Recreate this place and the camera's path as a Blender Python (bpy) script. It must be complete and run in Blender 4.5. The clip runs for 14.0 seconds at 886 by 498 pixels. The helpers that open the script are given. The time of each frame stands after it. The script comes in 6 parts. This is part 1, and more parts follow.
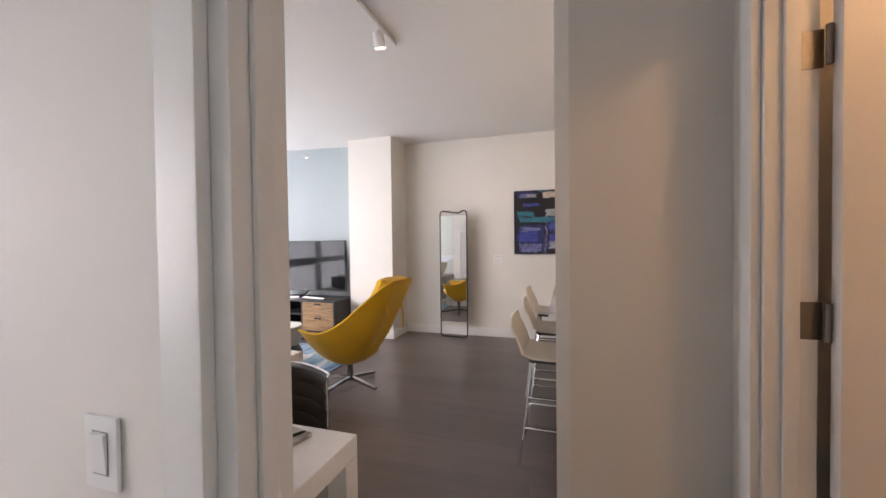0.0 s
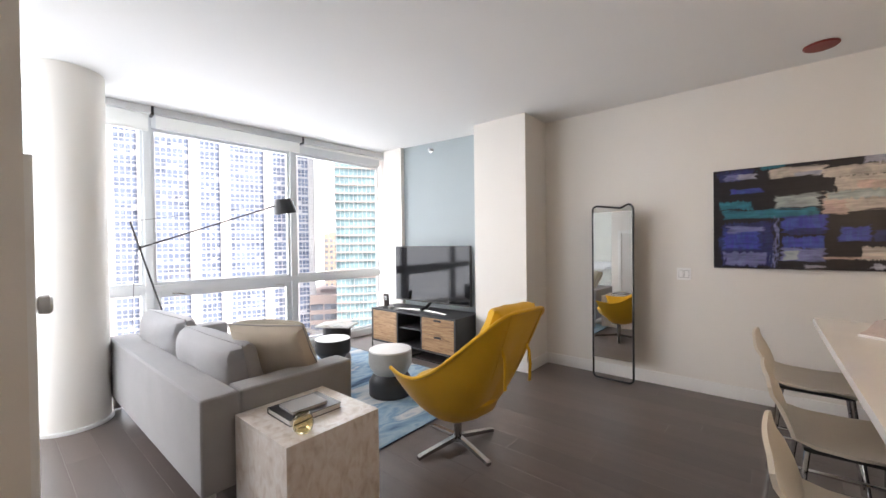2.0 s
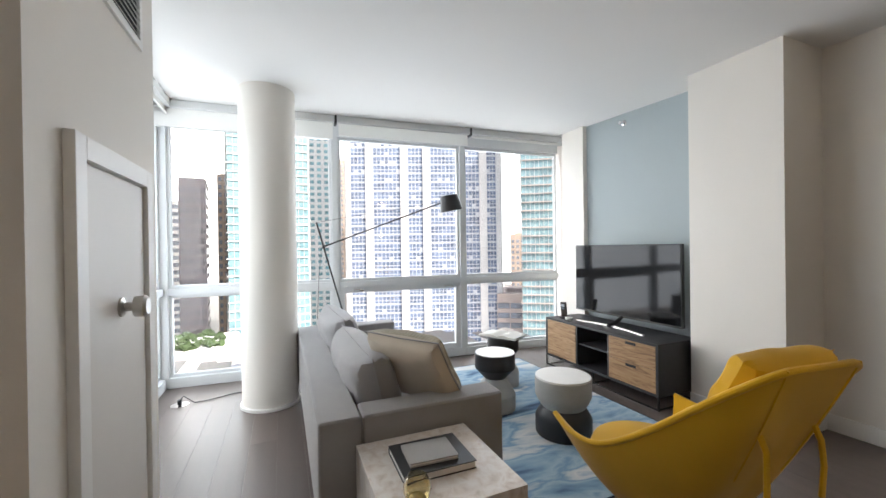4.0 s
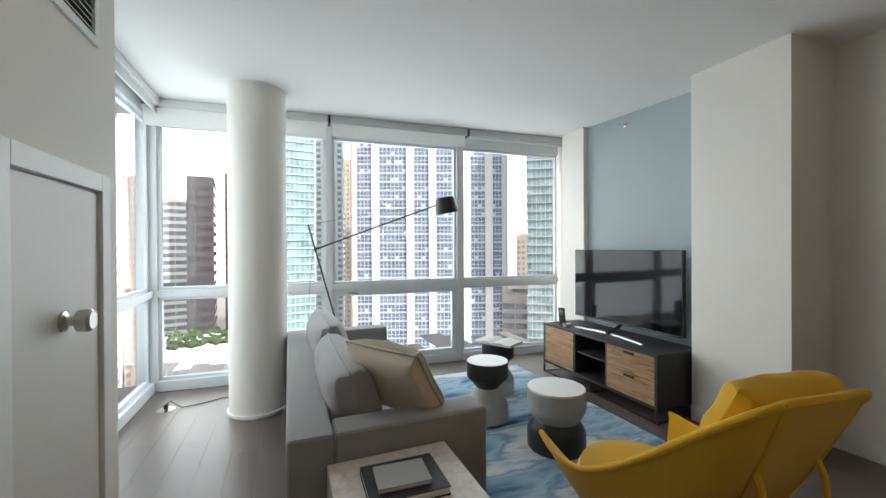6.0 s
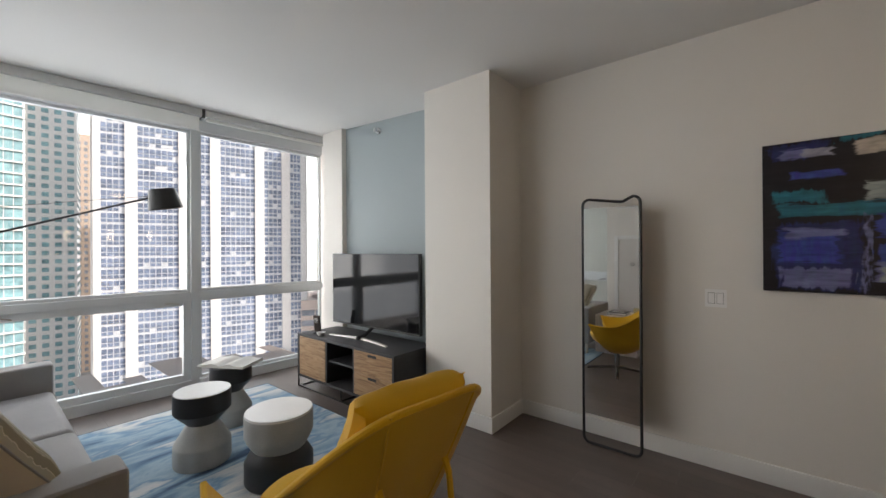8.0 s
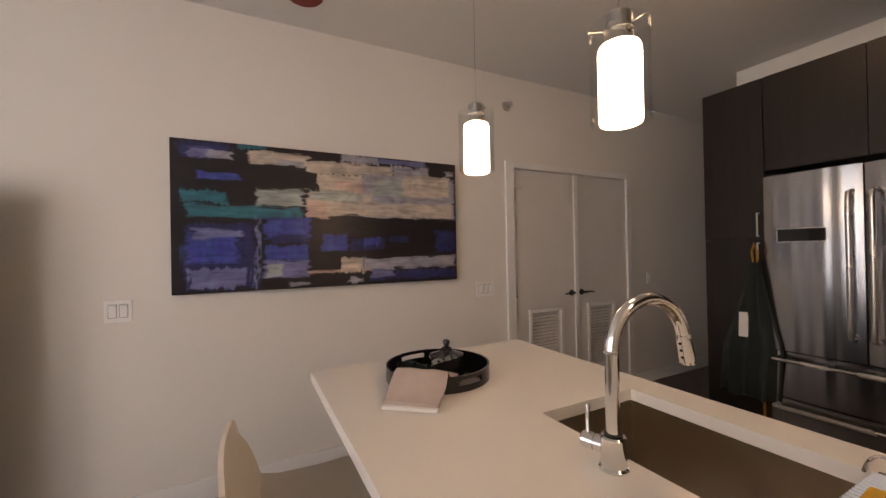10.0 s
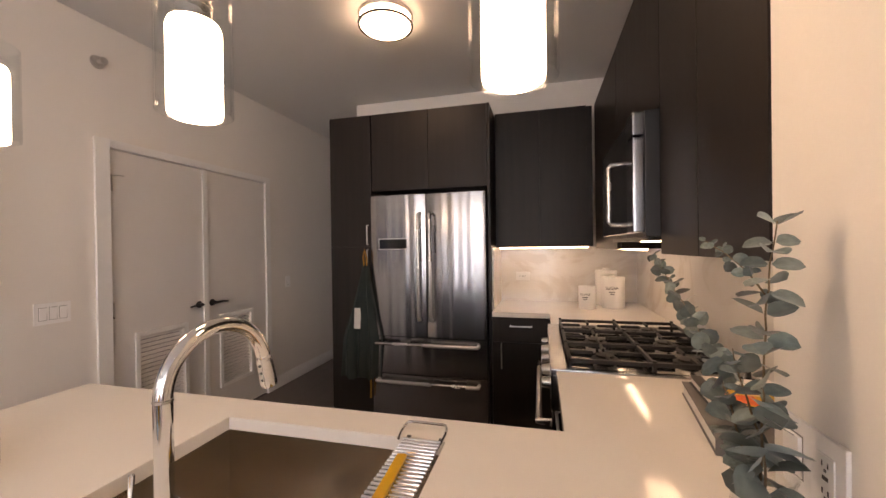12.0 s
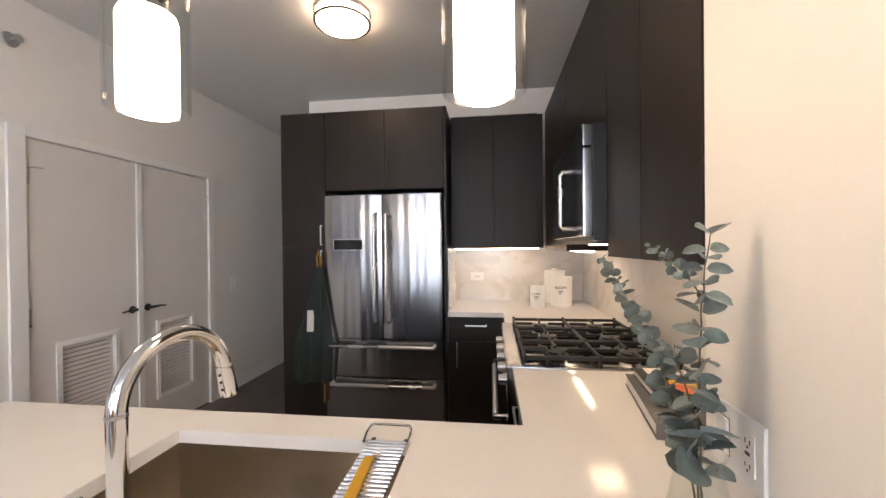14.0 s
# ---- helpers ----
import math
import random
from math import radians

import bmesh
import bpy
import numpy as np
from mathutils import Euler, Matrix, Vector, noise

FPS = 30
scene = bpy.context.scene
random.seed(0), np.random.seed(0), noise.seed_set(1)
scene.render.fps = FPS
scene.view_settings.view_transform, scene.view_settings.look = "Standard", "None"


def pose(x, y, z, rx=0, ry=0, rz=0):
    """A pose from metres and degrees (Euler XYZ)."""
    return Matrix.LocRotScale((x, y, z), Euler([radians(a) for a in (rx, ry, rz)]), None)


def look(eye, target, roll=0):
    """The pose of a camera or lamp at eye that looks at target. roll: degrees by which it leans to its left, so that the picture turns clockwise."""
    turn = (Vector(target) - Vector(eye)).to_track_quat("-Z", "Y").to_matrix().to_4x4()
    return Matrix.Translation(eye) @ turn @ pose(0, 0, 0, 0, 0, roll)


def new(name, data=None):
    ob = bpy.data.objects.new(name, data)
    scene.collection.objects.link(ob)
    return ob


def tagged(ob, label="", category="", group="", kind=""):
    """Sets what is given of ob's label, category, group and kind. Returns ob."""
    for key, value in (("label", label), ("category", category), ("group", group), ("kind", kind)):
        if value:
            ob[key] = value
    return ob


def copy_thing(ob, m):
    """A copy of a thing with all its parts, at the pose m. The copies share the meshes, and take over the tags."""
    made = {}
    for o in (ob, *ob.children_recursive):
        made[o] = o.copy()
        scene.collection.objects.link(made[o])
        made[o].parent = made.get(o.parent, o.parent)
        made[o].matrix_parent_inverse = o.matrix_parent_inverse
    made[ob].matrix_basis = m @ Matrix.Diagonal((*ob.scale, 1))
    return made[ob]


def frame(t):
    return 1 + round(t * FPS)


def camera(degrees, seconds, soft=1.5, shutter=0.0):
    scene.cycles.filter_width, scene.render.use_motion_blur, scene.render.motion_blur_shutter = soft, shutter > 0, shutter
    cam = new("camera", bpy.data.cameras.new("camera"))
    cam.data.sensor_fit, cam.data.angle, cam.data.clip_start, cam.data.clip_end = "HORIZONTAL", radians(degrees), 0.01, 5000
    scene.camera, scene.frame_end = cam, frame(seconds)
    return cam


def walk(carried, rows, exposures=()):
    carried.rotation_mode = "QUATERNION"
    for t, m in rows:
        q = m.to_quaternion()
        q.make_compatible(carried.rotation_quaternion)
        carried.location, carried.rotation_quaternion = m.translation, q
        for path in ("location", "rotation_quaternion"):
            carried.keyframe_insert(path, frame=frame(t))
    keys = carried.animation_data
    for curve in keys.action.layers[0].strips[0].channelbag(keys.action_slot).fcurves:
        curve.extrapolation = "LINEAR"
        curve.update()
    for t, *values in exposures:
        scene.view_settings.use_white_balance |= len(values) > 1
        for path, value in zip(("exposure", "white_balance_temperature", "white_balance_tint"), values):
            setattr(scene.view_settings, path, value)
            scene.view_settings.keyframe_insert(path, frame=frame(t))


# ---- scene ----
cam = camera(98.3, 14.0)
PATH = [
    (0, (2.288, -5.319, 1.341), (1.676, -3.415, 1.303), -0.7),
    (0.5, (2.219, -5.012, 1.331), (1.606, -3.109, 1.303), -0.9),
    (1, (2.160, -4.655, 1.341), (1.430, -2.791, 1.318), -0.7),
    (1.5, (2.04, -4.425, 1.347), (1.078, -2.672, 1.33), -0.8),
    (2, (1.956, -4.227, 1.396), (0.673, -2.693, 1.373), -0.7),
    (2.5, (1.833, -4.113, 1.381), (0.382, -2.736, 1.367), -0.7),
    (3, (1.698, -3.969, 1.406), (0.112, -2.751, 1.385), -0.6),
    (3.5, (1.591, -3.83, 1.373), (-0.111, -2.779, 1.362), -0.7),
    (4, (1.519, -3.686, 1.376), (-0.325, -2.912, 1.368), -0.8),
    (6.3, (1.452, -3.495, 1.415), (-0.403, -2.748, 1.406), -0.3),
    (6.5, (1.428, -3.444, 1.405), (-0.403, -2.638, 1.398), -0.3),
    (7, (1.454, -3.269, 1.411), (-0.298, -2.304, 1.401), -0.6),
    (7.2, (1.47, -3.225, 1.415), (-0.235, -2.179, 1.407), -0.5),
    (9.3, (1.812, -2.62, 1.377), (1.96, -0.634, 1.384), -1.1),
    (9.5, (1.848, -2.579, 1.365), (2.209, -0.612, 1.381), -1.2),
    (10, (1.974, -2.545, 1.37), (2.889, -0.767, 1.382), -1.1),
    (10.5, (2.087, -2.537, 1.371), (3.56, -1.183, 1.372), -1.0),
    (11, (2.143, -2.546, 1.381), (3.928, -1.643, 1.376), -0.9),
    (11.5, (2.146, -2.563, 1.387), (4.009, -1.836, 1.382), -0.9),
    (12, (2.151, -2.598, 1.399), (4.088, -2.102, 1.389), -0.8),
    (12.5, (2.141, -2.607, 1.403), (4.123, -2.34, 1.395), -0.7),
    (13, (2.135, -2.598, 1.406), (4.121, -2.366, 1.396), -0.6),
    (13.5, (2.13, -2.584, 1.405), (4.116, -2.351, 1.393), -0.6),
    (14, (2.124, -2.569, 1.409), (4.108, -2.319, 1.395), -0.6),
]
EXPOSURES = ((0.0, 1.8, 6750, 23), (0.5, 1.97, 6650, 20), (1.0, 1.86, 6500, 17), (1.5, 1.68, 6550, 17), (2.0, 1.6, 6600, 18), (3.0, 1.33, 6550, 15), (4.2, 1.08, 6500, 13), (6.3, 0.66, 6400, 8), (7.2, 0.47, 6450, 9), (9.3, 1.08, 7400, 25), (10.5, 1.36, 7600, 28), (11.2, 1.58, 7750, 31), (12.0, 1.78, 7350, 28), (13.0, 2.03, 6700, 22), (14.0, 2.2, 6200, 18))
walk(cam, [(t, look(eye, target, roll)) for t, eye, target, roll in PATH], EXPOSURES)

# ---------------------------------------------------------------- light

H = 2.80            # ceiling height
world = bpy.data.worlds.new("sky")
scene.world = world
world.use_nodes = True
wn = world.node_tree.nodes
sky = wn.new("ShaderNodeTexSky")
sky.sky_type, sky.sun_disc = "NISHITA", False
sky.sun_elevation, sky.sun_rotation = radians(48), radians(60)
sky.air_density, sky.dust_density, sky.ozone_density = 1.0, 6.0, 1.0
wn["Background"].inputs["Strength"].default_value = 0.15
world.node_tree.links.new(sky.outputs["Color"], wn["Background"].inputs["Color"])

sun = new("sun", bpy.data.lights.new("sun", "SUN"))
sun.data.energy, sun.data.angle, sun.data.color = 3.8, radians(0.6), (1.0, 0.96, 0.90)
sun.matrix_basis = look((60, 35, 80), (0, 0, 0))


def area_light(name, eye, target, w, h, watts, colour):
    ob = new(name, bpy.data.lights.new(name, "AREA"))
    ob.data.shape, ob.data.size, ob.data.size_y, ob.data.energy, ob.data.color = "RECTANGLE", w, h, watts, colour
    ob.matrix_basis = look(eye, target)
    return ob


def point_light(name, at, watts, colour, radius=0.04):
    ob = new(name, bpy.data.lights.new(name, "POINT"))
    ob.location, ob.data.energy, ob.data.color, ob.data.shadow_soft_size = at, watts, colour, radius
    return ob


DAY = (0.86, 0.93, 1.0)
WARM = (1.0, 0.70, 0.40)
# area lamps added at the glazing, standing in for light from the sky
area_light("daylight_west", (-3.25, -2.6, 1.45), (0, -2.4, 1.2), 4.2, 2.4, 51, DAY)
area_light("daylight_south", (-1.8, -4.98, 1.45), (-1.8, 0, 1.2), 2.4, 2.4, 30, DAY)
# bluish lamp added in the bedroom for an assumed, unseen window
area_light("daylight_bedroom", (-0.9, -6.3, 1.5), (3, -5.6, 1.2), 1.8, 1.8, 5.8, (0.66, 0.84, 1.0))

# ---------------------------------------------------------------- mesh helpers


def bx(bm, x0, x1, y0, y1, z0, z1, bevel=0.0, seg=2):
    made = bmesh.ops.create_cube(bm, size=1.0)["verts"]
    for v in made:
        v.co = (x0 + (v.co.x + 0.5) * (x1 - x0), y0 + (v.co.y + 0.5) * (y1 - y0), z0 + (v.co.z + 0.5) * (z1 - z0))
    if bevel:
        edges = list({e for v in made for e in v.link_edges})
        bmesh.ops.bevel(bm, geom=edges, offset=bevel, segments=seg, profile=0.6, affect="EDGES")
    return bm


def box(*a, **k):
    return bx(bmesh.new(), *a, **k)


def prism(points, z0, z1, bevel=0.0, bm=None):
    bm = bm or bmesh.new()
    low = [bm.verts.new((x, y, z0)) for x, y in points]
    top = [bm.verts.new((x, y, z1)) for x, y in points]
    n = len(points)
    faces = [bm.faces.new(low[::-1]), bm.faces.new(top)]
    faces += [bm.faces.new((low[i], low[(i + 1) % n], top[(i + 1) % n], top[i])) for i in range(n)]
    bmesh.ops.recalc_face_normals(bm, faces=faces)
    if bevel:
        edges = list({e for f in faces for e in f.edges})
        bmesh.ops.bevel(bm, geom=edges, offset=bevel, segments=2, profile=0.6, affect="EDGES")
    return bm


def lathe(profile, seg=32, centre=(0, 0, 0), bm=None):
    """Turns (radius, height) pairs round the z axis."""
    bm = bm or bmesh.new()
    rings = []
    for r, z in profile:
        if r < 1e-5:
            rings.append([bm.verts.new((centre[0], centre[1], centre[2] + z))])
        else:
            rings.append([bm.verts.new((centre[0] + r * math.cos(2 * math.pi * k / seg), centre[1] + r * math.sin(2 * math.pi * k / seg), centre[2] + z)) for k in range(seg)])
    for a, b in zip(rings, rings[1:]):
        for k in range(seg):
            q = [a[k % len(a)], a[(k + 1) % len(a)], b[(k + 1) % len(b)], b[k % len(b)]]
            q = [v for i, v in enumerate(q) if v not in q[:i]]
            if len(q) > 2:
                bm.faces.new(q)
    bmesh.ops.recalc_face_normals(bm, faces=bm.faces[:])
    return bm


def tube(points, r, seg=12, closed=False, bm=None):
    """A round bar along a line of points; r is one radius or one for each point."""
    bm = bm or bmesh.new()
    pts = [Vector(p) for p in points]
    n = len(pts)
    radii = r if isinstance(r, (list, tuple)) else [r] * n
    rings, side = [], None
    for i, p in enumerate(pts):
        a = pts[i - 1] if (i or closed) else p
        b = pts[(i + 1) % n] if (i < n - 1 or closed) else p
        way = (b - a).normalized()
        if side is None:
            side = way.orthogonal().normalized()
        side = (side - way * side.dot(way)).normalized()
        up = way.cross(side)
        rings.append([bm.verts.new(p + radii[i] * (math.cos(2 * math.pi * k / seg) * side + math.sin(2 * math.pi * k / seg) * up)) for k in range(seg)])
    for i in range(n if closed else n - 1):
        a, b = rings[i], rings[(i + 1) % n]
        for k in range(seg):
            bm.faces.new((a[k], a[(k + 1) % seg], b[(k + 1) % seg], b[k]))
    if not closed:
        bm.faces.new(rings[0][::-1])
        bm.faces.new(rings[-1])
    return bm


def arc(centre, r, a0, a1, n, u, v):
    """Points on an arc from a0 to a1 degrees in the plane of u and v."""
    c, u, v = Vector(centre), Vector(u), Vector(v)
    return [c + r * (math.cos(radians(a0 + (a1 - a0) * i / n)) * u + math.sin(radians(a0 + (a1 - a0) * i / n)) * v) for i in range(n + 1)]


def smooth_line(points, n=5):
    """A Catmull-Rom line through the points."""
    p = [Vector(q) for q in points]
    p = [p[0] * 2 - p[1]] + p + [p[-1] * 2 - p[-2]]
    out = []
    for a, b, c, d in zip(p, p[1:], p[2:], p[3:]):
        for i in range(n):
            t = i / n
            out.append(0.5 * (2 * b + (c - a) * t + (2 * a - 5 * b + 4 * c - d) * t * t + (3 * b - a - 3 * c + d) * t ** 3))
    return out + [p[-2]]


def loft(rings, bm=None, closed=True, caps=True):
    bm = bm or bmesh.new()
    rows = [[bm.verts.new(p) for p in ring] for ring in rings]
    n = len(rows[0])
    for a, b in zip(rows, rows[1:]):
        for k in range(n if closed else n - 1):
            bm.faces.new((a[k], a[(k + 1) % n], b[(k + 1) % n], b[k]))
    if caps and closed:
        bm.faces.new(rows[0][::-1])
        bm.faces.new(rows[-1])
    bmesh.ops.recalc_face_normals(bm, faces=bm.faces[:])
    return bm


def cushion(w, d, h, puff=0.35, n=14, sag=0.0, seed=0):
    """A soft pillow, w by d, h thick, lying flat with its middle at the origin."""
    bm = bmesh.new()
    rows = {}
    for s in (1, -1):
        for i in range(n + 1):
            for j in range(n + 1):
                u, v = 2 * i / n - 1, 2 * j / n - 1
                rim = i in (0, n) or j in (0, n)
                if s < 0 and rim:
                    rows[s, i, j] = rows[1, i, j]
                    continue
                full = ((1 - u ** 4) * (1 - v ** 4)) ** puff
                pinch = 1 - 0.045 * (1 - abs(u) ** 3) * abs(v) ** 4
                pinch2 = 1 - 0.045 * (1 - abs(v) ** 3) * abs(u) ** 4
                wob = 0.012 * noise.noise(Vector((u * 2 + seed, v * 2, s))) if not rim else 0
                rows[s, i, j] = bm.verts.new((u * w / 2 * pinch2, v * d / 2 * pinch, s * (h / 2 * full + wob) - sag * (1 - u * u) * (v > 0) * v))
    for s in (1, -1):
        for i in range(n):
            for j in range(n):
                q = [rows[s, i, j], rows[s, i + 1, j], rows[s, i + 1, j + 1], rows[s, i, j + 1]]
                bm.faces.new(q if s > 0 else q[::-1])
    return bm


def moved(bm, m):
    bmesh.ops.transform(bm, matrix=m, verts=bm.verts[:])
    return bm


def mesh_of(name, bm, material, smooth=True):
    me = bpy.data.meshes.new(name)
    bm.to_mesh(me)
    bm.free()
    me.materials.append(material)
    if smooth:
        me.shade_smooth()
        me.set_sharp_from_angle(angle=radians(35))
    return me


def part(name, bm, material, parent, label="", smooth=True):
    ob = new(name, mesh_of(name, bm, material, smooth))
    ob.parent = parent
    if smooth:
        ob.modifiers.new("flat_faces", "WEIGHTED_NORMAL").keep_sharp = True
    return tagged(ob, label)


def thing(name, label, category, at=(0, 0, 0), rz=0.0, group=""):
    ob = new(name)
    ob.empty_display_size = 0.1
    ob.matrix_basis = pose(*at, 0, 0, rz)
    return tagged(ob, label, category, group)


def solid(name, bm, material, label, category, at=(0, 0, 0), rz=0.0, group=""):
    ob = new(name, mesh_of(name, bm, material))
    ob.matrix_basis = pose(*at, 0, 0, rz)
    return tagged(ob, label, category, group)


def structure(name, bm, material, label="", smooth=False):
    ob = new(name, mesh_of(name, bm, material, smooth))
    return tagged(ob, label, kind="structure")


# ---------------------------------------------------------------- materials


def mat(name, colour, rough=0.5, metal=0.0, var=0.06, scale=3.0, bump=0.0, fine=150.0, stretch=(1, 1, 1), rvar=0.08, coat=0.0, spec=0.5, sheen=0.0, each=0.0):
    """A surface with variation at two scales, fine relief and uneven gloss, in metres. each: how far single pieces differ."""
    m = bpy.data.materials.new(name)
    m.use_nodes = True
    nt = m.node_tree
    node, link = nt.nodes.new, nt.links.new
    p = nt.nodes["Principled BSDF"]
    co = node("ShaderNodeTexCoord")
    mp = node("ShaderNodeMapping")
    mp.inputs["Scale"].default_value = stretch
    link(co.outputs["Object"], mp.inputs["Vector"])
    big, small = node("ShaderNodeTexNoise"), node("ShaderNodeTexNoise")
    big.inputs["Scale"].default_value, big.inputs["Detail"].default_value = scale, 4
    small.inputs["Scale"].default_value, small.inputs["Detail"].default_value = fine, 3
    link(mp.outputs[0], big.inputs["Vector"]), link(mp.outputs[0], small.inputs["Vector"])
    mix = node("ShaderNodeMix")
    mix.data_type = "FLOAT"
    mix.inputs[0].default_value = 0.4
    link(big.outputs["Fac"], mix.inputs[2]), link(small.outputs["Fac"], mix.inputs[3])
    ramp = node("ShaderNodeValToRGB")
    c = colour
    lo, hi = [max(0, v * (1 - 2.2 * var)) for v in c], [min(1, v * (1 + 2.2 * var)) for v in c]
    ramp.color_ramp.elements[0].position, ramp.color_ramp.elements[1].position = 0.25, 0.75
    ramp.color_ramp.elements[0].color, ramp.color_ramp.elements[1].color = (*lo, 1), (*hi, 1)
    link(mix.outputs[0], ramp.inputs[0])
    out = ramp.outputs[0]
    if each:
        oi, hsv, mr = node("ShaderNodeObjectInfo"), node("ShaderNodeHueSaturation"), node("ShaderNodeMapRange")
        mr.inputs["To Min"].default_value, mr.inputs["To Max"].default_value = 1 - each, 1 + each
        link(oi.outputs["Random"], mr.inputs["Value"]), link(mr.outputs[0], hsv.inputs["Value"]), link(out, hsv.inputs["Color"])
        out = hsv.outputs[0]
    link(out, p.inputs["Base Color"])
    mr2 = node("ShaderNodeMapRange")
    mr2.inputs["To Min"].default_value, mr2.inputs["To Max"].default_value = max(0.02, rough - rvar), min(1, rough + rvar)
    link(big.outputs["Fac"], mr2.inputs["Value"]), link(mr2.outputs[0], p.inputs["Roughness"])
    p.inputs["Metallic"].default_value, p.inputs["Coat Weight"].default_value = metal, coat
    p.inputs["Specular IOR Level"].default_value = spec
    if sheen:
        p.inputs["Sheen Weight"].default_value, p.inputs["Sheen Roughness"].default_value = sheen, 0.5
    if bump:
        b = node("ShaderNodeBump")
        b.inputs["Strength"].default_value, b.inputs["Distance"].default_value = bump, 0.002
        link(small.outputs["Fac"], b.inputs["Height"]), link(b.outputs[0], p.inputs["Normal"])
    return m


def ramp_mat(name, stops, scale, stretch=(1, 1, 1), rough=0.5, detail=8.0, distort=1.0, bump=0.1, kind="NOISE", metal=0.0, coat=0.0):
    """A patterned surface: noise through a row of colours."""
    m = bpy.data.materials.new(name)
    m.use_nodes = True
    nt = m.node_tree
    node, link = nt.nodes.new, nt.links.new
    p = nt.nodes["Principled BSDF"]
    co, mp = node("ShaderNodeTexCoord"), node("ShaderNodeMapping")
    mp.inputs["Scale"].default_value = stretch
    link(co.outputs["Object"], mp.inputs["Vector"])
    if kind == "WAVE":
        tex = node("ShaderNodeTexWave")
        tex.inputs["Scale"].default_value, tex.inputs["Distortion"].default_value, tex.inputs["Detail"].default_value = scale, distort, detail
    else:
        tex = node("ShaderNodeTexNoise")
        tex.inputs["Scale"].default_value, tex.inputs["Detail"].default_value, tex.inputs["Distortion"].default_value = scale, detail, distort
    link(mp.outputs[0], tex.inputs["Vector"])
    ramp = node("ShaderNodeValToRGB")
    els = ramp.color_ramp.elements
    for _ in range(len(stops) - 2):
        els.new(0.5)
    for e, (at, c) in zip(els, stops):
        e.position, e.color = at, (*c, 1)
    link(tex.outputs["Fac"], ramp.inputs[0]), link(ramp.outputs[0], p.inputs["Base Color"])
    p.inputs["Roughness"].default_value, p.inputs["Metallic"].default_value, p.inputs["Coat Weight"].default_value = rough, metal, coat
    b, tiny = node("ShaderNodeBump"), node("ShaderNodeTexNoise")
    tiny.inputs["Scale"].default_value = 250
    link(co.outputs["Object"], tiny.inputs["Vector"])
    b.inputs["Strength"].default_value, b.inputs["Distance"].default_value = bump, 0.002
    link(tiny.outputs["Fac"], b.inputs["Height"]), link(b.outputs[0], p.inputs["Normal"])
    return m


def glass_mat(name, tint=(1, 1, 1), rough=0.0, ior=1.45):
    m = bpy.data.materials.new(name)
    m.use_nodes = True
    p = m.node_tree.nodes["Principled BSDF"]
    p.inputs["Base Color"].default_value, p.inputs["Roughness"].default_value = (*tint, 1), rough
    p.inputs["Transmission Weight"].default_value, p.inputs["IOR"].default_value = 1.0, ior
    return m


def pane_mat(name, tint=(1, 1, 1), strength=0.5):
    """Thin window glass: clear, with a Fresnel gloss."""
    m = bpy.data.materials.new(name)
    m.use_nodes = True
    nt = m.node_tree
    nt.nodes.remove(nt.nodes["Principled BSDF"])
    tr, gl, mx, fr = (nt.nodes.new("ShaderNode" + k) for k in ("BsdfTransparent", "BsdfGlossy", "MixShader", "LayerWeight"))
    tr.inputs[0].default_value, gl.inputs["Roughness"].default_value, fr.inputs[0].default_value = (*tint, 1), 0.0, 0.5
    pw, mr = nt.nodes.new("ShaderNodeMath"), nt.nodes.new("ShaderNodeMapRange")
    pw.operation, pw.inputs[1].default_value = "POWER", 5.0
    mr.inputs["To Min"].default_value, mr.inputs["To Max"].default_value = 0.03, 0.6
    nt.links.new(fr.outputs["Facing"], pw.inputs[0]), nt.links.new(pw.outputs[0], mr.inputs["Value"]), nt.links.new(mr.outputs[0], mx.inputs[0]), nt.links.new(tr.outputs[0], mx.inputs[1]), nt.links.new(gl.outputs[0], mx.inputs[2])
    nt.links.new(mx.outputs[0], nt.nodes["Material Output"].inputs[0])
    return m


def fabric_mat(name, colour):
    """Thin woven cloth that lets part of the light through."""
    m = mat(name, colour, 0.8, var=0.02, scale=6, bump=0.15, fine=600)
    nt = m.node_tree
    p, out = nt.nodes["Principled BSDF"], nt.nodes["Material Output"]
    tr, mx = nt.nodes.new("ShaderNodeBsdfTranslucent"), nt.nodes.new("ShaderNodeMixShader")
    tr.inputs[0].default_value, mx.inputs[0].default_value = (*colour, 1), 0.5
    nt.links.new(p.outputs[0], mx.inputs[1]), nt.links.new(tr.outputs[0], mx.inputs[2]), nt.links.new(mx.outputs[0], out.inputs[0])
    return m


def glow(name, colour, strength):
    m = bpy.data.materials.new(name)
    m.use_nodes = True
    p = m.node_tree.nodes["Principled BSDF"]
    p.inputs["Base Color"].default_value = (0.9, 0.88, 0.85, 1)
    p.inputs["Emission Color"].default_value, p.inputs["Emission Strength"].default_value = (*colour, 1), strength
    return m


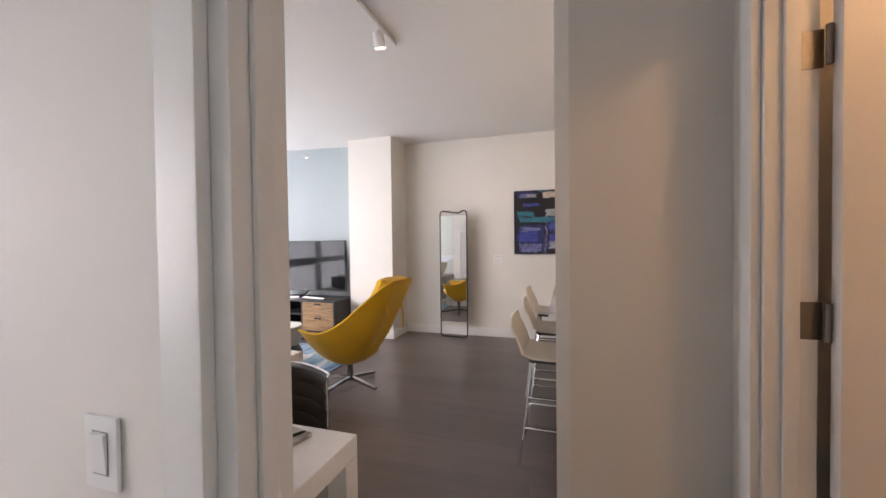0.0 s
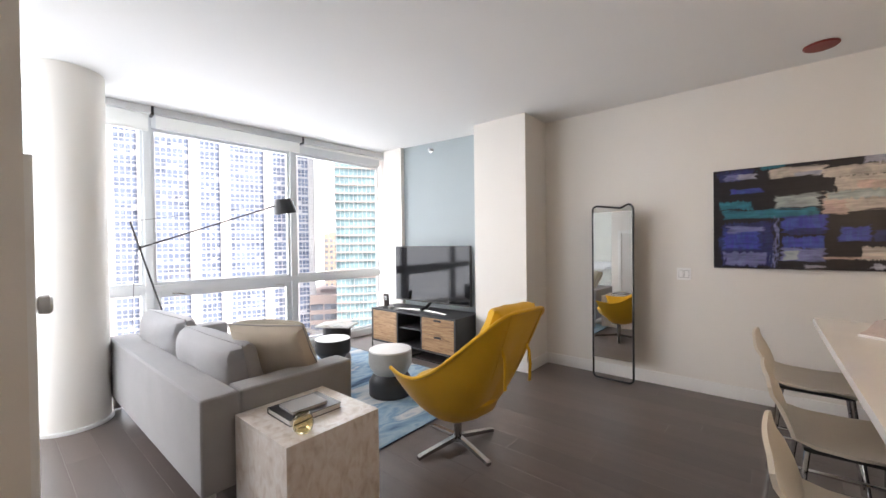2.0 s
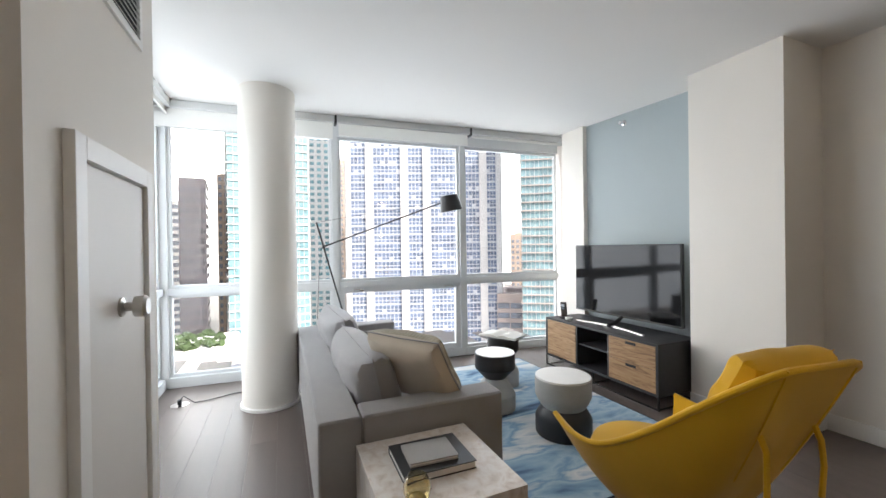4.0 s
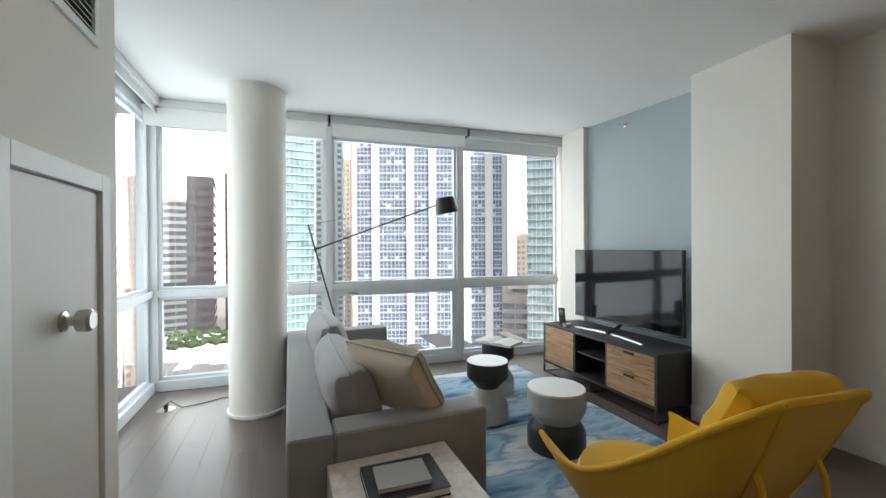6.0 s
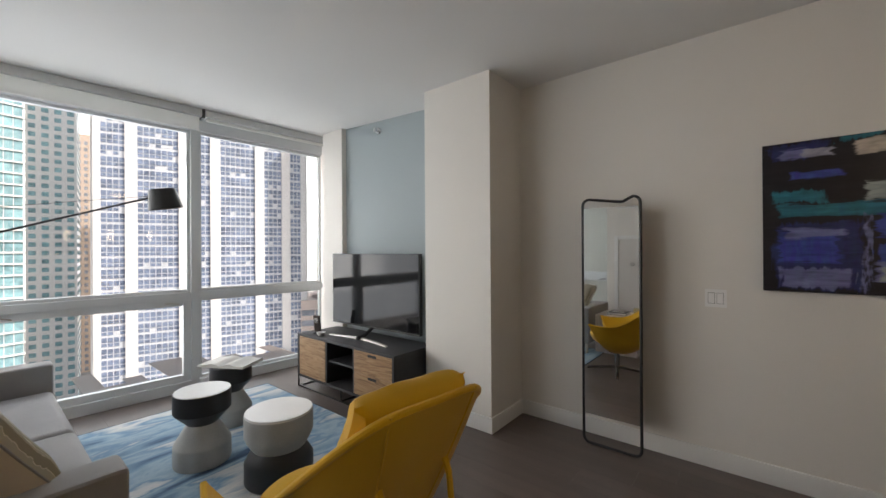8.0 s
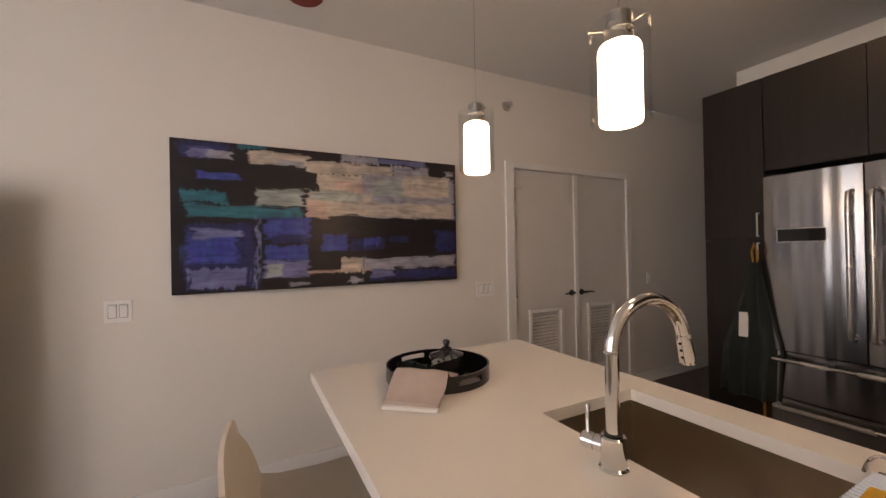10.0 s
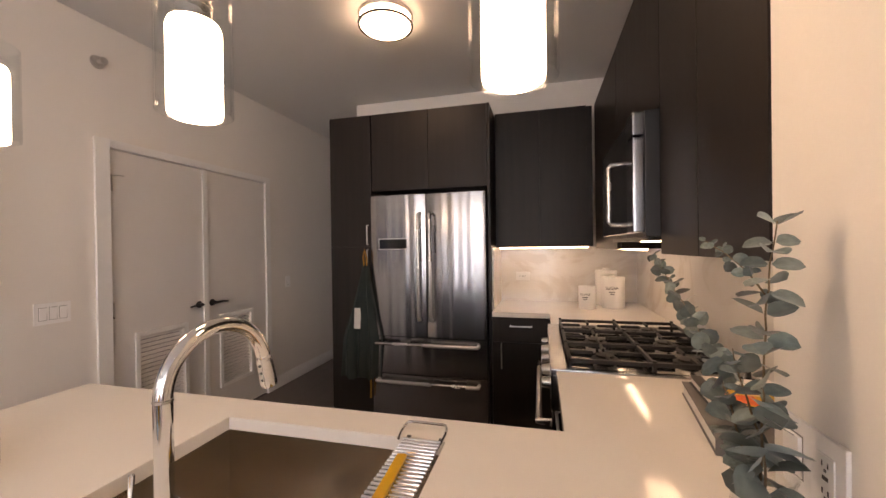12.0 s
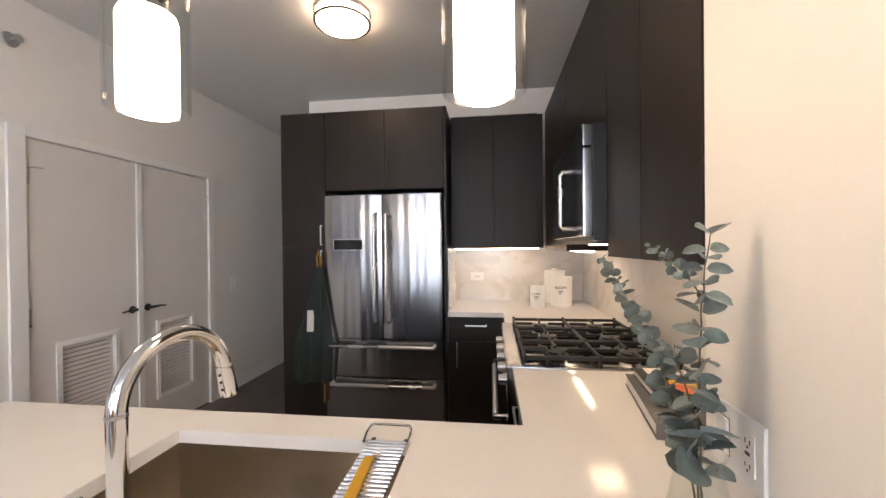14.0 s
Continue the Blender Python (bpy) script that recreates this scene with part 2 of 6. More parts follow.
WALL = mat("wall_paint", (0.78, 0.745, 0.69), 0.6, var=0.012, scale=1.2, bump=0.08, fine=220, spec=0.3)
CEIL = mat("ceiling_paint", (0.80, 0.79, 0.77), 0.8, var=0.012, scale=0.8, bump=0.1, fine=160, spec=0.2)
BLUE = mat("blue_grey_paint", (0.40, 0.455, 0.47), 0.6, var=0.015, scale=1.2, bump=0.08, fine=220, spec=0.3)
# grey that paints the shadow line round switch rockers
SHADOWGAP = mat("painted_gap_shade", (0.30, 0.29, 0.27), 0.7)
TRIM = mat("trim_paint", (0.80, 0.79, 0.76), 0.35, var=0.012, scale=4, bump=0.03, fine=90)
DOORP = mat("door_paint", (0.70, 0.67, 0.63), 0.4, var=0.012, scale=3, bump=0.04, fine=120)
FRAME = mat("window_frame_paint", (0.62, 0.64, 0.65), 0.4, var=0.02, scale=5)
BLIND = fabric_mat("blind_fabric", (0.80, 0.80, 0.78))
CASSETTE = mat("blind_cassette_metal", (0.60, 0.61, 0.61), 0.45, 0.1, var=0.02)
CHROME = mat("chrome", (0.75, 0.75, 0.75), 0.08, 1.0, var=0.01, rvar=0.03)
NICKEL = mat("brushed_nickel", (0.55, 0.53, 0.50), 0.28, 1.0, var=0.03, fine=300)
STEEL = mat("brushed_steel", (0.37, 0.37, 0.38), 0.22, 1.0, var=0.03, scale=3, fine=40, stretch=(1, 30, 0.03), rvar=0.03)
POLISHED = mat("polished_steel", (0.36, 0.35, 0.34), 0.16, 1.0, var=0.03, rvar=0.04)
HINGE = mat("worn_hinge_steel", (0.22, 0.20, 0.18), 0.4, 1.0, var=0.08)
DARKMETAL = mat("dark_metal", (0.06, 0.058, 0.055), 0.35, 0.9, var=0.1)
BLACKPAINT = mat("black_paint", (0.012, 0.012, 0.013), 0.4, var=0.1)
BLACKGLOSS = mat("black_lacquer", (0.008, 0.008, 0.009), 0.12, var=0.1, rvar=0.04, coat=0.3)
WHITEGLOSS = mat("white_lacquer", (0.80, 0.79, 0.77), 0.18, var=0.01, rvar=0.05)
PLASTIC = mat("white_plastic", (0.86, 0.85, 0.83), 0.3, var=0.01)
QUARTZ = mat("quartz_worktop", (0.82, 0.79, 0.74), 0.10, var=0.012, scale=5, fine=400, rvar=0.04)
FLOORW = mat("dark_oak_planks", (0.128, 0.101, 0.089), 0.34, var=0.10, scale=2.0, bump=0.25, fine=55, stretch=(0.35, 6, 1), rvar=0.06, each=0.10)
SINKSTEEL = mat("satin_steel", (0.66, 0.59, 0.50), 0.26, 1.0, var=0.03, scale=6, rvar=0.015)
CABINET = mat("dark_wood_laminate", (0.016, 0.0115, 0.0095), 0.45, spec=0.3, var=0.2, scale=4, bump=0.15, fine=90, stretch=(7, 7, 0.35), rvar=0.05, each=0.1)
OAK = ramp_mat("knotty_oak", ((0.3, (0.19, 0.10, 0.045)), (0.5, (0.36, 0.21, 0.10)), (0.75, (0.46, 0.29, 0.15))), 3.0, (1.2, 1.2, 9), 0.5, 6, 1.6)
CHARCOAL = mat("charcoal_wood", (0.032, 0.031, 0.033), 0.5, var=0.18, scale=4, bump=0.2, fine=80, stretch=(0.4, 5, 5))
SOFA = mat("grey_weave", (0.29, 0.282, 0.28), 0.9, var=0.07, scale=4, bump=0.55, fine=420, sheen=0.35, spec=0.2)
PILLOWG = mat("grey_cushion_weave", (0.33, 0.323, 0.325), 0.9, var=0.07, scale=5, bump=0.55, fine=420, sheen=0.35, spec=0.2)
LEAFPRINT = ramp_mat("leaf_print_linen", ((0.40, (0.30, 0.27, 0.20)), (0.47, (0.62, 0.55, 0.42)), (0.56, (0.68, 0.62, 0.52)), (0.63, (0.42, 0.38, 0.30))), 14, (1, 2.2, 1), 0.9, 3, 2.0, 0.5, "WAVE")
BEIGE = mat("cream_linen", (0.57, 0.49, 0.39), 0.9, var=0.06, scale=6, bump=0.5, fine=380, sheen=0.3, spec=0.2)
YELLOW = mat("mustard_wool", (0.70, 0.39, 0.010), 0.85, var=0.06, scale=5, bump=0.4, fine=480, sheen=0.25, spec=0.2)
LEATHER = mat("dark_brown_leather", (0.040, 0.030, 0.026), 0.42, var=0.12, scale=6, bump=0.3, fine=260)
STONE = ramp_mat("cream_marble", ((0.22, (0.50, 0.41, 0.34)), (0.42, (0.70, 0.62, 0.55)), (0.60, (0.80, 0.75, 0.70)), (0.82, (0.66, 0.56, 0.49))), 22.0, (1, 1, 0.6), 0.32, 9, 0.5, 0.05)
SPLASH = ramp_mat("polished_marble", ((0.40, (0.68, 0.64, 0.59)), (0.47, (0.75, 0.72, 0.68)), (0.6, (0.77, 0.745, 0.71)), (0.75, (0.75, 0.72, 0.67))), 1.7, (1, 1, 1.4), 0.1, 6, 2.5, 0.0, coat=0.2)
SEATW = mat("cream_moulded_shell", (0.74, 0.66, 0.54), 0.35, var=0.02, scale=4)
CONCRETE = mat("grey_concrete_glaze", (0.42, 0.42, 0.40), 0.5, var=0.08, scale=7, bump=0.1)
TOPWHITE = mat("white_table_top", (0.76, 0.74, 0.71), 0.35, var=0.03, scale=6)
DARKSTONE = mat("black_stoneware", (0.022, 0.022, 0.024), 0.4, var=0.15, scale=6)
MIRROR = mat("mirror_silver", (0.86, 0.87, 0.87), 0.01, 1.0, var=0.002, rvar=0.005)
SCREEN = mat("screen_glass", (0.006, 0.006, 0.007), 0.07, var=0.05, rvar=0.02, spec=0.4)
PAPER = mat("paper", (0.72, 0.70, 0.66), 0.8, var=0.03, fine=300)
AMBER = glass_mat("amber_glass", (0.98, 0.90, 0.66))
CLEAR = pane_mat("clear_glass", (0.97, 0.98, 0.98))
PANE = pane_mat("window_glass", (0.93, 0.95, 0.95))

# ---------------------------------------------------------------- the shell of the flat
structure("ceiling", box(-3.4, 8.2, -8.0, 0.15, H, H + 0.2), CEIL, "smooth white painted ceiling")
structure("floor", box(-3.4, 8.2, -8.0, 0.15, -0.12, -0.006), CHARCOAL, "dark floor under the planks")

bm = box(0.0, 3.945, 0.0, 0.15, 0, H)
bx(bm, 3.945, 5.345, 0.0, 0.15, 2.055, H)
bx(bm, 5.345, 8.2, 0.0, 0.15, 0, H)
structure("wall_north", bm, WALL, "cream painted wall behind painting and mirror")
structure("wall_closet_back", box(3.8, 5.6, 0.16, 0.2, 0, H), WALL)
structure("pier", box(-0.67, 0.0, -0.495, 0.15, 0, H), WALL, "white painted pier beside the television wall")
structure("wall_television", prism([(-0.67, 0.15), (-0.67, -0.155), (-2.05, -0.30), (-2.05, 0.15)], 0, H), BLUE, "blue-grey painted accent wall")
structure("pier_window", prism([(-2.05, 0.15), (-2.05, -0.36), (-2.42, -0.36), (-2.42, 0.15)], 0, H), WALL, "narrow white pier beside the window")
structure("wall_window_return", box(-2.95, -2.42, -0.05, 0.15, 0, H), WALL, "white wall beside the window")
# service closet block with the panel door
structure("wall_closet", box(-0.37, 0.49, -4.90, -4.16, 0, H), WALL, "cream painted wall with service door")
structure("wall_partition", box(0.49, 1.81, -4.90, -4.80, 0, H), WALL, "painted partition wall behind the desk")
structure("wall_kitchen", prism([(2.25, -3.84), (2.30, -3.86), (5.75, -3.86), (5.75, -3.37), (2.968, -3.37), (2.968, -3.003), (2.298, -3.003)], 0, H), WALL, "cream painted wall beside the worktop")
structure("wall_east", box(5.60, 5.75, -3.37, -0.86, 0, H), WALL, "painted wall behind the fridge")
structure("wall_corridor_south", box(5.75, 8.2, -1.0, -0.86, 0, H), WALL, "painted corridor wall")
structure("wall_corridor_end", box(8.05, 8.2, -0.86, 0, 0, H), WALL, "painted wall at the corridor's end")
# bedroom side, behind the first steps; south, west and north walls are unseen, assumed
bm = box(2.80, 2.92, -4.05, -3.86, 0, H)
bx(bm, 2.80, 2.92, -4.85, -4.05, 2.06, H)
bx(bm, 2.80, 2.92, -8.0, -4.85, 0, H)
structure("wall_bedroom_east", bm, WALL, "painted wall with a doorway")
structure("wall_bedroom_south", box(-1.2, 2.8, -8.0, -7.85, 0, H), WALL)
bm = box(-1.2, -1.05, -7.85, -7.3, 0, H)
bx(bm, -1.2, -1.05, -5.3, -4.95, 0, H)
bx(bm, -1.2, -1.05, -7.3, -5.3, 0, 0.5)
bx(bm, -1.2, -1.05, -7.3, -5.3, 2.5, H)
structure("wall_bedroom_west", bm, WALL)
structure("wall_bedroom_north", box(-1.2, 0.49, -5.05, -4.91, 0, H), WALL)
bm = box(2.92, 4.6, -6.0, -5.9, 0, H)
bx(bm, 4.5, 4.6, -5.9, -3.86, 0, H)
structure("wall_bathroom", bm, WALL, "warm lit wall of the next room")

# column
structure("column", lathe([(0.235, 0), (0.235, H)], 64, (-2.285, -3.795, 0)), WALL, "round white painted column", True)
structure("column_base", lathe([(0.235, 0), (0.25, 0), (0.25, 0.025), (0.236, 0.03)], 64, (-2.285, -3.795, 0)), TRIM, "white ring at the column's foot", True)

# ---------------------------------------------------------------- glazing
SLOPE = 0.062


def wx(y):
    """The window wall's x at y: it runs a few degrees off square."""
    return -2.93 - SLOPE * (-1.55 - y)


def wall_frame(y):
    return pose(wx(y), y, 0, 0, 0, -math.degrees(math.atan(SLOPE)))


def window_unit(name, m, width, opening_below, label):
    """A floor-to-ceiling unit in its own frame: y along the wall, x towards the room, origin at its first lower corner."""
    w = width
    ob = thing(name, label, "window")
    ob["kind"] = "structure"
    ob.matrix_basis = m
    part("mullion", box(-0.06, 0.05, -0.035, 0.035, 0.0, H, bevel=0.004), FRAME, ob)
    bm = box(-0.06, 0.06, 0.035, w - 0.035, 0.0, 0.10, bevel=0.004)
    part("sill", bm, FRAME, ob)
    part("transom", box(-0.06, 0.05, 0.035, w - 0.035, 0.93, 1.0, bevel=0.004), FRAME, ob)
    part("head", box(-0.06, 0.05, 0.035, w - 0.035, H - 0.14, H, bevel=0.004), FRAME, ob)
    for z0, z1, inner in ((0.10, 0.93, opening_below), (1.0, H - 0.14, False)):
        t = 0.065 if inner else 0.03
        sash = part("sash", box(-0.03, 0.03 if inner else 0.015, 0.035, 0.035 + t, z0, z1, bevel=0.003), FRAME, ob)
        bm = box(-0.03, 0.03 if inner else 0.015, w - 0.035 - t, w - 0.035, z0, z1, bevel=0.003)
        part("sash", bm, FRAME, ob)
        part("sash", box(-0.03, 0.03 if inner else 0.015, 0.035 + t, w - 0.035 - t, z0, z0 + t, bevel=0.003), FRAME, ob)
        part("sash", box(-0.03, 0.03 if inner else 0.015, 0.035 + t, w - 0.035 - t, z1 - t, z1, bevel=0.003), FRAME, ob)
        pane = part("pane", box(-0.012, -0.004, 0.035 + t, w - 0.035 - t, z0 + t, z1 - t), PANE, ob, smooth=False)
        pane.visible_shadow = False
        if inner:
            for y in (0.2, w - 0.25):
                h = tube([(0.035, y, z1 - 0.03), (0.06, y, z1 - 0.03), (0.065, y + 0.05, z1 - 0.028), (0.06, y + 0.11, z1 - 0.045)], 0.007, 8)
                part("handle", h, NICKEL, sash, "small metal window handle")
    return ob


def roller_blind(m, width, drop, off=0.0):
    ob = thing("roller_blind", "white roller blind in a grey cassette, mostly rolled up", "blind", group="roller blinds")
    ob.matrix_basis = m
    part("cassette", box(0.26 - off, 0.36 - off, 0.012, width - 0.012, H - 0.075, H - 0.002, bevel=0.01), CASSETTE, ob, "grey metal cassette")
    part("fabric", box(0.315 - off, 0.318 - off, 0.03, width - 0.03, H - drop, H - 0.07), BLIND, ob, smooth=False)
    part("hem_bar", box(0.309 - off, 0.324 - off, 0.03, width - 0.03, H - drop - 0.022, H - drop, bevel=0.003), BLIND, ob)
    part("bracket", box(0.25 - off, 0.364 - off, -0.011, 0.011, H - 0.09, H - 0.002, bevel=0.003), BLACKPAINT, ob, "black end bracket")
    part("bracket_arm", box(0.05, 0.25 - off, -0.008, 0.008, H - 0.03, H - 0.002, bevel=0.002), CASSETTE, ob)
    return ob


edges = [-4.78, -3.12, -1.56, -0.09]
for k, (a, b) in enumerate(zip(edges, edges[1:])):
    length = (b - a) * math.sqrt(1 + SLOPE ** 2)
    window_unit("window_%d" % (k + 1), wall_frame(a), length, k == 1, "floor-to-ceiling window with grey frame and transom")
    roller_blind(wall_frame(a), length, (0.225, 0.185, 0.085)[k])
# glazing on the short side, facing the other street; its last bay is a balcony door
SG = [(-3.10, 1.46, "window_4"), (-1.64, 1.27, "door_balcony")]
for x, w, name in SG:
    m = pose(x + w, -4.83, 0, 0, 0, 90)
    if name == "window_4":
        window_unit(name, m, w, False, "full-height side window with grey frame")
        roller_blind(m, w, 0.11, 0.16)
    else:
        ob = window_unit(name, m, w, True, "glazed balcony door with white frame and lever handle")
structure("glazing_post", box(-3.2, -3.08, -4.92, -4.76, 0, H, bevel=0.006), FRAME, "grey corner post of the glazing")
structure("glazing_curb", prism([(wx(-4.8) - 0.1, -4.8), (wx(-0.06) - 0.1, -0.06), (wx(-0.06) - 0.02, -0.06), (wx(-4.8) - 0.02, -4.8)], -0.1, 0.06), FRAME)
structure("glazing_curb_south", box(-3.1, -0.37, -4.93, -4.85, -0.1, 0.06), FRAME)

# skirting
for name, pts in (("baseboard_north", ((0.0, -0.014, 3.86, 0.0),)), ("baseboard_corridor", ((5.394, -0.014, 8.05, 0.0),)),):
    for x0, y0, x1, y1 in pts:
        structure(name, box(x0, x1, y0, y1, 0, 0.12, bevel=0.004), TRIM, "white painted skirting board", True)
structure("baseboard_pier_side", box(0.0, 0.014, -0.495, -0.014, 0, 0.12, bevel=0.004), TRIM, "white painted skirting board", True)
structure("baseboard_pier", box(-0.67, 0.014, -0.509, -0.495, 0, 0.12, bevel=0.004), TRIM, "white painted skirting board", True)
structure("baseboard_closet", box(-0.37, -0.28, -4.16, -4.146, 0, 0.12, bevel=0.004), TRIM, "white painted skirting board", True)
structure("baseboard_closet_side", box(-0.384, -0.37, -4.80, -4.146, 0, 0.12, bevel=0.004), TRIM, "white painted skirting board", True)

# ---------------------------------------------------------------- living room


def build_sofa():
    x0, x1, y0, y1 = -2.40, -0.178, -3.56, -2.65
    ob = thing("sofa", "grey woven two-seat sofa with square arms on slim metal legs", "sofa", ((x0 + x1) / 2, (y0 + y1) / 2, 0))
    cx, cy = (x0 + x1) / 2, (y0 + y1) / 2
    L, D, A = (x1 - x0) / 2, (y1 - y0) / 2, 0.17
    part("base", box(-L + A, L - A, -D + 0.18, D - 0.02, 0.14, 0.29, bevel=0.015), SOFA, ob)
    part("backrest", box(-L, L, -D, -D + 0.19, 0.14, 0.635, bevel=0.022, seg=3), SOFA, ob)
    for s in (-1, 1):
        part("arm", box(min(s * L, s * (L - A)), max(s * L, s * (L - A)), -D + 0.192, D, 0.14, 0.635, bevel=0.022, seg=3), SOFA, ob)
    w = (2 * L - 2 * A) / 2
    for k in range(2):
        x = -L + A + (k + 0.5) * w
        bm = bmesh.new()
        bx(bm, -w / 2 + 0.004, w / 2 - 0.004, -(D - 0.11), D - 0.09, -0.08, 0.08, bevel=0.045, seg=4)
        for v in bm.verts:
            if v.co.z > 0.06:
                v.co.z += 0.022 * math.cos(v.co.x / w * math.pi) * math.cos(v.co.y / D * 1.4)
        seat = part("seat_cushion", moved(bm, pose(x, 0.085, 0.375)), PILLOWG, ob)
    for sx in (-1, 1):
        for sy in (-1, 1):
            x, y = sx * (L - 0.05), sy * (D - 0.05)
            part("leg", box(x - 0.012, x + 0.012, y - 0.03, y + 0.03, 0.010, 0.15, bevel=0.003), NICKEL, ob, "slim brushed metal leg")
    for sx in (-1, 1):
        part("seam", tube([(sx * (L - 0.006), -D + 0.186, 0.16), (sx * (L - 0.004), -D + 0.186, 0.62)], 0.004, 6), SOFA, ob)
    return ob


build_sofa()
for (x, y, z, tilt, turn, w, h, t, puff, m, lab) in (
        (-1.80, -3.255, 0.652, 100, 2, 0.88, 0.42, 0.27, 0.46, PILLOWG, "plump grey woven back cushion on the sofa"),
        (-0.835, -3.245, 0.632, 103, 1, 0.95, 0.40, 0.28, 0.46, PILLOWG, "plump grey woven back cushion leaning on the sofa back"),
        (-0.455, -3.03, 0.735, 124, 31, 0.50, 0.44, 0.17, 0.40, BEIGE, "cream linen scatter cushion beside the sofa arm")):
    ob = thing("cushion" if m is PILLOWG else "scatter_cushion", lab, "cushion")
    ob.matrix_basis = pose(x, y, z, 0, 0, turn) @ pose(0, 0, 0, tilt, 0, 0)
    part("cover", cushion(w, h, t, puff, 22, 0.0 if m is PILLOWG else 0.02, x), m, ob)
    if m is BEIGE:
        face = ob.children[0].data
        face.materials.append(LEAFPRINT)
        for poly in face.polygons:
            poly.material_index = 1 if poly.normal.z < 0 else 0
    rim = [(u * w / 2, v * h / 2, 0) for u, v in ((-1, -1), (0, -0.955), (1, -1), (0.955, 0), (1, 1), (0, 0.955), (-1, 1), (-0.955, 0))]
    part("piping", tube(rim, 0.004, 6, True), m if m is PILLOWG else SOFA, ob, "" if m is PILLOWG else "dark piping along the seam")


def build_side_table():
    ob = thing("side_table", "cream marble cube side table beside the sofa", "side table", (0.10, -3.143, 0))
    w, d, h, t = 0.266, 0.26, 0.52, 0.02
    part("top", box(-w, w, -d, d, h - t, h, bevel=0.002), STONE, ob)
    part("panel", box(-w, w, -d, -d + t, 0, h - t, bevel=0.002), STONE, ob)
    part("panel", box(-w, w, d - t, d, 0, h - t, bevel=0.002), STONE, ob)
    part("panel", box(-w, -w + t, -d + t, d - t, 0, h - t, bevel=0.002), STONE, ob)
    part("panel", box(w - t, w, -d + t, d - t, 0, h - t, bevel=0.002), STONE, ob)


build_side_table()


def book(name, label, at, rz, w, d, h, cover, pages=None, group=""):
    ob = thing(name, label, "book", at, rz, group)
    part("cover", box(-w / 2, w / 2, -d / 2, d / 2, 0, 0.004, bevel=0.001), cover, ob)
    part("cover", box(-w / 2, w / 2, -d / 2, d / 2, h - 0.004, h, bevel=0.001), cover, ob)
    part("spine", box(-w / 2, -w / 2 + 0.004, -d / 2, d / 2, 0.004, h - 0.004), cover, ob)
    part("pages", box(-w / 2 + 0.004, w / 2 - 0.004, -d / 2 + 0.004, d / 2 - 0.004, 0.004, h - 0.004), pages or PAPER, ob, "cream paper pages")
    return ob


GREYCOVER = mat("grey_book_cover", (0.38, 0.37, 0.36), 0.6, var=0.03)
book("book", "large black hardback book on the marble table", (0.079, -3.147, 0.52), -1, 0.24, 0.29, 0.032, BLACKPAINT)
book("notebook", "small pale grey book on a black hardback", (0.082, -3.155, 0.552), -3, 0.15, 0.195, 0.016, GREYCOVER)
glass = thing("votive_glass", "round amber glass votive on the marble table", "candle holder", (0.283, -3.275, 0.52))
part("bowl", lathe([(0.0, 0.006), (0.03, 0.004), (0.032, 0.0), (0.042, 0.012), (0.05, 0.04), (0.044, 0.068), (0.032, 0.085), (0.030, 0.085), (0.041, 0.066), (0.046, 0.04), (0.038, 0.014), (0.0, 0.012)], 32), AMBER, glass)

# rug
RUG = ramp_mat("watercolour_rug", ((0.30, (0.015, 0.024, 0.05)), (0.37, (0.07, 0.13, 0.22)), (0.44, (0.20, 0.32, 0.43)), (0.51, (0.34, 0.45, 0.52)), (0.56, (0.16, 0.28, 0.41)), (0.61, (0.50, 0.54, 0.55)), (0.66, (0.64, 0.63, 0.60)), (0.72, (0.22, 0.33, 0.44))), 1.7, (2.4, 0.8, 1), 0.95, 10, 0.5, 0.8)
rug = thing("rug", "blue and grey watercolour-pattern rug under the tables", "rug", (0, 0, 0))
part("weave", box(-2.45, -0.05, -3.0, -1.03, 0.001, 0.009, bevel=0.003), RUG, rug)
DARKBLUE = mat("dark_blue_binding", (0.02, 0.03, 0.05), 0.9, var=0.1)
part("binding", tube([(-2.45, -3.0, 0.005), (-0.05, -3.0, 0.005), (-0.05, -1.03, 0.005), (-2.45, -1.03, 0.005)], 0.006, 6, True), DARKBLUE, rug, "dark bound edge")


def drum_table(label, at, r, h, top_mat, upper, lower, split, neck, grp):
    ob = thing("drum_table", label, "side table", at, 0, grp)
    part("base", lathe([(0, 0), (r * 0.96, 0), (r, 0.012), (r, split * 0.62), (r * 0.9, split * 0.8), (neck, split), (0, split)], 48), lower, ob)
    part("drum", lathe([(0, split), (neck, split), (r * 0.93, split + 0.05), (r, split + 0.085), (r, h - 0.02), (r * 0.985, h - 0.014), (0, h - 0.014)], 48), upper, ob)
    part("top", lathe([(r * 0.985, h - 0.014), (r * 0.985, h - 0.003), (r * 0.97, h), (0, h)], 48), top_mat, ob, "round pale top")
    return ob


drum_table("pale concrete drum table on a black base", (-0.735, -1.80, 0.009), 0.2, 0.42, TOPWHITE, CONCRETE, DARKSTONE, 0.20, 0.155, "drum tables")


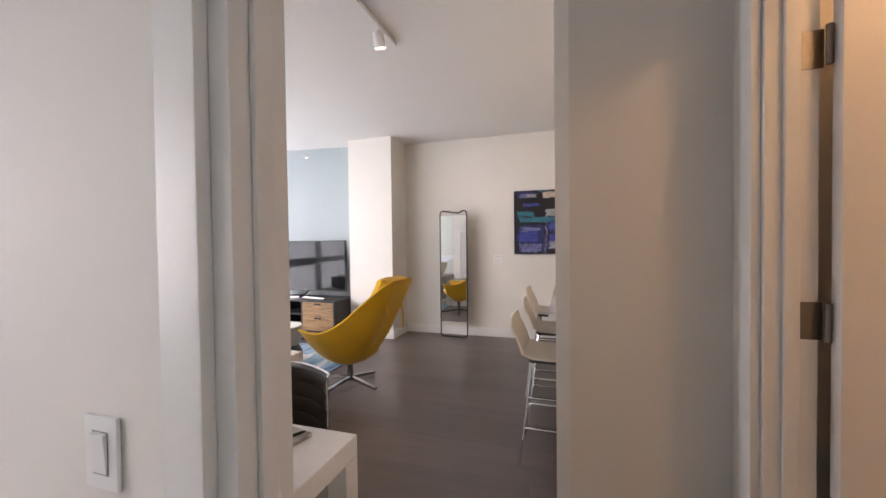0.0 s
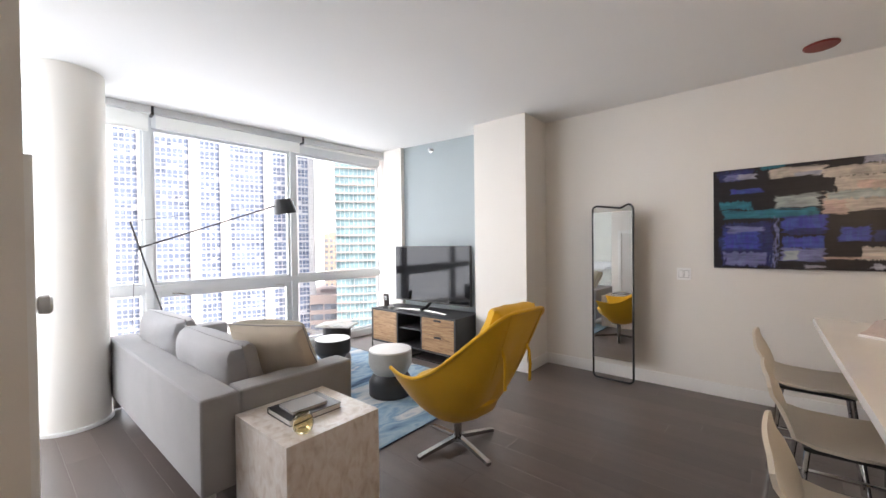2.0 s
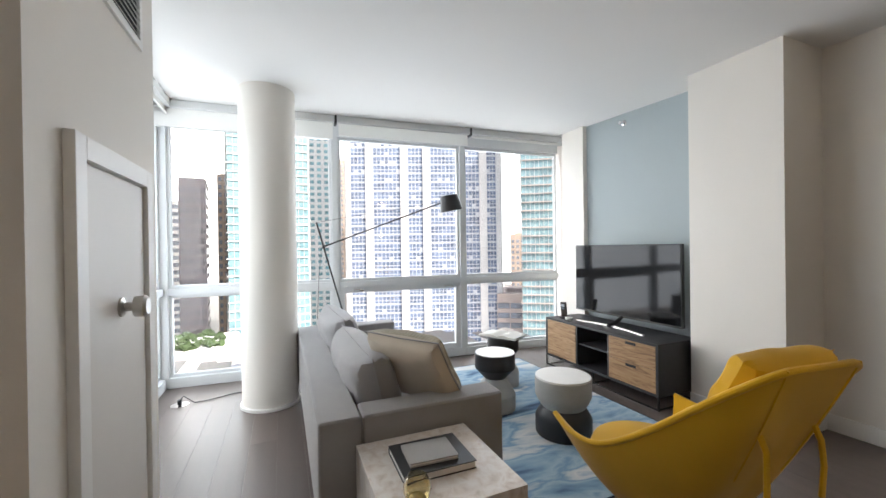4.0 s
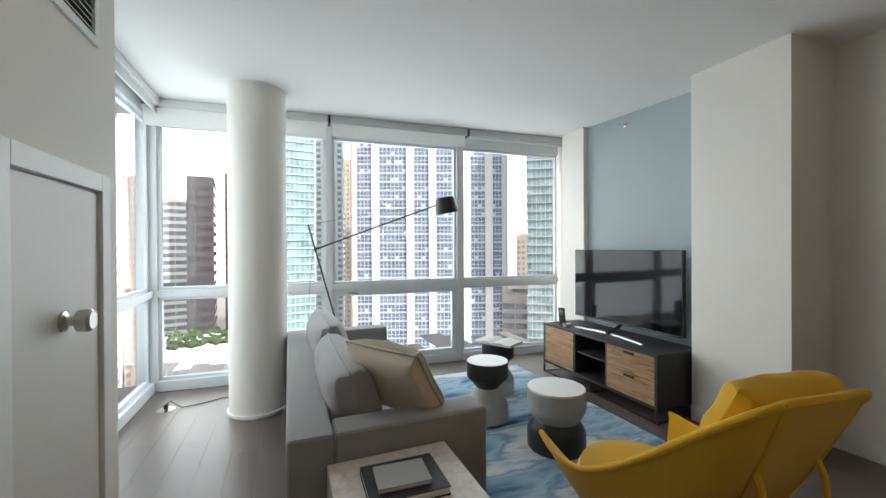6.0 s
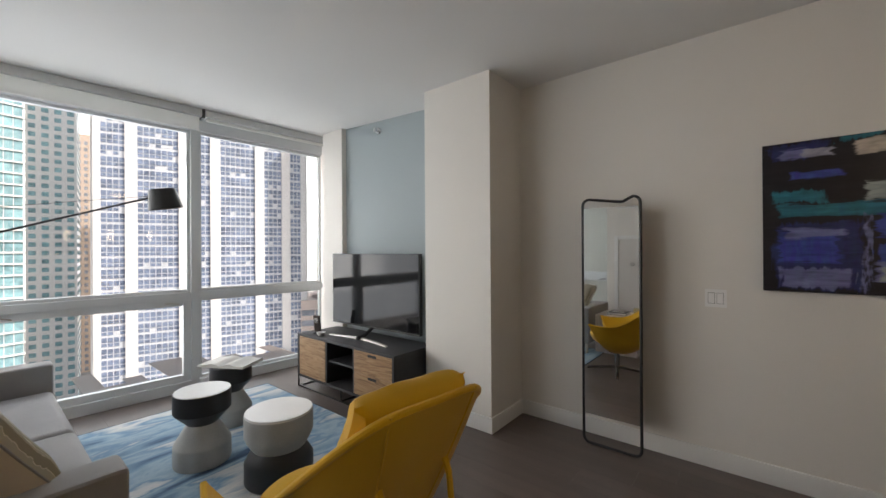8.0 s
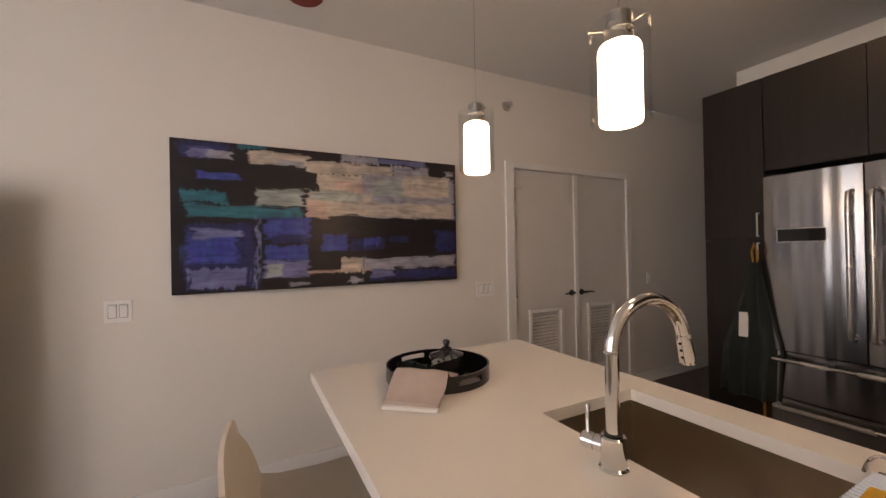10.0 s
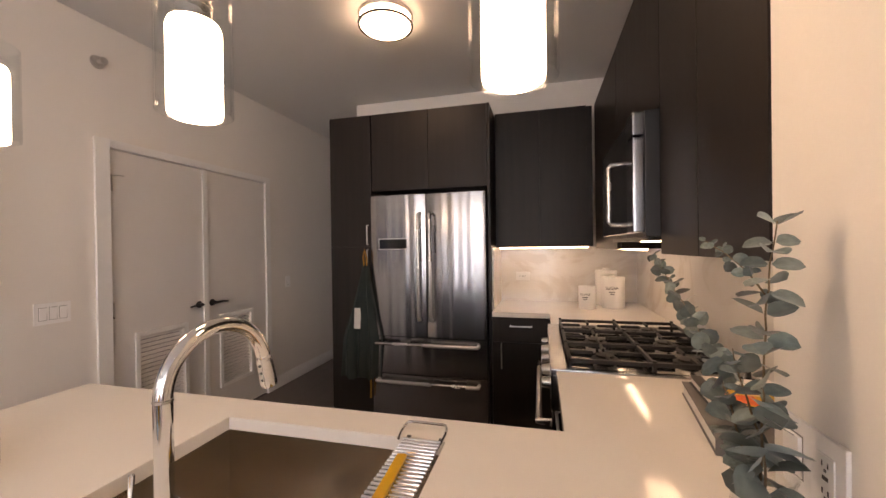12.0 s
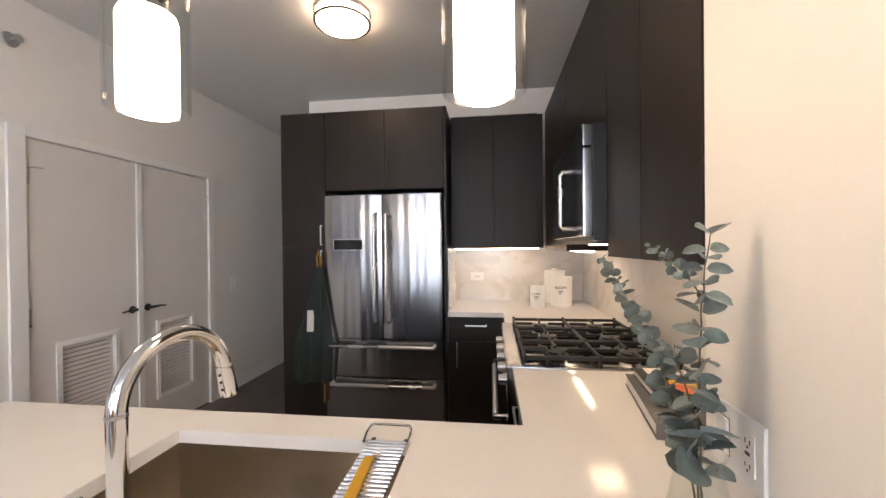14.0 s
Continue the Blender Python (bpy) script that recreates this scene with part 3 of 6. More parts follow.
def hourglass(label, at, r, h, upper, lower, top_mat):
    ob = thing("drum_table", label, "side table", at, 0, "drum tables")
    part("base", lathe([(0, 0), (r * 0.98, 0), (r, 0.01), (r, 0.12), (r * 0.97, 0.14), (r * 0.55, 0.26), (0, 0.26)], 48), lower, ob)
    part("drum", lathe([(0, 0.26), (r * 0.55, 0.26), (r * 0.62, 0.275), (r * 0.93, 0.33), (r, 0.345), (r, h - 0.012), (r * 0.985, h - 0.006), (0, h - 0.006)], 48), upper, ob)
    part("top", lathe([(r * 0.975, h - 0.006), (r * 0.975, h - 0.001), (r * 0.96, h), (0, h)], 48), top_mat, ob, "round top")


hourglass("black drum table with pale top on a grey hourglass base", (-1.32, -2.03, 0.009), 0.17, 0.475, DARKSTONE, CONCRETE, TOPWHITE)
hourglass("black drum table on a grey hourglass base beside the window", (-1.79, -1.66, 0.009), 0.155, 0.475, DARKSTONE, CONCRETE, DARKSTONE)
# open book
ob = thing("open_book", "open picture book lying on a drum table", "book", (-1.79, -1.66, 0.485), 30)
for s in (-1, 1):
    rows = []
    for i in range(9):
        u = i / 8
        rows.append([(s * u * 0.2, -0.13, 0.012 + 0.018 * math.sin(math.pi * min(1, u * 1.5) * 0.9)), (s * u * 0.2, 0.13, 0.012 + 0.018 * math.sin(math.pi * min(1, u * 1.5) * 0.9)),
                     (s * u * 0.2, 0.13, 0.002), (s * u * 0.2, -0.13, 0.002)])
    part("pages", loft(rows), PAPER, ob)
    part("picture", box(min(s * 0.05, s * 0.17), max(s * 0.05, s * 0.17), -0.08, 0.09, 0.0125, 0.014), mat("print_ink", (0.2, 0.2, 0.19), 0.7, var=0.35, scale=30), ob)
part("cover", box(-0.208, 0.208, -0.136, 0.136, 0, 0.002), GREYCOVER, ob)


def build_console():
    """Low media unit: charcoal carcass, oak fronts, thin steel under-frame."""
    L, D, z0, z1 = 0.72, 0.255, 0.11, 0.55
    ob = thing("media_console", "charcoal media console with oak fronts on a thin metal frame", "media console", (-1.42, -0.60, 0))
    t = 0.022
    part("top", box(-L, L, -D, D, z1 - t, z1, bevel=0.002), CHARCOAL, ob)
    part("bottom", box(-L + t, L - t, -D, D, z0, z0 + t, bevel=0.002), CHARCOAL, ob)
    for x in (-L, -L + 0.50 - t, L - 0.54, L - t):
        part("side", box(x, x + t, -D + (0.0 if abs(x) > 0.6 else 0.006), D, z0 if abs(x + t / 2) > 0.6 else z0 + t, z1 - t, bevel=0.002), CHARCOAL, ob)
    part("back", box(-L + t, L - t, D - 0.012, D - 0.004, z0 + t, z1 - t), BLACKPAINT, ob)
    part("shelf", box(-L + 0.50, L - 0.54, -D + 0.03, D - 0.012, 0.335, 0.353, bevel=0.002), CHARCOAL, ob)
    a, b = -L + t + 0.002, -L + 0.50 - t - 0.002
    part("door", box(a, b, -D + 0.001, -D + 0.02, z0 + t + 0.003, z1 - t - 0.003, bevel=0.002), OAK, ob, "knotty oak door")
    a, b = L - 0.54 + t + 0.002, L - t - 0.002
    mid = (z0 + z1) / 2
    for lo, hi in ((z0 + t + 0.003, mid - 0.002), (mid + 0.002, z1 - t - 0.003)):
        dr = part("drawer", box(a, b, -D + 0.001, -D + 0.02, lo, hi, bevel=0.002), OAK, ob, "knotty oak drawer front")
        part("slot", box((a + b) / 2 - 0.055, (a + b) / 2 + 0.055, -D - 0.0015, -D + 0.004, hi - 0.035, hi - 0.012, bevel=0.002), BLACKPAINT, dr, "dark cut-out grip")
    r = 0.008
    for x in (-L + 0.01, 0.0, L - 0.01):
        part("frame", tube([(x, -D + 0.01, z0), (x, -D + 0.01, r), (x, D - 0.02, r), (x, D - 0.02, z0)], r, 8), NICKEL if x < -0.1 else DARKMETAL, ob, "thin metal leg frame")
    for y in (-D + 0.01, D - 0.02):
        part("rail", box(-L + 0.01, L - 0.01, y - 0.007, y + 0.007, 0.001, 0.014), DARKMETAL, ob)
    for x in (-L - 0.006, L + 0.001):
        part("upright", box(x, x + 0.005, -D - 0.002, -D + 0.012, 0.0, z1), DARKMETAL, ob)


build_console()


def build_tv():
    ob = thing("television", "large flat black television on a silver stand", "television", (-1.40, -0.475, 0.55), 0.6)
    w = 0.645
    part("housing", box(-w, w, -0.012, 0.03, 0.085, 0.83, bevel=0.006), BLACKPAINT, ob)
    part("screen", box(-w + 0.009, w - 0.009, -0.0145, -0.011, 0.100, 0.822), SCREEN, ob, "glossy dark screen")
    part("bezel", box(-w, w, -0.0165, -0.006, 0.083, 0.098, bevel=0.002), DARKMETAL, ob)
    part("rear_bulge", box(-0.4, 0.4, 0.03, 0.06, 0.14, 0.6, bevel=0.02), BLACKPAINT, ob)
    pts = [(-0.42, -0.21, 0.010), (-0.2, -0.17, 0.014), (0.0, -0.155, 0.018), (0.2, -0.17, 0.014), (0.42, -0.21, 0.010)]
    part("foot", loft([[(x, y - 0.016, 0.001), (x, y + 0.016, 0.001), (x, y + 0.014, z), (x, y - 0.014, z)] for x, y, z in smooth_line(pts, 6)]), NICKEL, ob, "curved silver foot bar")
    part("neck", tube([(0, -0.195, 0.014), (0, -0.10, 0.03), (0, 0.0, 0.09), (0, 0.02, 0.2)], 0.02, 10), BLACKPAINT, ob)


build_tv()
ob = thing("phone_stand", "small dark carved stand on the media console", "ornament", (-1.99, -0.72, 0.55), 20)
part("foot", lathe([(0, 0), (0.055, 0), (0.055, 0.01), (0.02, 0.018), (0, 0.018)], 24), BLACKPAINT, ob)
WOODY = mat("dark_wood", (0.06, 0.04, 0.03), 0.5, var=0.2)
part("body", moved(box(-0.035, 0.035, -0.012, 0.012, 0.0, 0.17, bevel=0.006), pose(0, 0.005, 0.016, 8)), WOODY, ob)
part("plate", moved(box(-0.02, 0.02, -0.017, -0.012, 0.09, 0.15, bevel=0.002), pose(0, 0.005, 0.016, 8)), NICKEL, ob)
ob = thing("white_dish", "small white ceramic dish on the media console", "dish", (-1.87, -0.76, 0.55))
part("bowl", lathe([(0, 0), (0.03, 0), (0.045, 0.03), (0.041, 0.03), (0.026, 0.006), (0, 0.006)], 24), PLASTIC, ob)


def build_lounge_chair():
    """Swivel shell chair; it faces +x in its own frame."""
    ob = thing("lounge_chair", "mustard wool swivel lounge chair with head cushion and steel base", "armchair", (0.345, -2.16, 0), 173)
    table = [(0, (-0.59, 0.0, 1.02)), (20, (-0.585, 0.155, 1.02)), (30, (-0.55, 0.22, 0.985)), (42, (-0.445, 0.27, 0.895)), (55, (-0.33, 0.31, 0.79)), (68, (-0.205, 0.345, 0.685)), (80, (-0.09, 0.37, 0.61)), (92, (0.0, 0.385, 0.572)), (104, (0.10, 0.39, 0.562)), (115, (0.19, 0.385, 0.565)), (124, (0.30, 0.365, 0.582))]

    def rim(a):
        s, a = (1 if a >= 0 else -1), abs(a)
        xs = [q[0] for q in table]
        return Vector([float(np.interp(a, xs, [q[1][i] for q in table])) * (s if i == 1 else 1) for i in range(3)])

    def surf(a, s, shrink):
        top = rim(a)
        # smooth the rim a little
        top = (rim(max(-124, a - 5)) + top * 2 + rim(min(124, a + 5))) / 4
        back = max(0.0, 1 - abs(a) / 62)
        rl = 0.10 + 0.07 * back
        low = Vector((-0.01 + rl * math.cos(radians(180 - a)), rl * math.sin(radians(a)), 0.225 + 0.035 * back))
        fxy = s ** (0.76 + 0.12 * back)
        fz = s ** (1.45 - 0.40 * back)
        p = Vector((low.x + (top.x - low.x) * fxy, low.y + (top.y - low.y) * fxy, low.z + (top.z - low.z) * fz))
        if shrink:
            c = Vector((0.02 - 0.30 * back * s, 0, p.z))
            d = (c - p)
            p = p + d.normalized() * min(shrink * (0.35 + 0.65 * min(1, (1 - s) * 4)), d.length * 0.5) + Vector((0, 0, shrink * 0.9 * (1 - s)))
        return p

    na, ns = 56, 16
    bm = bmesh.new()
    out = [[bm.verts.new(surf(-124 + 248 * i / na, j / ns, 0)) for j in range(ns + 1)] for i in range(na + 1)]
    inn = [[bm.verts.new(surf(-124 + 248 * i / na, j / ns, 0.055)) for j in range(ns + 1)] for i in range(na + 1)]
    for i in range(na):
        for j in range(ns):
            bm.faces.new((out[i][j], out[i + 1][j], out[i + 1][j + 1], out[i][j + 1]))
            bm.faces.new((inn[i][j + 1], inn[i + 1][j + 1], inn[i + 1][j], inn[i][j]))
        bm.faces.new((out[i][ns], out[i + 1][ns], inn[i + 1][ns], inn[i][ns]))
    for i in (0, na):
        for j in range(ns):
            bm.faces.new((out[i][j], out[i][j + 1], inn[i][j + 1], inn[i][j]))
    bm.faces.new([out[i][0] for i in range(na + 1)])
    bmesh.ops.recalc_face_normals(bm, faces=bm.faces[:])
    edge = [(out[i][ns].co + inn[i][ns].co) / 2 - Vector((0, 0, 0.008)) for i in range(na + 1)]
    tube(edge, 0.0125, 10, False, bm)
    shell = part("shell", bm, YELLOW, ob)
    # seat pad fills the bowl
    rows = []
    for z, k in ((0.27, 0.55), (0.34, 0.86), (0.41, 0.95), (0.445, 0.90), (0.455, 0.6)):
        rows.append([(0.02 + 0.33 * k * math.cos(2 * math.pi * q / 40), 0.30 * k * math.sin(2 * math.pi * q / 40), z + 0.02 * math.cos(2 * math.pi * q / 40)) for q in range(40)])
    part("seat_cushion", loft(rows), YELLOW, ob)
    part("head_cushion", moved(cushion(0.25, 0.40, 0.14, 0.4, 22), pose(-0.435, 0, 0.915, 0, 62, 0)), YELLOW, ob, "padded head cushion")
    for s in (-1, 1):
        strap = tube([(-0.475, s * 0.12, 0.78), (-0.505, s * 0.12, 0.74), (-0.512, s * 0.125, 0.66), (-0.505, s * 0.12, 0.56)], 0.012, 8)
        for v in strap.verts:
            v.co.x = -0.49 + (v.co.x + 0.49) * 0.6
        part("strap", strap, YELLOW, ob, "hanging fabric strap")
        part("seam", tube([surf(s * 20, k / 10, -0.0) for k in range(5, 11)], 0.004, 6), YELLOW, shell)
    part("stem", lathe([(0, 0.03), (0.028, 0.03), (0.026, 0.215), (0.09, 0.222), (0.09, 0.23), (0, 0.23)], 24, (0.03, -0.025, 0)), POLISHED, ob)
    for k in range(4):
        a = radians(90 * k - 8)
        u, v = Vector((math.cos(a), math.sin(a), 0)), Vector((-math.sin(a), math.cos(a), 0))
        rows = []
        for d, w, zt, zb in ((0.0, 0.017, 0.075, 0.045), (0.12, 0.0165, 0.057, 0.03), (0.30, 0.016, 0.028, 0.006), (0.325, 0.0155, 0.022, 0.0)):
            rows.append([u * d + v * w + Vector((0, 0, zt)), u * d - v * w + Vector((0, 0, zt)), u * d - v * w + Vector((0, 0, zb)), u * d + v * w + Vector((0, 0, zb))])
        part("foot", moved(loft(rows), pose(0.03, -0.025, 0)), POLISHED, ob, "polished steel star foot")


build_lounge_chair()


def build_floor_lamp():
    ob = thing("floor_lamp", "slim black cantilever floor lamp with a cone shade", "floor lamp", (-2.50, -2.93, 0))
    o = Vector((-2.50, -2.93, 0))
    top, el, tip = Vector((-2.525, -3.365, 1.645)) - o, Vector((-2.51, -3.30, 1.40)) - o, Vector((-2.36, -2.06, 1.87)) - o
    part("base", lathe([(0, 0), (0.13, 0), (0.13, 0.012), (0.125, 0.016), (0, 0.016)], 40), BLACKPAINT, ob)
    part("pole", tube([(0, 0, 0.015), top], 0.0085, 10), BLACKPAINT, ob)
    part("arm", tube([el, tip], 0.008, 10), BLACKPAINT, ob)
    part("joint", lathe([(0, -0.02), (0.014, -0.02), (0.014, 0.02), (0, 0.02)], 16, el), BLACKPAINT, ob)
    part("wire", tube([top, tip + Vector((0, 0.0, 0.012))], 0.002, 6), BLACKPAINT, ob, "thin steel wire")
    cord = [el + Vector((0, -0.02, 0)), Vector((0.0, -0.42, 1.1)), Vector((0.0, -0.44, 0.7)), Vector((0.0, -0.40, 0.3)), Vector((0.0, -0.3, 0.02))]
    part("cord", tube(cord, 0.0025, 6), BLACKPAINT, ob, "hanging black cord")
    m = Matrix.Translation(tip + Vector((0.01, 0.09, -0.01))) @ pose(0, 0, 0, 10, 0, 0)
    part("shade", moved(lathe([(0.0, 0.09), (0.088, 0.09), (0.098, 0.082), (0.128, -0.08), (0.124, -0.08), (0.094, 0.076), (0.0, 0.08)], 40), m), BLACKPAINT, ob, "black metal cone shade")
    part("bulb", moved(lathe([(0, -0.03), (0.03, -0.02), (0.035, 0.0), (0.025, 0.035), (0, 0.04)], 20), m), glow("lamp_bulb", (1.0, 0.62, 0.36), 14.0), ob, "lit warm bulb")


build_floor_lamp()

# floor outlet with plug and cable
ob = thing("floor_outlet", "round steel floor outlet with black plug and cable", "outlet", (-2.55, -4.55, 0))
part("plate", lathe([(0, 0), (0.07, 0), (0.07, 0.004), (0.06, 0.006), (0, 0.006)], 32), NICKEL, ob)
part("plug", box(-0.02, 0.02, -0.015, 0.015, 0.006, 0.05, bevel=0.006), BLACKPAINT, ob)
cable = [(0, 0, 0.045), (0.0, 0.03, 0.075), (0.02, 0.12, 0.01), (-0.02, 0.25, 0.006), (-0.10, 0.42, 0.006), (-0.06, 0.7, 0.006), (0.02, 1.1, 0.006), (0.03, 1.55, 0.006)]
part("cable", tube(cable, 0.004, 6), BLACKPAINT, ob)

# leaning mirror
def build_mirror():
    ob = thing("floor_mirror", "tall leaning mirror with a thin black tube frame", "mirror")
    tilt = 0.3
    ob.matrix_basis = pose(0.79, -0.185, 0.0, -tilt, 0, 0)
    w, h, r = 0.192, 1.76, 0.045
    pts = []
    for cx, cz, a0 in ((w - r, r, -90), (w - r, h - r, 0)):
        pts += [Vector((cx + r * math.cos(radians(a0 + 90 * i / 6)), 0, cz + r * math.sin(radians(a0 + 90 * i / 6)))) for i in range(7)]
    pts += [Vector((w * 0.45, 0, h - 0.030)), Vector((w * 0.38, 0, h - 0.033)), Vector((w * 0.30, 0, h - 0.031))]
    for cx, cz, a0 in ((-w + r, h - r, 90), (-w + r, r, 180)):
        pts += [Vector((cx + r * math.cos(radians(a0 + 90 * i / 6)), 0, cz + r * math.sin(radians(a0 + 90 * i / 6)))) for i in range(7)]
    part("frame", tube([p + Vector((0, 0, 0.0105)) for p in pts], 0.010, 10, True), BLACKPAINT, ob, "thin black metal tube")
    part("glass", box(-w + 0.008, w - 0.008, -0.004, 0.001, 0.22, h - 0.055), MIRROR, ob, "mirror glass", smooth=False)
    part("backing", box(-w + 0.006, w - 0.006, 0.002, 0.009, 0.22, h - 0.055), BLACKPAINT, ob)


build_mirror()

# painting
PAINTS = {"n": (0.022, 0.027, 0.12), "b": (0.045, 0.065, 0.33), "l": (0.17, 0.18, 0.36), "t": (0.02, 0.17, 0.23), "c": (0.56, 0.48, 0.40), "g": (0.36, 0.355, 0.42), "p": (0.56, 0.40, 0.33), "k": (0.012, 0.009, 0.012), "m": (0.36, 0.40, 0.38)}


def canvas_mat(strokes, W, Hh):
    """Oil paint: rough-edged brushed fields of colour laid over a dark ground."""
    m = bpy.data.materials.new("oil_paint")
    m.use_nodes = True
    nt = m.node_tree
    node, link = nt.nodes.new, nt.links.new
    p = nt.nodes["Principled BSDF"]

    def math_node(op, a, b):
        n = node("ShaderNodeMath")
        n.operation = op
        for k, v in enumerate((a, b)):
            if isinstance(v, (int, float)):
                n.inputs[k].default_value = v
            else:
                link(v, n.inputs[k])
        return n.outputs[0]

    def noise_node(vec, scale, stretch, detail, distort=0.0):
        mp, tx = node("ShaderNodeMapping"), node("ShaderNodeTexNoise")
        mp.inputs["Scale"].default_value = stretch
        tx.inputs["Scale"].default_value, tx.inputs["Detail"].default_value, tx.inputs["Distortion"].default_value = scale, detail, distort
        link(vec, mp.inputs["Vector"]), link(mp.outputs[0], tx.inputs["Vector"])
        return tx

    co = node("ShaderNodeTexCoord").outputs["Object"]
    streak = noise_node(co, 5.0, (0.9, 1, 9), 6, 0.6)
    drag = noise_node(co, 6.0, (6, 1, 1.2), 6, 0.4)
    blot = noise_node(co, 6.0, (1.4, 1, 2.6), 5, 0.8)
    bend = node("ShaderNodeVectorMath")
    bend.operation = "MULTIPLY_ADD"
    bend.inputs[1].default_value = (0.07, 0.0, 0.045)
    link(blot.outputs["Color"], bend.inputs[0]), link(co, bend.inputs[2])
    uv = bend.outputs[0]
    colour = node("ShaderNodeRGB").outputs[0]
    colour.default_value = (*PAINTS["k"], 1)
    for k, (a, b, c, d, col) in enumerate(strokes):
        # the bend moves the picture by half its reach
        cx, cz = (a + b) / 2 * W + 0.035, (1 - (c + d) / 2) * Hh + 0.0225
        away, size = node("ShaderNodeVectorMath"), node("ShaderNodeVectorMath")
        away.operation, size.operation = "SUBTRACT", "ABSOLUTE"
        link(uv, away.inputs[0])
        away.inputs[1].default_value = (cx, 0, cz)
        link(away.outputs[0], size.inputs[0])
        sep = node("ShaderNodeSeparateXYZ")
        link(size.outputs[0], sep.inputs[0])
        far = math_node("MAXIMUM", math_node("SUBTRACT", sep.outputs["X"], (b - a) / 2 * W), math_node("MULTIPLY", math_node("SUBTRACT", sep.outputs["Z"], (d - c) / 2 * Hh), 1.5))
        rough = math_node("MULTIPLY", math_node("SUBTRACT", (streak if k % 3 else drag).outputs["Fac"], 0.5), 0.10)
        mask = node("ShaderNodeMapRange")
        mask.interpolation_type = "SMOOTHSTEP"
        mask.inputs["From Min"].default_value, mask.inputs["From Max"].default_value = 0.010, -0.012
        mask.inputs["To Max"].default_value = 0.93
        link(math_node("ADD", far, rough), mask.inputs["Value"])
        mix = node("ShaderNodeMix")
        mix.data_type = "RGBA"
        link(mask.outputs[0], mix.inputs[0]), link(colour, mix.inputs[6])
        mix.inputs[7].default_value = (*PAINTS[col], 1)
        colour = mix.outputs[2]
    hsv, lift, tint = node("ShaderNodeHueSaturation"), node("ShaderNodeMapRange"), node("ShaderNodeMapRange")
    lift.inputs["From Min"].default_value, lift.inputs["From Max"].default_value, lift.inputs["To Min"].default_value, lift.inputs["To Max"].default_value = 0.3, 0.7, 0.45, 1.45
    tint.inputs["To Min"].default_value, tint.inputs["To Max"].default_value = 0.46, 0.54
    both = node("ShaderNodeMix")
    both.inputs[0].default_value = 0.5
    link(streak.outputs["Fac"], both.inputs[2]), link(blot.outputs["Fac"], both.inputs[3])
    link(both.outputs[0], lift.inputs["Value"]), link(drag.outputs["Fac"], tint.inputs["Value"])
    link(lift.outputs[0], hsv.inputs["Value"]), link(tint.outputs[0], hsv.inputs["Hue"]), link(colour, hsv.inputs["Color"])
    link(hsv.outputs[0], p.inputs["Base Color"])
    p.inputs["Roughness"].default_value = 0.4
    bump = node("ShaderNodeBump")
    bump.inputs["Strength"].default_value, bump.inputs["Distance"].default_value = 0.5, 0.003
    link(both.outputs[0], bump.inputs["Height"]), link(bump.outputs[0], p.inputs["Normal"])
    return m


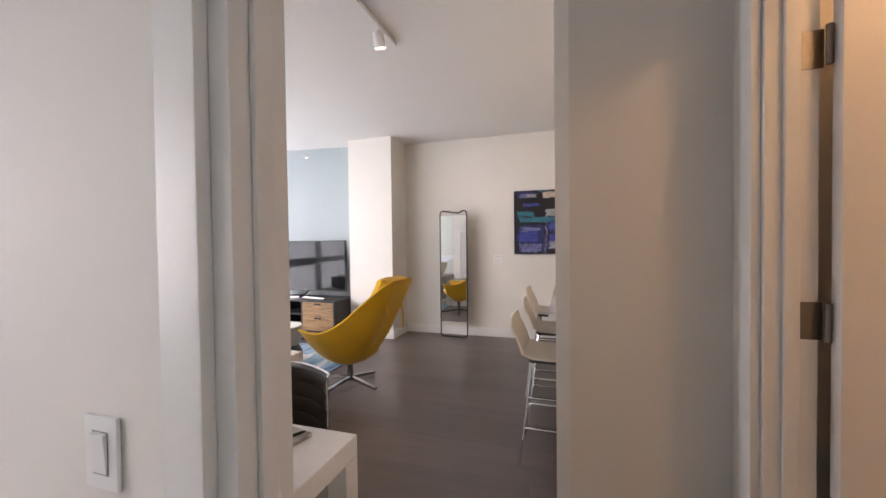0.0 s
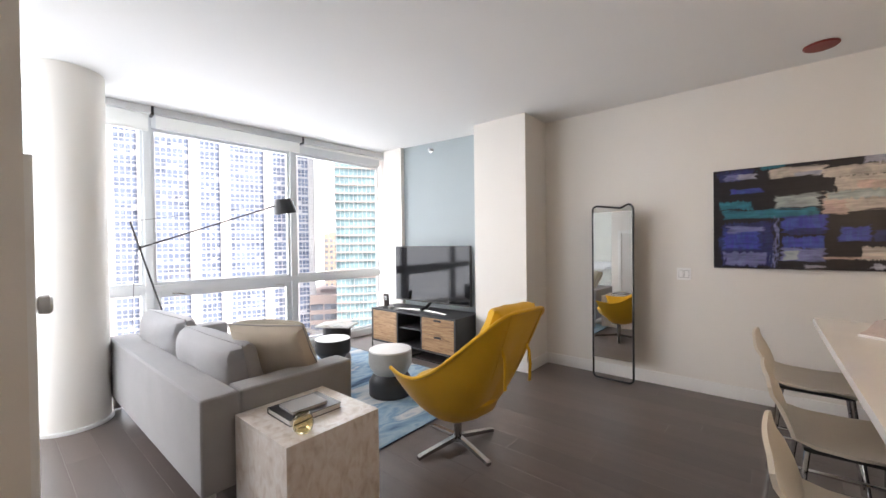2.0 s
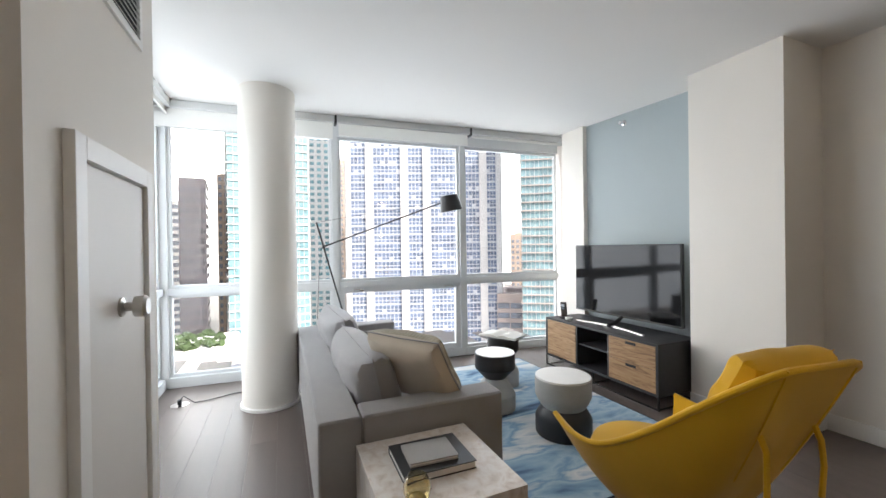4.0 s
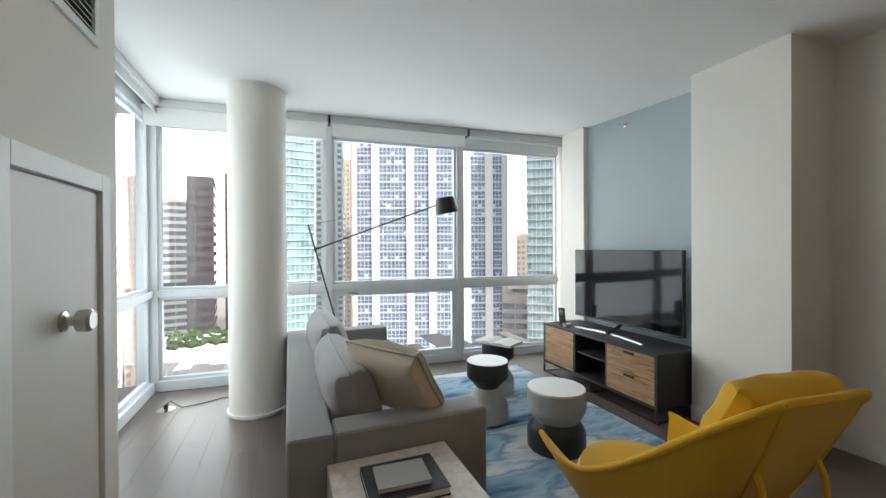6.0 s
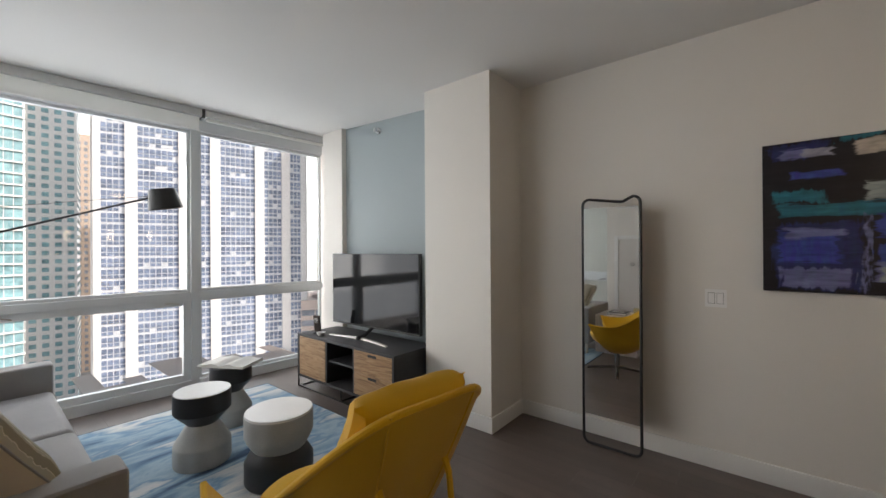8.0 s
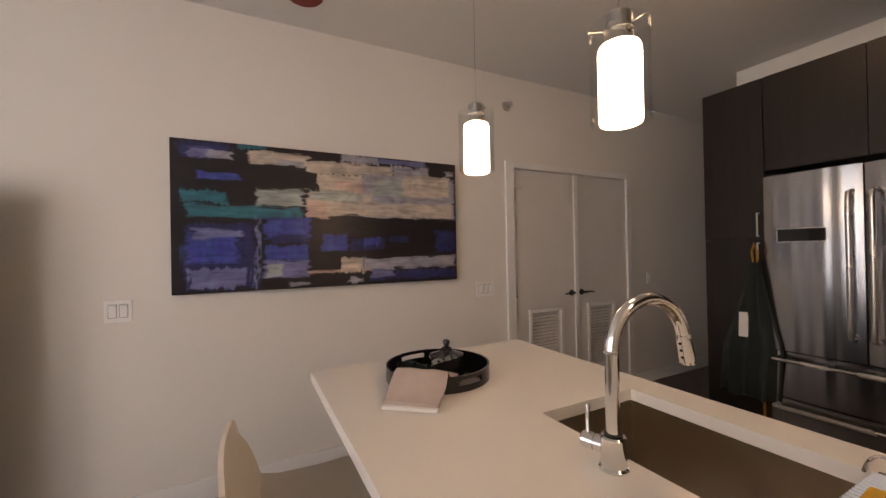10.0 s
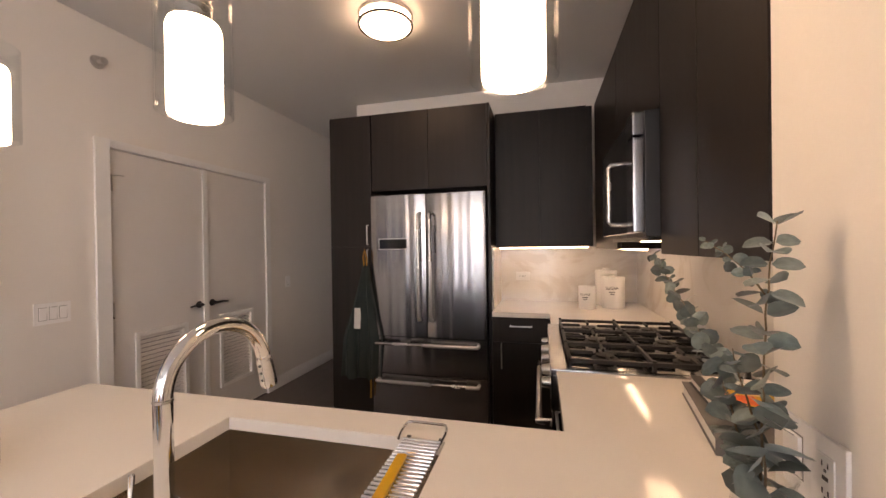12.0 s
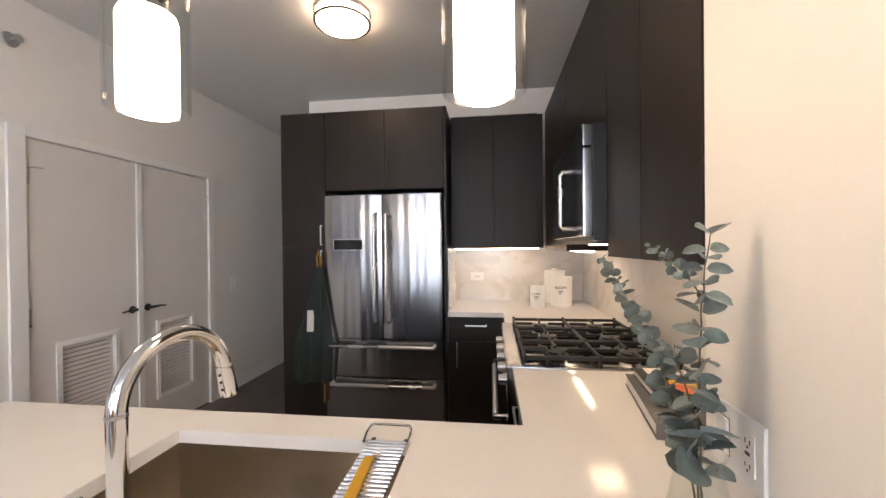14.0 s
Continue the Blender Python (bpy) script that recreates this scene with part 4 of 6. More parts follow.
def build_painting():
    x0, x1, z0, z1 = 1.615, 3.375, 1.16, 2.015
    ob = thing("painting", "large abstract canvas in dark blue, teal and cream strokes", "painting", (x0, -0.045, z0))
    W, Hh = x1 - x0, z1 - z0
    strokes = [  # left, right, top, bottom in parts of the canvas, then the colour
        (0.02, 0.16, 0.01, 0.12, "n"), (0.05, 0.12, 0.05, 0.11, "l"), (0.11, 0.17, 0.06, 0.11, "g"), (0.18, 0.28, 0.0, 0.03, "t"), (0.22, 0.41, 0.04, 0.13, "c"), (0.30, 0.40, 0.08, 0.13, "g"),
        (0.52, 0.66, 0.0, 0.06, "g"), (0.66, 0.86, 0.01, 0.05, "l"), (0.40, 0.72, 0.07, 0.16, "c"), (0.72, 0.87, 0.06, 0.16, "g"), (0.95, 0.99, 0.07, 0.12, "g"),
        (0.07, 0.19, 0.20, 0.25, "b"), (0.43, 0.60, 0.16, 0.30, "c"), (0.50, 0.62, 0.20, 0.30, "p"), (0.60, 0.99, 0.14, 0.48, "g"), (0.64, 0.80, 0.17, 0.30, "m"), (0.76, 0.97, 0.13, 0.30, "c"),
        (0.40, 0.64, 0.29, 0.47, "c"), (0.41, 0.60, 0.29, 0.36, "m"), (0.58, 0.98, 0.36, 0.47, "c"), (0.40, 0.47, 0.36, 0.49, "p"),
        (0.03, 0.15, 0.33, 0.41, "t"), (0.04, 0.38, 0.42, 0.50, "t"), (0.24, 0.39, 0.30, 0.41, "m"), (0.03, 0.23, 0.54, 0.98, "n"), (0.04, 0.18, 0.60, 0.80, "b"), (0.06, 0.20, 0.58, 0.64, "l"), (0.04, 0.21, 0.84, 0.97, "l"),
        (0.26, 0.41, 0.50, 0.64, "b"), (0.28, 0.40, 0.62, 0.68, "n"), (0.26, 0.40, 0.69, 0.80, "b"), (0.26, 0.40, 0.80, 0.92, "l"), (0.27, 0.32, 0.82, 0.91, "m"), (0.236, 0.244, 0.50, 0.99, "l"),
        (0.45, 0.54, 0.62, 0.74, "b"), (0.55, 0.68, 0.64, 0.74, "n"), (0.60, 0.66, 0.64, 0.70, "b"), (0.70, 0.78, 0.62, 0.68, "n"), (0.90, 0.99, 0.58, 0.76, "n"),
        (0.51, 0.60, 0.79, 0.91, "c"), (0.60, 0.72, 0.80, 0.89, "g"), (0.70, 0.99, 0.79, 0.88, "g"), (0.62, 0.99, 0.90, 0.97, "n"), (0.62, 0.72, 0.89, 0.95, "l"), (0.34, 0.40, 0.95, 0.98, "g"), (0.54, 0.60, 0.94, 0.98, "g"), (0.40, 0.62, 0.885, 0.893, "p")]
    part("canvas", box(0, W, 0, 0.04, 0, Hh, bevel=0.003), canvas_mat(strokes, W, Hh), ob, "stretched canvas in thick brushed oil paint")
    part("stretcher", box(0.02, W - 0.02, 0.0405, 0.0445, 0.02, Hh - 0.02), OAK, ob, "wooden stretcher frame")


build_painting()


def switch_plate(n, x, z, wide, tall):
    ob = thing("light_switch", "white light switch plate with %d rocker%s on the wall" % (n, "s" if n > 1 else ""), "light switch", (x, 0, z))
    part("plate", box(-wide / 2, wide / 2, -0.0072, 0.0, -tall / 2, tall / 2, bevel=0.002), PLASTIC, ob)
    for k in range(n):
        cx = (k - (n - 1) / 2) * 0.046
        # thin grey sheet paints the shade round the rocker
        part("gap", box(cx - 0.0185, cx + 0.0185, -0.0076, -0.0069, -0.0355, 0.0355), SHADOWGAP, ob, smooth=False)
        part("rocker", moved(box(-0.016, 0.016, -0.004, 0.003, -0.033, 0.033, bevel=0.0015), pose(cx, -0.0075, 0, 4)), PLASTIC, ob)
    return ob


switch_plate(2, 1.381, 1.092, 0.115, 0.115)
switch_plate(3, 3.65, 1.068, 0.165, 0.115)
switch_plate(1, 5.66, 1.06, 0.072, 0.115)
sw = switch_plate(1, 0, 0, 0.075, 0.118)
sw.matrix_basis = pose(1.573, -4.901, 1.008)

# ceiling things
ob = thing("fire_speaker", "round red cover plate on the ceiling", "fire alarm", (2.28, -0.335, H))
part("plate", lathe([(0, 0), (0.10, 0), (0.10, -0.006), (0.092, -0.012), (0, -0.012)], 40), mat("red_plastic", (0.22, 0.022, 0.016), 0.45, var=0.06), ob)
ob = thing("sprinkler", "small wall sprinkler with round escutcheon", "sprinkler", (3.893, 0, 2.551))
part("escutcheon", moved(lathe([(0, 0), (0.04, 0), (0.036, 0.01), (0.012, 0.014), (0.012, 0.05), (0.022, 0.055), (0.022, 0.06), (0, 0.06)], 24), pose(0, 0, 0, 90)), NICKEL, ob)
ob = thing("sprinkler", "small wall sprinkler high on the blue wall", "sprinkler", (-1.555, -0.247, 2.695))
part("escutcheon", moved(lathe([(0, 0), (0.035, 0), (0.03, 0.01), (0.012, 0.014), (0.012, 0.05), (0.022, 0.055), (0.022, 0.06), (0, 0.06)], 24), pose(0, 0, 0, 90)), CHROME, ob)


def build_track_light():
    ob = thing("track_light", "white ceiling track with small lit spot heads", "track light", (1.10, -3.3, H))
    part("track", box(-0.018, 0.018, -0.55, 0.57, -0.03, 0.0, bevel=0.003), TRIM, ob)
    for y in (-0.35, 0.33):
        head = part("head", moved(lathe([(0, 0.05), (0.03, 0.05), (0.035, 0.03), (0.038, -0.05), (0.034, -0.05), (0.03, 0.02), (0, 0.03)], 24), pose(0, y, -0.10, 18)), PLASTIC, ob, "white spot head")
        part("stem", tube([(0, y, -0.03), (0, y, -0.075)], 0.008, 8), PLASTIC, head)
        part("bulb", moved(lathe([(0, -0.035), (0.03, -0.035), (0.03, -0.01), (0, -0.01)], 20), pose(0, y, -0.10, 18)), glow("spot_bulb", (1.0, 0.75, 0.5), 25), head, "lit lamp")


build_track_light()

# desk nook
def build_desk():
    ob = thing("desk", "white lacquered parsons desk against the partition", "desk", (1.11, -4.535, 0))
    L, D, t = 0.56, 0.25, 0.065
    part("top", box(-L, L, -D, D, 0.75 - t, 0.75, bevel=0.004), WHITEGLOSS, ob)
    for sx in (-1, 1):
        for sy in (-1, 1):
            part("leg", box(min(sx * L, sx * (L - t)), max(sx * L, sx * (L - t)), min(sy * D, sy * (D - t)), max(sy * D, sy * (D - t)), 0, 0.75 - t, bevel=0.004), WHITEGLOSS, ob)


build_desk()
NAVYP = ramp_mat("navy_pattern_cover", ((0.46, (0.03, 0.04, 0.08)), (0.5, (0.5, 0.5, 0.5))), 14, (1, 1, 1), 0.6, 2, 4, 0.1, "WAVE")
book("notebook", "navy zigzag-pattern notebook on the white desk", (1.19, -4.40, 0.75), 8, 0.27, 0.15, 0.012, NAVYP)
book("notebook", "slim grey notebook on the white desk", (1.45, -4.42, 0.75), -12, 0.15, 0.20, 0.012, GREYCOVER)
ob = thing("pen", "black and silver pen on the notebook", "pen", (1.49, -4.41, 0.767), 62)
part("barrel", tube([(-0.07, 0, 0), (-0.05, 0, 0.0), (0.06, 0, 0), (0.075, 0, 0)], [0.003, 0.005, 0.005, 0.002], 10), BLACKGLOSS, ob)


def build_desk_chair():
    """Low-back chair with channelled leather and a bright metal edge; it faces -y."""
    ob = thing("desk_chair", "dark brown ribbed leather chair with a chrome edge, at the desk", "chair", (1.125, -4.09, 0), 2)
    w = 0.25

    def rear(z, x):
        return 0.17 + 0.10 * max(0, z - 0.45) - 0.10 * (abs(x) / w) ** 2.2

    rows, n = [], 12
    for k in range(5):
        z0, z1 = 0.47 + k * 0.064, 0.47 + (k + 1) * 0.064 - 0.002
        rib = []
        for i in range(n + 1):
            x = -w + 2 * w * i / n
            taper = 1 - 0.10 * (z0 - 0.47) / 0.3
            rib.append([(x * taper, rear(z0, x) - 0.012, z0), (x * taper, rear((z0 + z1) / 2, x) - 0.022, (z0 + z1) / 2), (x * taper, rear(z1, x) - 0.012, z1), (x * taper, rear(z1, x) + 0.012, z1), (x * taper, rear(z0, x) + 0.012, z0)])
        part("rib", loft(rib), LEATHER, ob)
    edge = [(-w, rear(0.47, w), 0.45), (-w * 0.95, rear(0.65, w), 0.65), (-w * 0.90, rear(0.77, w), 0.77), (-w * 0.80, rear(0.79, w * 0.8), 0.795), (0, rear(0.8, 0), 0.802), (w * 0.80, rear(0.79, w * 0.8), 0.795), (w * 0.90, rear(0.77, w), 0.77), (w * 0.95, rear(0.65, w), 0.65), (w, rear(0.47, w), 0.45)]
    part("frame", tube(smooth_line(edge), 0.006, 10), CHROME, ob, "bright chrome edge")
    part("seat", box(-0.24, 0.24, -0.22, 0.19, 0.42, 0.48, bevel=0.025, seg=3), LEATHER, ob)
    part("stem", lathe([(0, 0.06), (0.025, 0.06), (0.025, 0.42), (0, 0.42)], 16), CHROME, ob)
    for k in range(5):
        a = radians(72 * k + 20)
        part("foot", tube([(0, 0, 0.075), (0.26 * math.cos(a), 0.26 * math.sin(a), 0.045), (0.27 * math.cos(a), 0.27 * math.sin(a), 0.012)], 0.012, 8), CHROME, ob)


build_desk_chair()


def build_service_door():
    ob = thing("door_1", "white service closet door with a round steel knob", "door")
    ob["kind"] = "structure"
    y = -4.16
    a, b, top = -0.245, 0.345, 1.67
    for x0, x1, z0, z1 in ((a, a + 0.06, 0.1, top), (b - 0.06, b, 0.1, top), (a + 0.06, b - 0.06, top - 0.06, top)):
        part("casing", box(x0, x1, y, y + 0.026, z0, z1, bevel=0.004), TRIM, ob)
    part("leaf", box(a + 0.066, b - 0.066, y, y + 0.012, 0.1, top - 0.066, bevel=0.003), DOORP, ob)
    part("knob", moved(lathe([(0, 0), (0.03, 0), (0.03, 0.006), (0.014, 0.012), (0.014, 0.03), (0.032, 0.036), (0.034, 0.062), (0.026, 0.07), (0, 0.07)], 32), pose(0.04, y + 0.012, 1.205, -90)), NICKEL, ob, "round brushed steel knob")


build_service_door()
ob = thing("air_grille", "white return-air grille above the service door", "air grille")
for x0, x1, z0, z1 in ((-0.21, 0.19, 2.11, 2.14), (-0.21, 0.19, 2.41, 2.44), (-0.21, -0.18, 2.14, 2.41), (0.16, 0.19, 2.14, 2.41)):
    part("frame", box(x0, x1, -4.16, -4.148, z0, z1, bevel=0.003), TRIM, ob)
# black sheet on the wall stands for the shaded duct behind the slats
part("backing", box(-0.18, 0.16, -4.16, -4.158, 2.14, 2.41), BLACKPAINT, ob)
for k in range(12):
    part("slat", moved(box(-0.18, 0.16, -0.001, 0.001, -0.012, 0.012), pose(0, -4.151, 2.152 + k * 0.0225, 35)), TRIM, ob)


def casing_set(name, ob, m, boxes):
    for q in boxes:
        part(name, box(*q, bevel=0.004), m, ob)


# doorway out of the bedroom: casings and the bathroom door standing open
ob = thing("trim_bedroom_doorway", "painted casing of the bedroom doorway", "door casing")
ob["kind"] = "structure"
casing_set("casing", ob, TRIM, [(1.735, 1.812, -4.926, -4.90, 0, H), (1.8125, 1.85, -4.905, -4.79, 0, H), (1.8505, 1.862, -4.87, -4.835, 0, H)])
ob = thing("trim_bathroom_doorway", "painted casing round the bathroom doorway", "door casing")
ob["kind"] = "structure"
casing_set("casing", ob, TRIM, [(2.775, 2.80, -4.045, -3.975, 0, 2.12), (2.775, 2.80, -4.93, -4.855, 0, 2.12), (2.775, 2.80, -4.855, -4.045, 2.05, 2.12),
                                (2.80, 2.92, -4.06, -4.045, 0, 2.06), (2.80, 2.92, -4.855, -4.84, 0, 2.06), (2.84, 2.875, -4.075, -4.06, 0, 2.05)])
ob = thing("door_2", "painted bathroom door standing open on steel hinges", "door", (2.925, -4.075, 0), 0)
ob["kind"] = "structure"
part("leaf", box(0.012, 0.76, -0.042, -0.002, 0.012, 2.04, bevel=0.002), DOORP, ob)
for z in (0.3, 1.12, 1.83):
    hinge = part("hinge", lathe([(0, -0.05), (0.008, -0.05), (0.008, 0.05), (0, 0.05)], 14, (0.002, -0.01, z)), HINGE, ob, "steel butt hinge")
    part("plate", box(-0.045, 0.002, 0.013, 0.016, z - 0.05, z + 0.05, bevel=0.001), HINGE, hinge)
point_light("bathroom_lamp", (3.5, -4.9, 2.3), 5, (1.0, 0.60, 0.28), 0.12)

# ---------------------------------------------------------------- kitchen
bm = bmesh.new()
for q in ((2.188, 2.692, -3.02, -0.995), (3.06, 3.18, -2.65, -0.995), (2.692, 3.06, -1.725, -0.995), (2.692, 3.06, -3.025, -2.365), (3.06, 3.18, -3.025, -2.65),
          (3.18, 3.668, -3.365, -2.65), (2.972, 3.18, -3.365, -3.025), (4.562, 5.595, -3.365, -2.65), (4.95, 5.595, -2.65, -2.245), (3.668, 4.562, -3.365, -3.335)):
    bx(bm, *q, 0.885, 0.92)
bmesh.ops.remove_doubles(bm, verts=bm.verts[:], dist=0.0005)
ob = thing("worktop", "cream quartz worktop running over peninsula and corner", "worktop")
part("slab", bm, QUARTZ, ob, smooth=False)


def front(ob, name, a, b, z0, z1, plane, axis, handle=None, m=CABINET):
    """A flat cabinet front on the plane x or y; handle: (horizontal?, along, z, length)."""
    t = 0.019
    if axis == "x":
        f = part(name, box(plane, plane + t, a, b, z0, z1, bevel=0.0015), m, ob)
    else:
        f = part(name, box(a, b, plane - t, plane, z0, z1, bevel=0.0015), m, ob)
    if handle:
        flat, u, z, n = handle
        s = -1 if axis == "x" else 1
        p = plane + s * 0.028
        if axis == "x":
            ends = [(p, u - n / 2, z), (p, u + n / 2, z)] if flat else [(p, u, z - n / 2), (p, u, z + n / 2)]
        else:
            ends = [(u - n / 2, p, z), (u + n / 2, p, z)] if flat else [(u, p, z - n / 2), (u, p, z + n / 2)]
        h = part("handle", tube(ends, 0.005, 10), NICKEL, f, "slim brushed bar handle")
        for e in ends:
            e2 = (plane, e[1], e[2]) if axis == "x" else (e[0], plane, e[2])
            part("post", tube([e2, e], 0.004, 8), NICKEL, f)
    return f


# tall pantry unit
ob = thing("pantry_cabinet", "tall dark wood pantry cabinet beside the fridge", "cabinet")
part("body", box(5.006, 5.595, -1.285, -0.92, 0.08, 2.465), CABINET, ob)
part("plinth", box(5.05, 5.595, -1.285, -0.92, 0.0, 0.08), BLACKPAINT, ob)
front(ob, "door", -1.283, -0.921, 1.412, 2.463, 4.985, "x", (False, -1.255, 1.505, 0.15))
front(ob, "door", -1.283, -0.921, 0.082, 1.406, 4.985, "x", (False, -1.255, 1.31, 0.15))
ob = thing("over_fridge_cabinet", "dark wood cabinet above the fridge", "cabinet")
part("body", box(5.006, 5.595, -2.215, -1.29, 1.85, 2.465), CABINET, ob)
front(ob, "door", -1.76, -1.292, 1.852, 2.463, 4.985, "x")
front(ob, "door", -2.214, -1.764, 1.852, 2.463, 4.985, "x")
part("side_panel", box(4.985, 5.595, -2.238, -2.218, 0.0, 2.465, bevel=0.0015), CABINET, ob)


def build_fridge():
    ob = thing("fridge", "stainless steel french-door fridge with two lower drawers", "fridge")
    y0, y1, x = -2.205, -1.296, 4.93
    part("body", box(5.0, 5.58, y0, y1, 0.02, 1.80, bevel=0.004), DARKMETAL, ob)
    mid = (y0 + y1) / 2

    def bowed(a, b, z0, z1):
        rows = []
        n = 56
        for i in range(n + 1):
            u = i / n
            y = a + (b - a) * u
            d = 0.016 * (1 - (2 * u - 1) ** 4) + 0.004 * math.sin(3.1 * u + 1) + 0.0009 * math.sin(y * 47) + 0.0006 * math.sin(y * 83 + 1)
            rows.append([(x + 0.018 - d, y, z0), (x + 0.018 - d, y, z1), (5.0, y, z1), (5.0, y, z0)])
        return loft(rows)

    left = part("door", bowed(mid + 0.003, y1, 0.715, 1.805), STEEL, ob)
    right = part("door", bowed(y0, mid - 0.003, 0.715, 1.805), STEEL, ob)
    drawers = [part("drawer", bowed(y0, y1, z0, z1), STEEL, ob) for z0, z1 in ((0.425, 0.708), (0.06, 0.418))]
    for d, y in ((left, mid + 0.045), (right, mid - 0.045)):
        part("handle", tube([(x + 0.01, y, 0.84), (x - 0.045, y, 0.855), (x - 0.052, y, 0.9), (x - 0.052, y, 1.6), (x - 0.045, y, 1.645), (x + 0.01, y, 1.66)], 0.014, 12), NICKEL, d, "tall bar handle")
    for d, z in zip(drawers, (0.665, 0.375)):
        part("handle", tube([(x + 0.01, y0 + 0.06, z), (x - 0.045, y0 + 0.06, z), (x - 0.05, y0 + 0.07, z), (x - 0.05, y1 - 0.07, z), (x - 0.045, y1 - 0.06, z), (x + 0.01, y1 - 0.06, z)], 0.013, 12), NICKEL, d, "long bar handle")
    part("display", box(x - 0.006, x + 0.01, -1.60, -1.375, 1.39, 1.465, bevel=0.002), BLACKGLOSS, left, "black display panel")
    part("display_trim", box(x - 0.003, x + 0.01, -1.606, -1.369, 1.384, 1.471, bevel=0.002), NICKEL, left)


build_fridge()

# apron hung from the pantry handle
ob = thing("apron", "dark green apron hanging from the pantry handle", "apron", (4.945, -1.255, 0))
GREEN = mat("dark_green_cotton", (0.030, 0.042, 0.040), 0.9, var=0.1, scale=8, bump=0.4, fine=400)
rows = []
for i in range(15):
    v = i / 14
    z = 1.27 - 0.90 * v
    half = 0.02 + 0.15 * min(1, v * 1.6) ** 1.2
    c = 0.06 * v
    rows.append([(-0.012 - 0.028 * math.cos(k * 1.35 + v * 2) * min(1, v * 2 + 0.3) - 0.01, c - half + 2 * half * k / 16, z + 0.02 * math.sin(k)) for k in range(17)]
                + [(0.012 - 0.018 * math.cos(k * 1.35 + v * 2) * min(1, v * 2 + 0.3), c - half + 2 * half * k / 16, z) for k in range(16, -1, -1)])
part("cloth", loft(rows), GREEN, ob)
OCHRE = mat("ochre_cord", (0.35, 0.17, 0.02), 0.9, var=0.1)
part("neck_loop", tube([(-0.02, -0.012, 1.26), (-0.030, -0.014, 1.33), (-0.034, 0.0, 1.385), (-0.030, 0.014, 1.33), (-0.02, 0.012, 1.26)], 0.007, 8), OCHRE, ob, "ochre neck cord")
part("tie", tube([(-0.02, -0.03, 0.42), (-0.025, -0.035, 0.32), (-0.02, -0.03, 0.22)], 0.008, 8), OCHRE, ob, "ochre waist tie")
part("label", moved(box(-0.003, 0.0, -0.025, 0.025, -0.08, 0.08), pose(-0.052, 0.06, 0.85, 0, 6, 8)), PAPER, ob, "white cloth label")

# wall units
ob = thing("wall_cabinet", "dark wood wall cabinet in the kitchen corner", "cabinet", group="wall cabinets")
part("body", box(5.27, 5.595, -2.985, -2.245, 1.39, 2.462), CABINET, ob)
front(ob, "door", -2.592, -2.247, 1.388, 2.462, 5.25, "x")
front(ob, "door", -2.94, -2.596, 1.388, 2.462, 5.25, "x")
ob = thing("wall_cabinet", "dark wood wall cabinet beside the microwave", "cabinet", group="wall cabinets")
part("body", box(2.972, 3.62, -3.365, -3.02, 1.367, 2.462), CABINET, ob)
front(ob, "door", 2.972, 3.295, 1.365, 2.462, -3.0, "y")
front(ob, "door", 3.299, 3.62, 1.365, 2.462, -3.0, "y")
ob = thing("wall_cabinet", "dark wood wall cabinet above the microwave", "cabinet", group="wall cabinets")
part("body", box(3.624, 4.40, -3.365, -3.02, 1.88, 2.462), CABINET, ob)
front(ob, "door", 3.624, 4.40, 1.878, 2.462, -3.0, "y")
ob = thing("wall_cabinet", "dark wood wall cabinet in the inner corner", "cabinet", group="wall cabinets")
part("body", box(4.404, 5.266, -3.365, -3.02, 1.375, 2.462), CABINET, ob)
front(ob, "door", 4.404, 5.248, 1.373, 2.462, -3.0, "y")


def build_microwave():
    ob = thing("microwave", "black and stainless microwave fitted over the range", "microwave")
    part("body", box(3.632, 4.392, -3.365, -2.955, 1.425, 1.872, bevel=0.004), BLACKPAINT, ob)
    door = part("door", box(3.75, 4.388, -2.955, -2.925, 1.44, 1.865, bevel=0.006), BLACKGLOSS, ob, "black glass door")
    part("control_strip", box(3.632, 3.742, -2.955, -2.915, 1.44, 1.78, bevel=0.008), STEEL, ob, "stainless control strip")
    part("control_strip", box(3.632, 3.742, -2.955, -2.915, 1.785, 1.868, bevel=0.006), STEEL, ob)
    part("handle", tube([(3.79, -2.925, 1.475), (3.79, -2.87, 1.478), (3.79, -2.86, 1.49), (3.79, -2.86, 1.70), (3.79, -2.87, 1.712), (3.79, -2.925, 1.715)], 0.010, 12), NICKEL, door, "stainless loop handle")
    part("vent", box(3.66, 4.36, -3.2, -2.97, 1.412, 1.425), DARKMETAL, ob)
    part("lamp", box(3.72, 3.86, -3.10, -2.99, 1.407, 1.412), glow("hood_lamp", WARM, 3.0), ob, "lit cooktop lamp")


build_microwave()

# backsplash and base units
ob = thing("backsplash", "polished cream marble backsplash behind the worktop", "backsplash")
ob["kind"] = "structure"
part("slab", box(2.972, 5.588, -3.370, -3.358, 0.921, 1.372), SPLASH, ob, smooth=False)
part("slab", box(5.588, 5.600, -3.358, -2.24, 0.921, 1.386), SPLASH, ob, smooth=False)
part("end_panel", box(5.02, 5.588, -2.252, -2.240, 0.921, 1.386), SPLASH, ob, smooth=False)
ob = thing("base_cabinet", "dark wood base cabinet with drawer beside the fridge", "cabinet", group="base cabinets")
part("body", box(4.99, 5.595, -2.66, -2.242, 0.09, 0.885), CABINET, ob)
part("plinth", box(5.04, 5.595, -2.66, -2.242, 0, 0.09), BLACKPAINT, ob)
front(ob, "drawer", -2.655, -2.245, 0.70, 0.88, 4.97, "x", (True, -2.45, 0.82, 0.15))
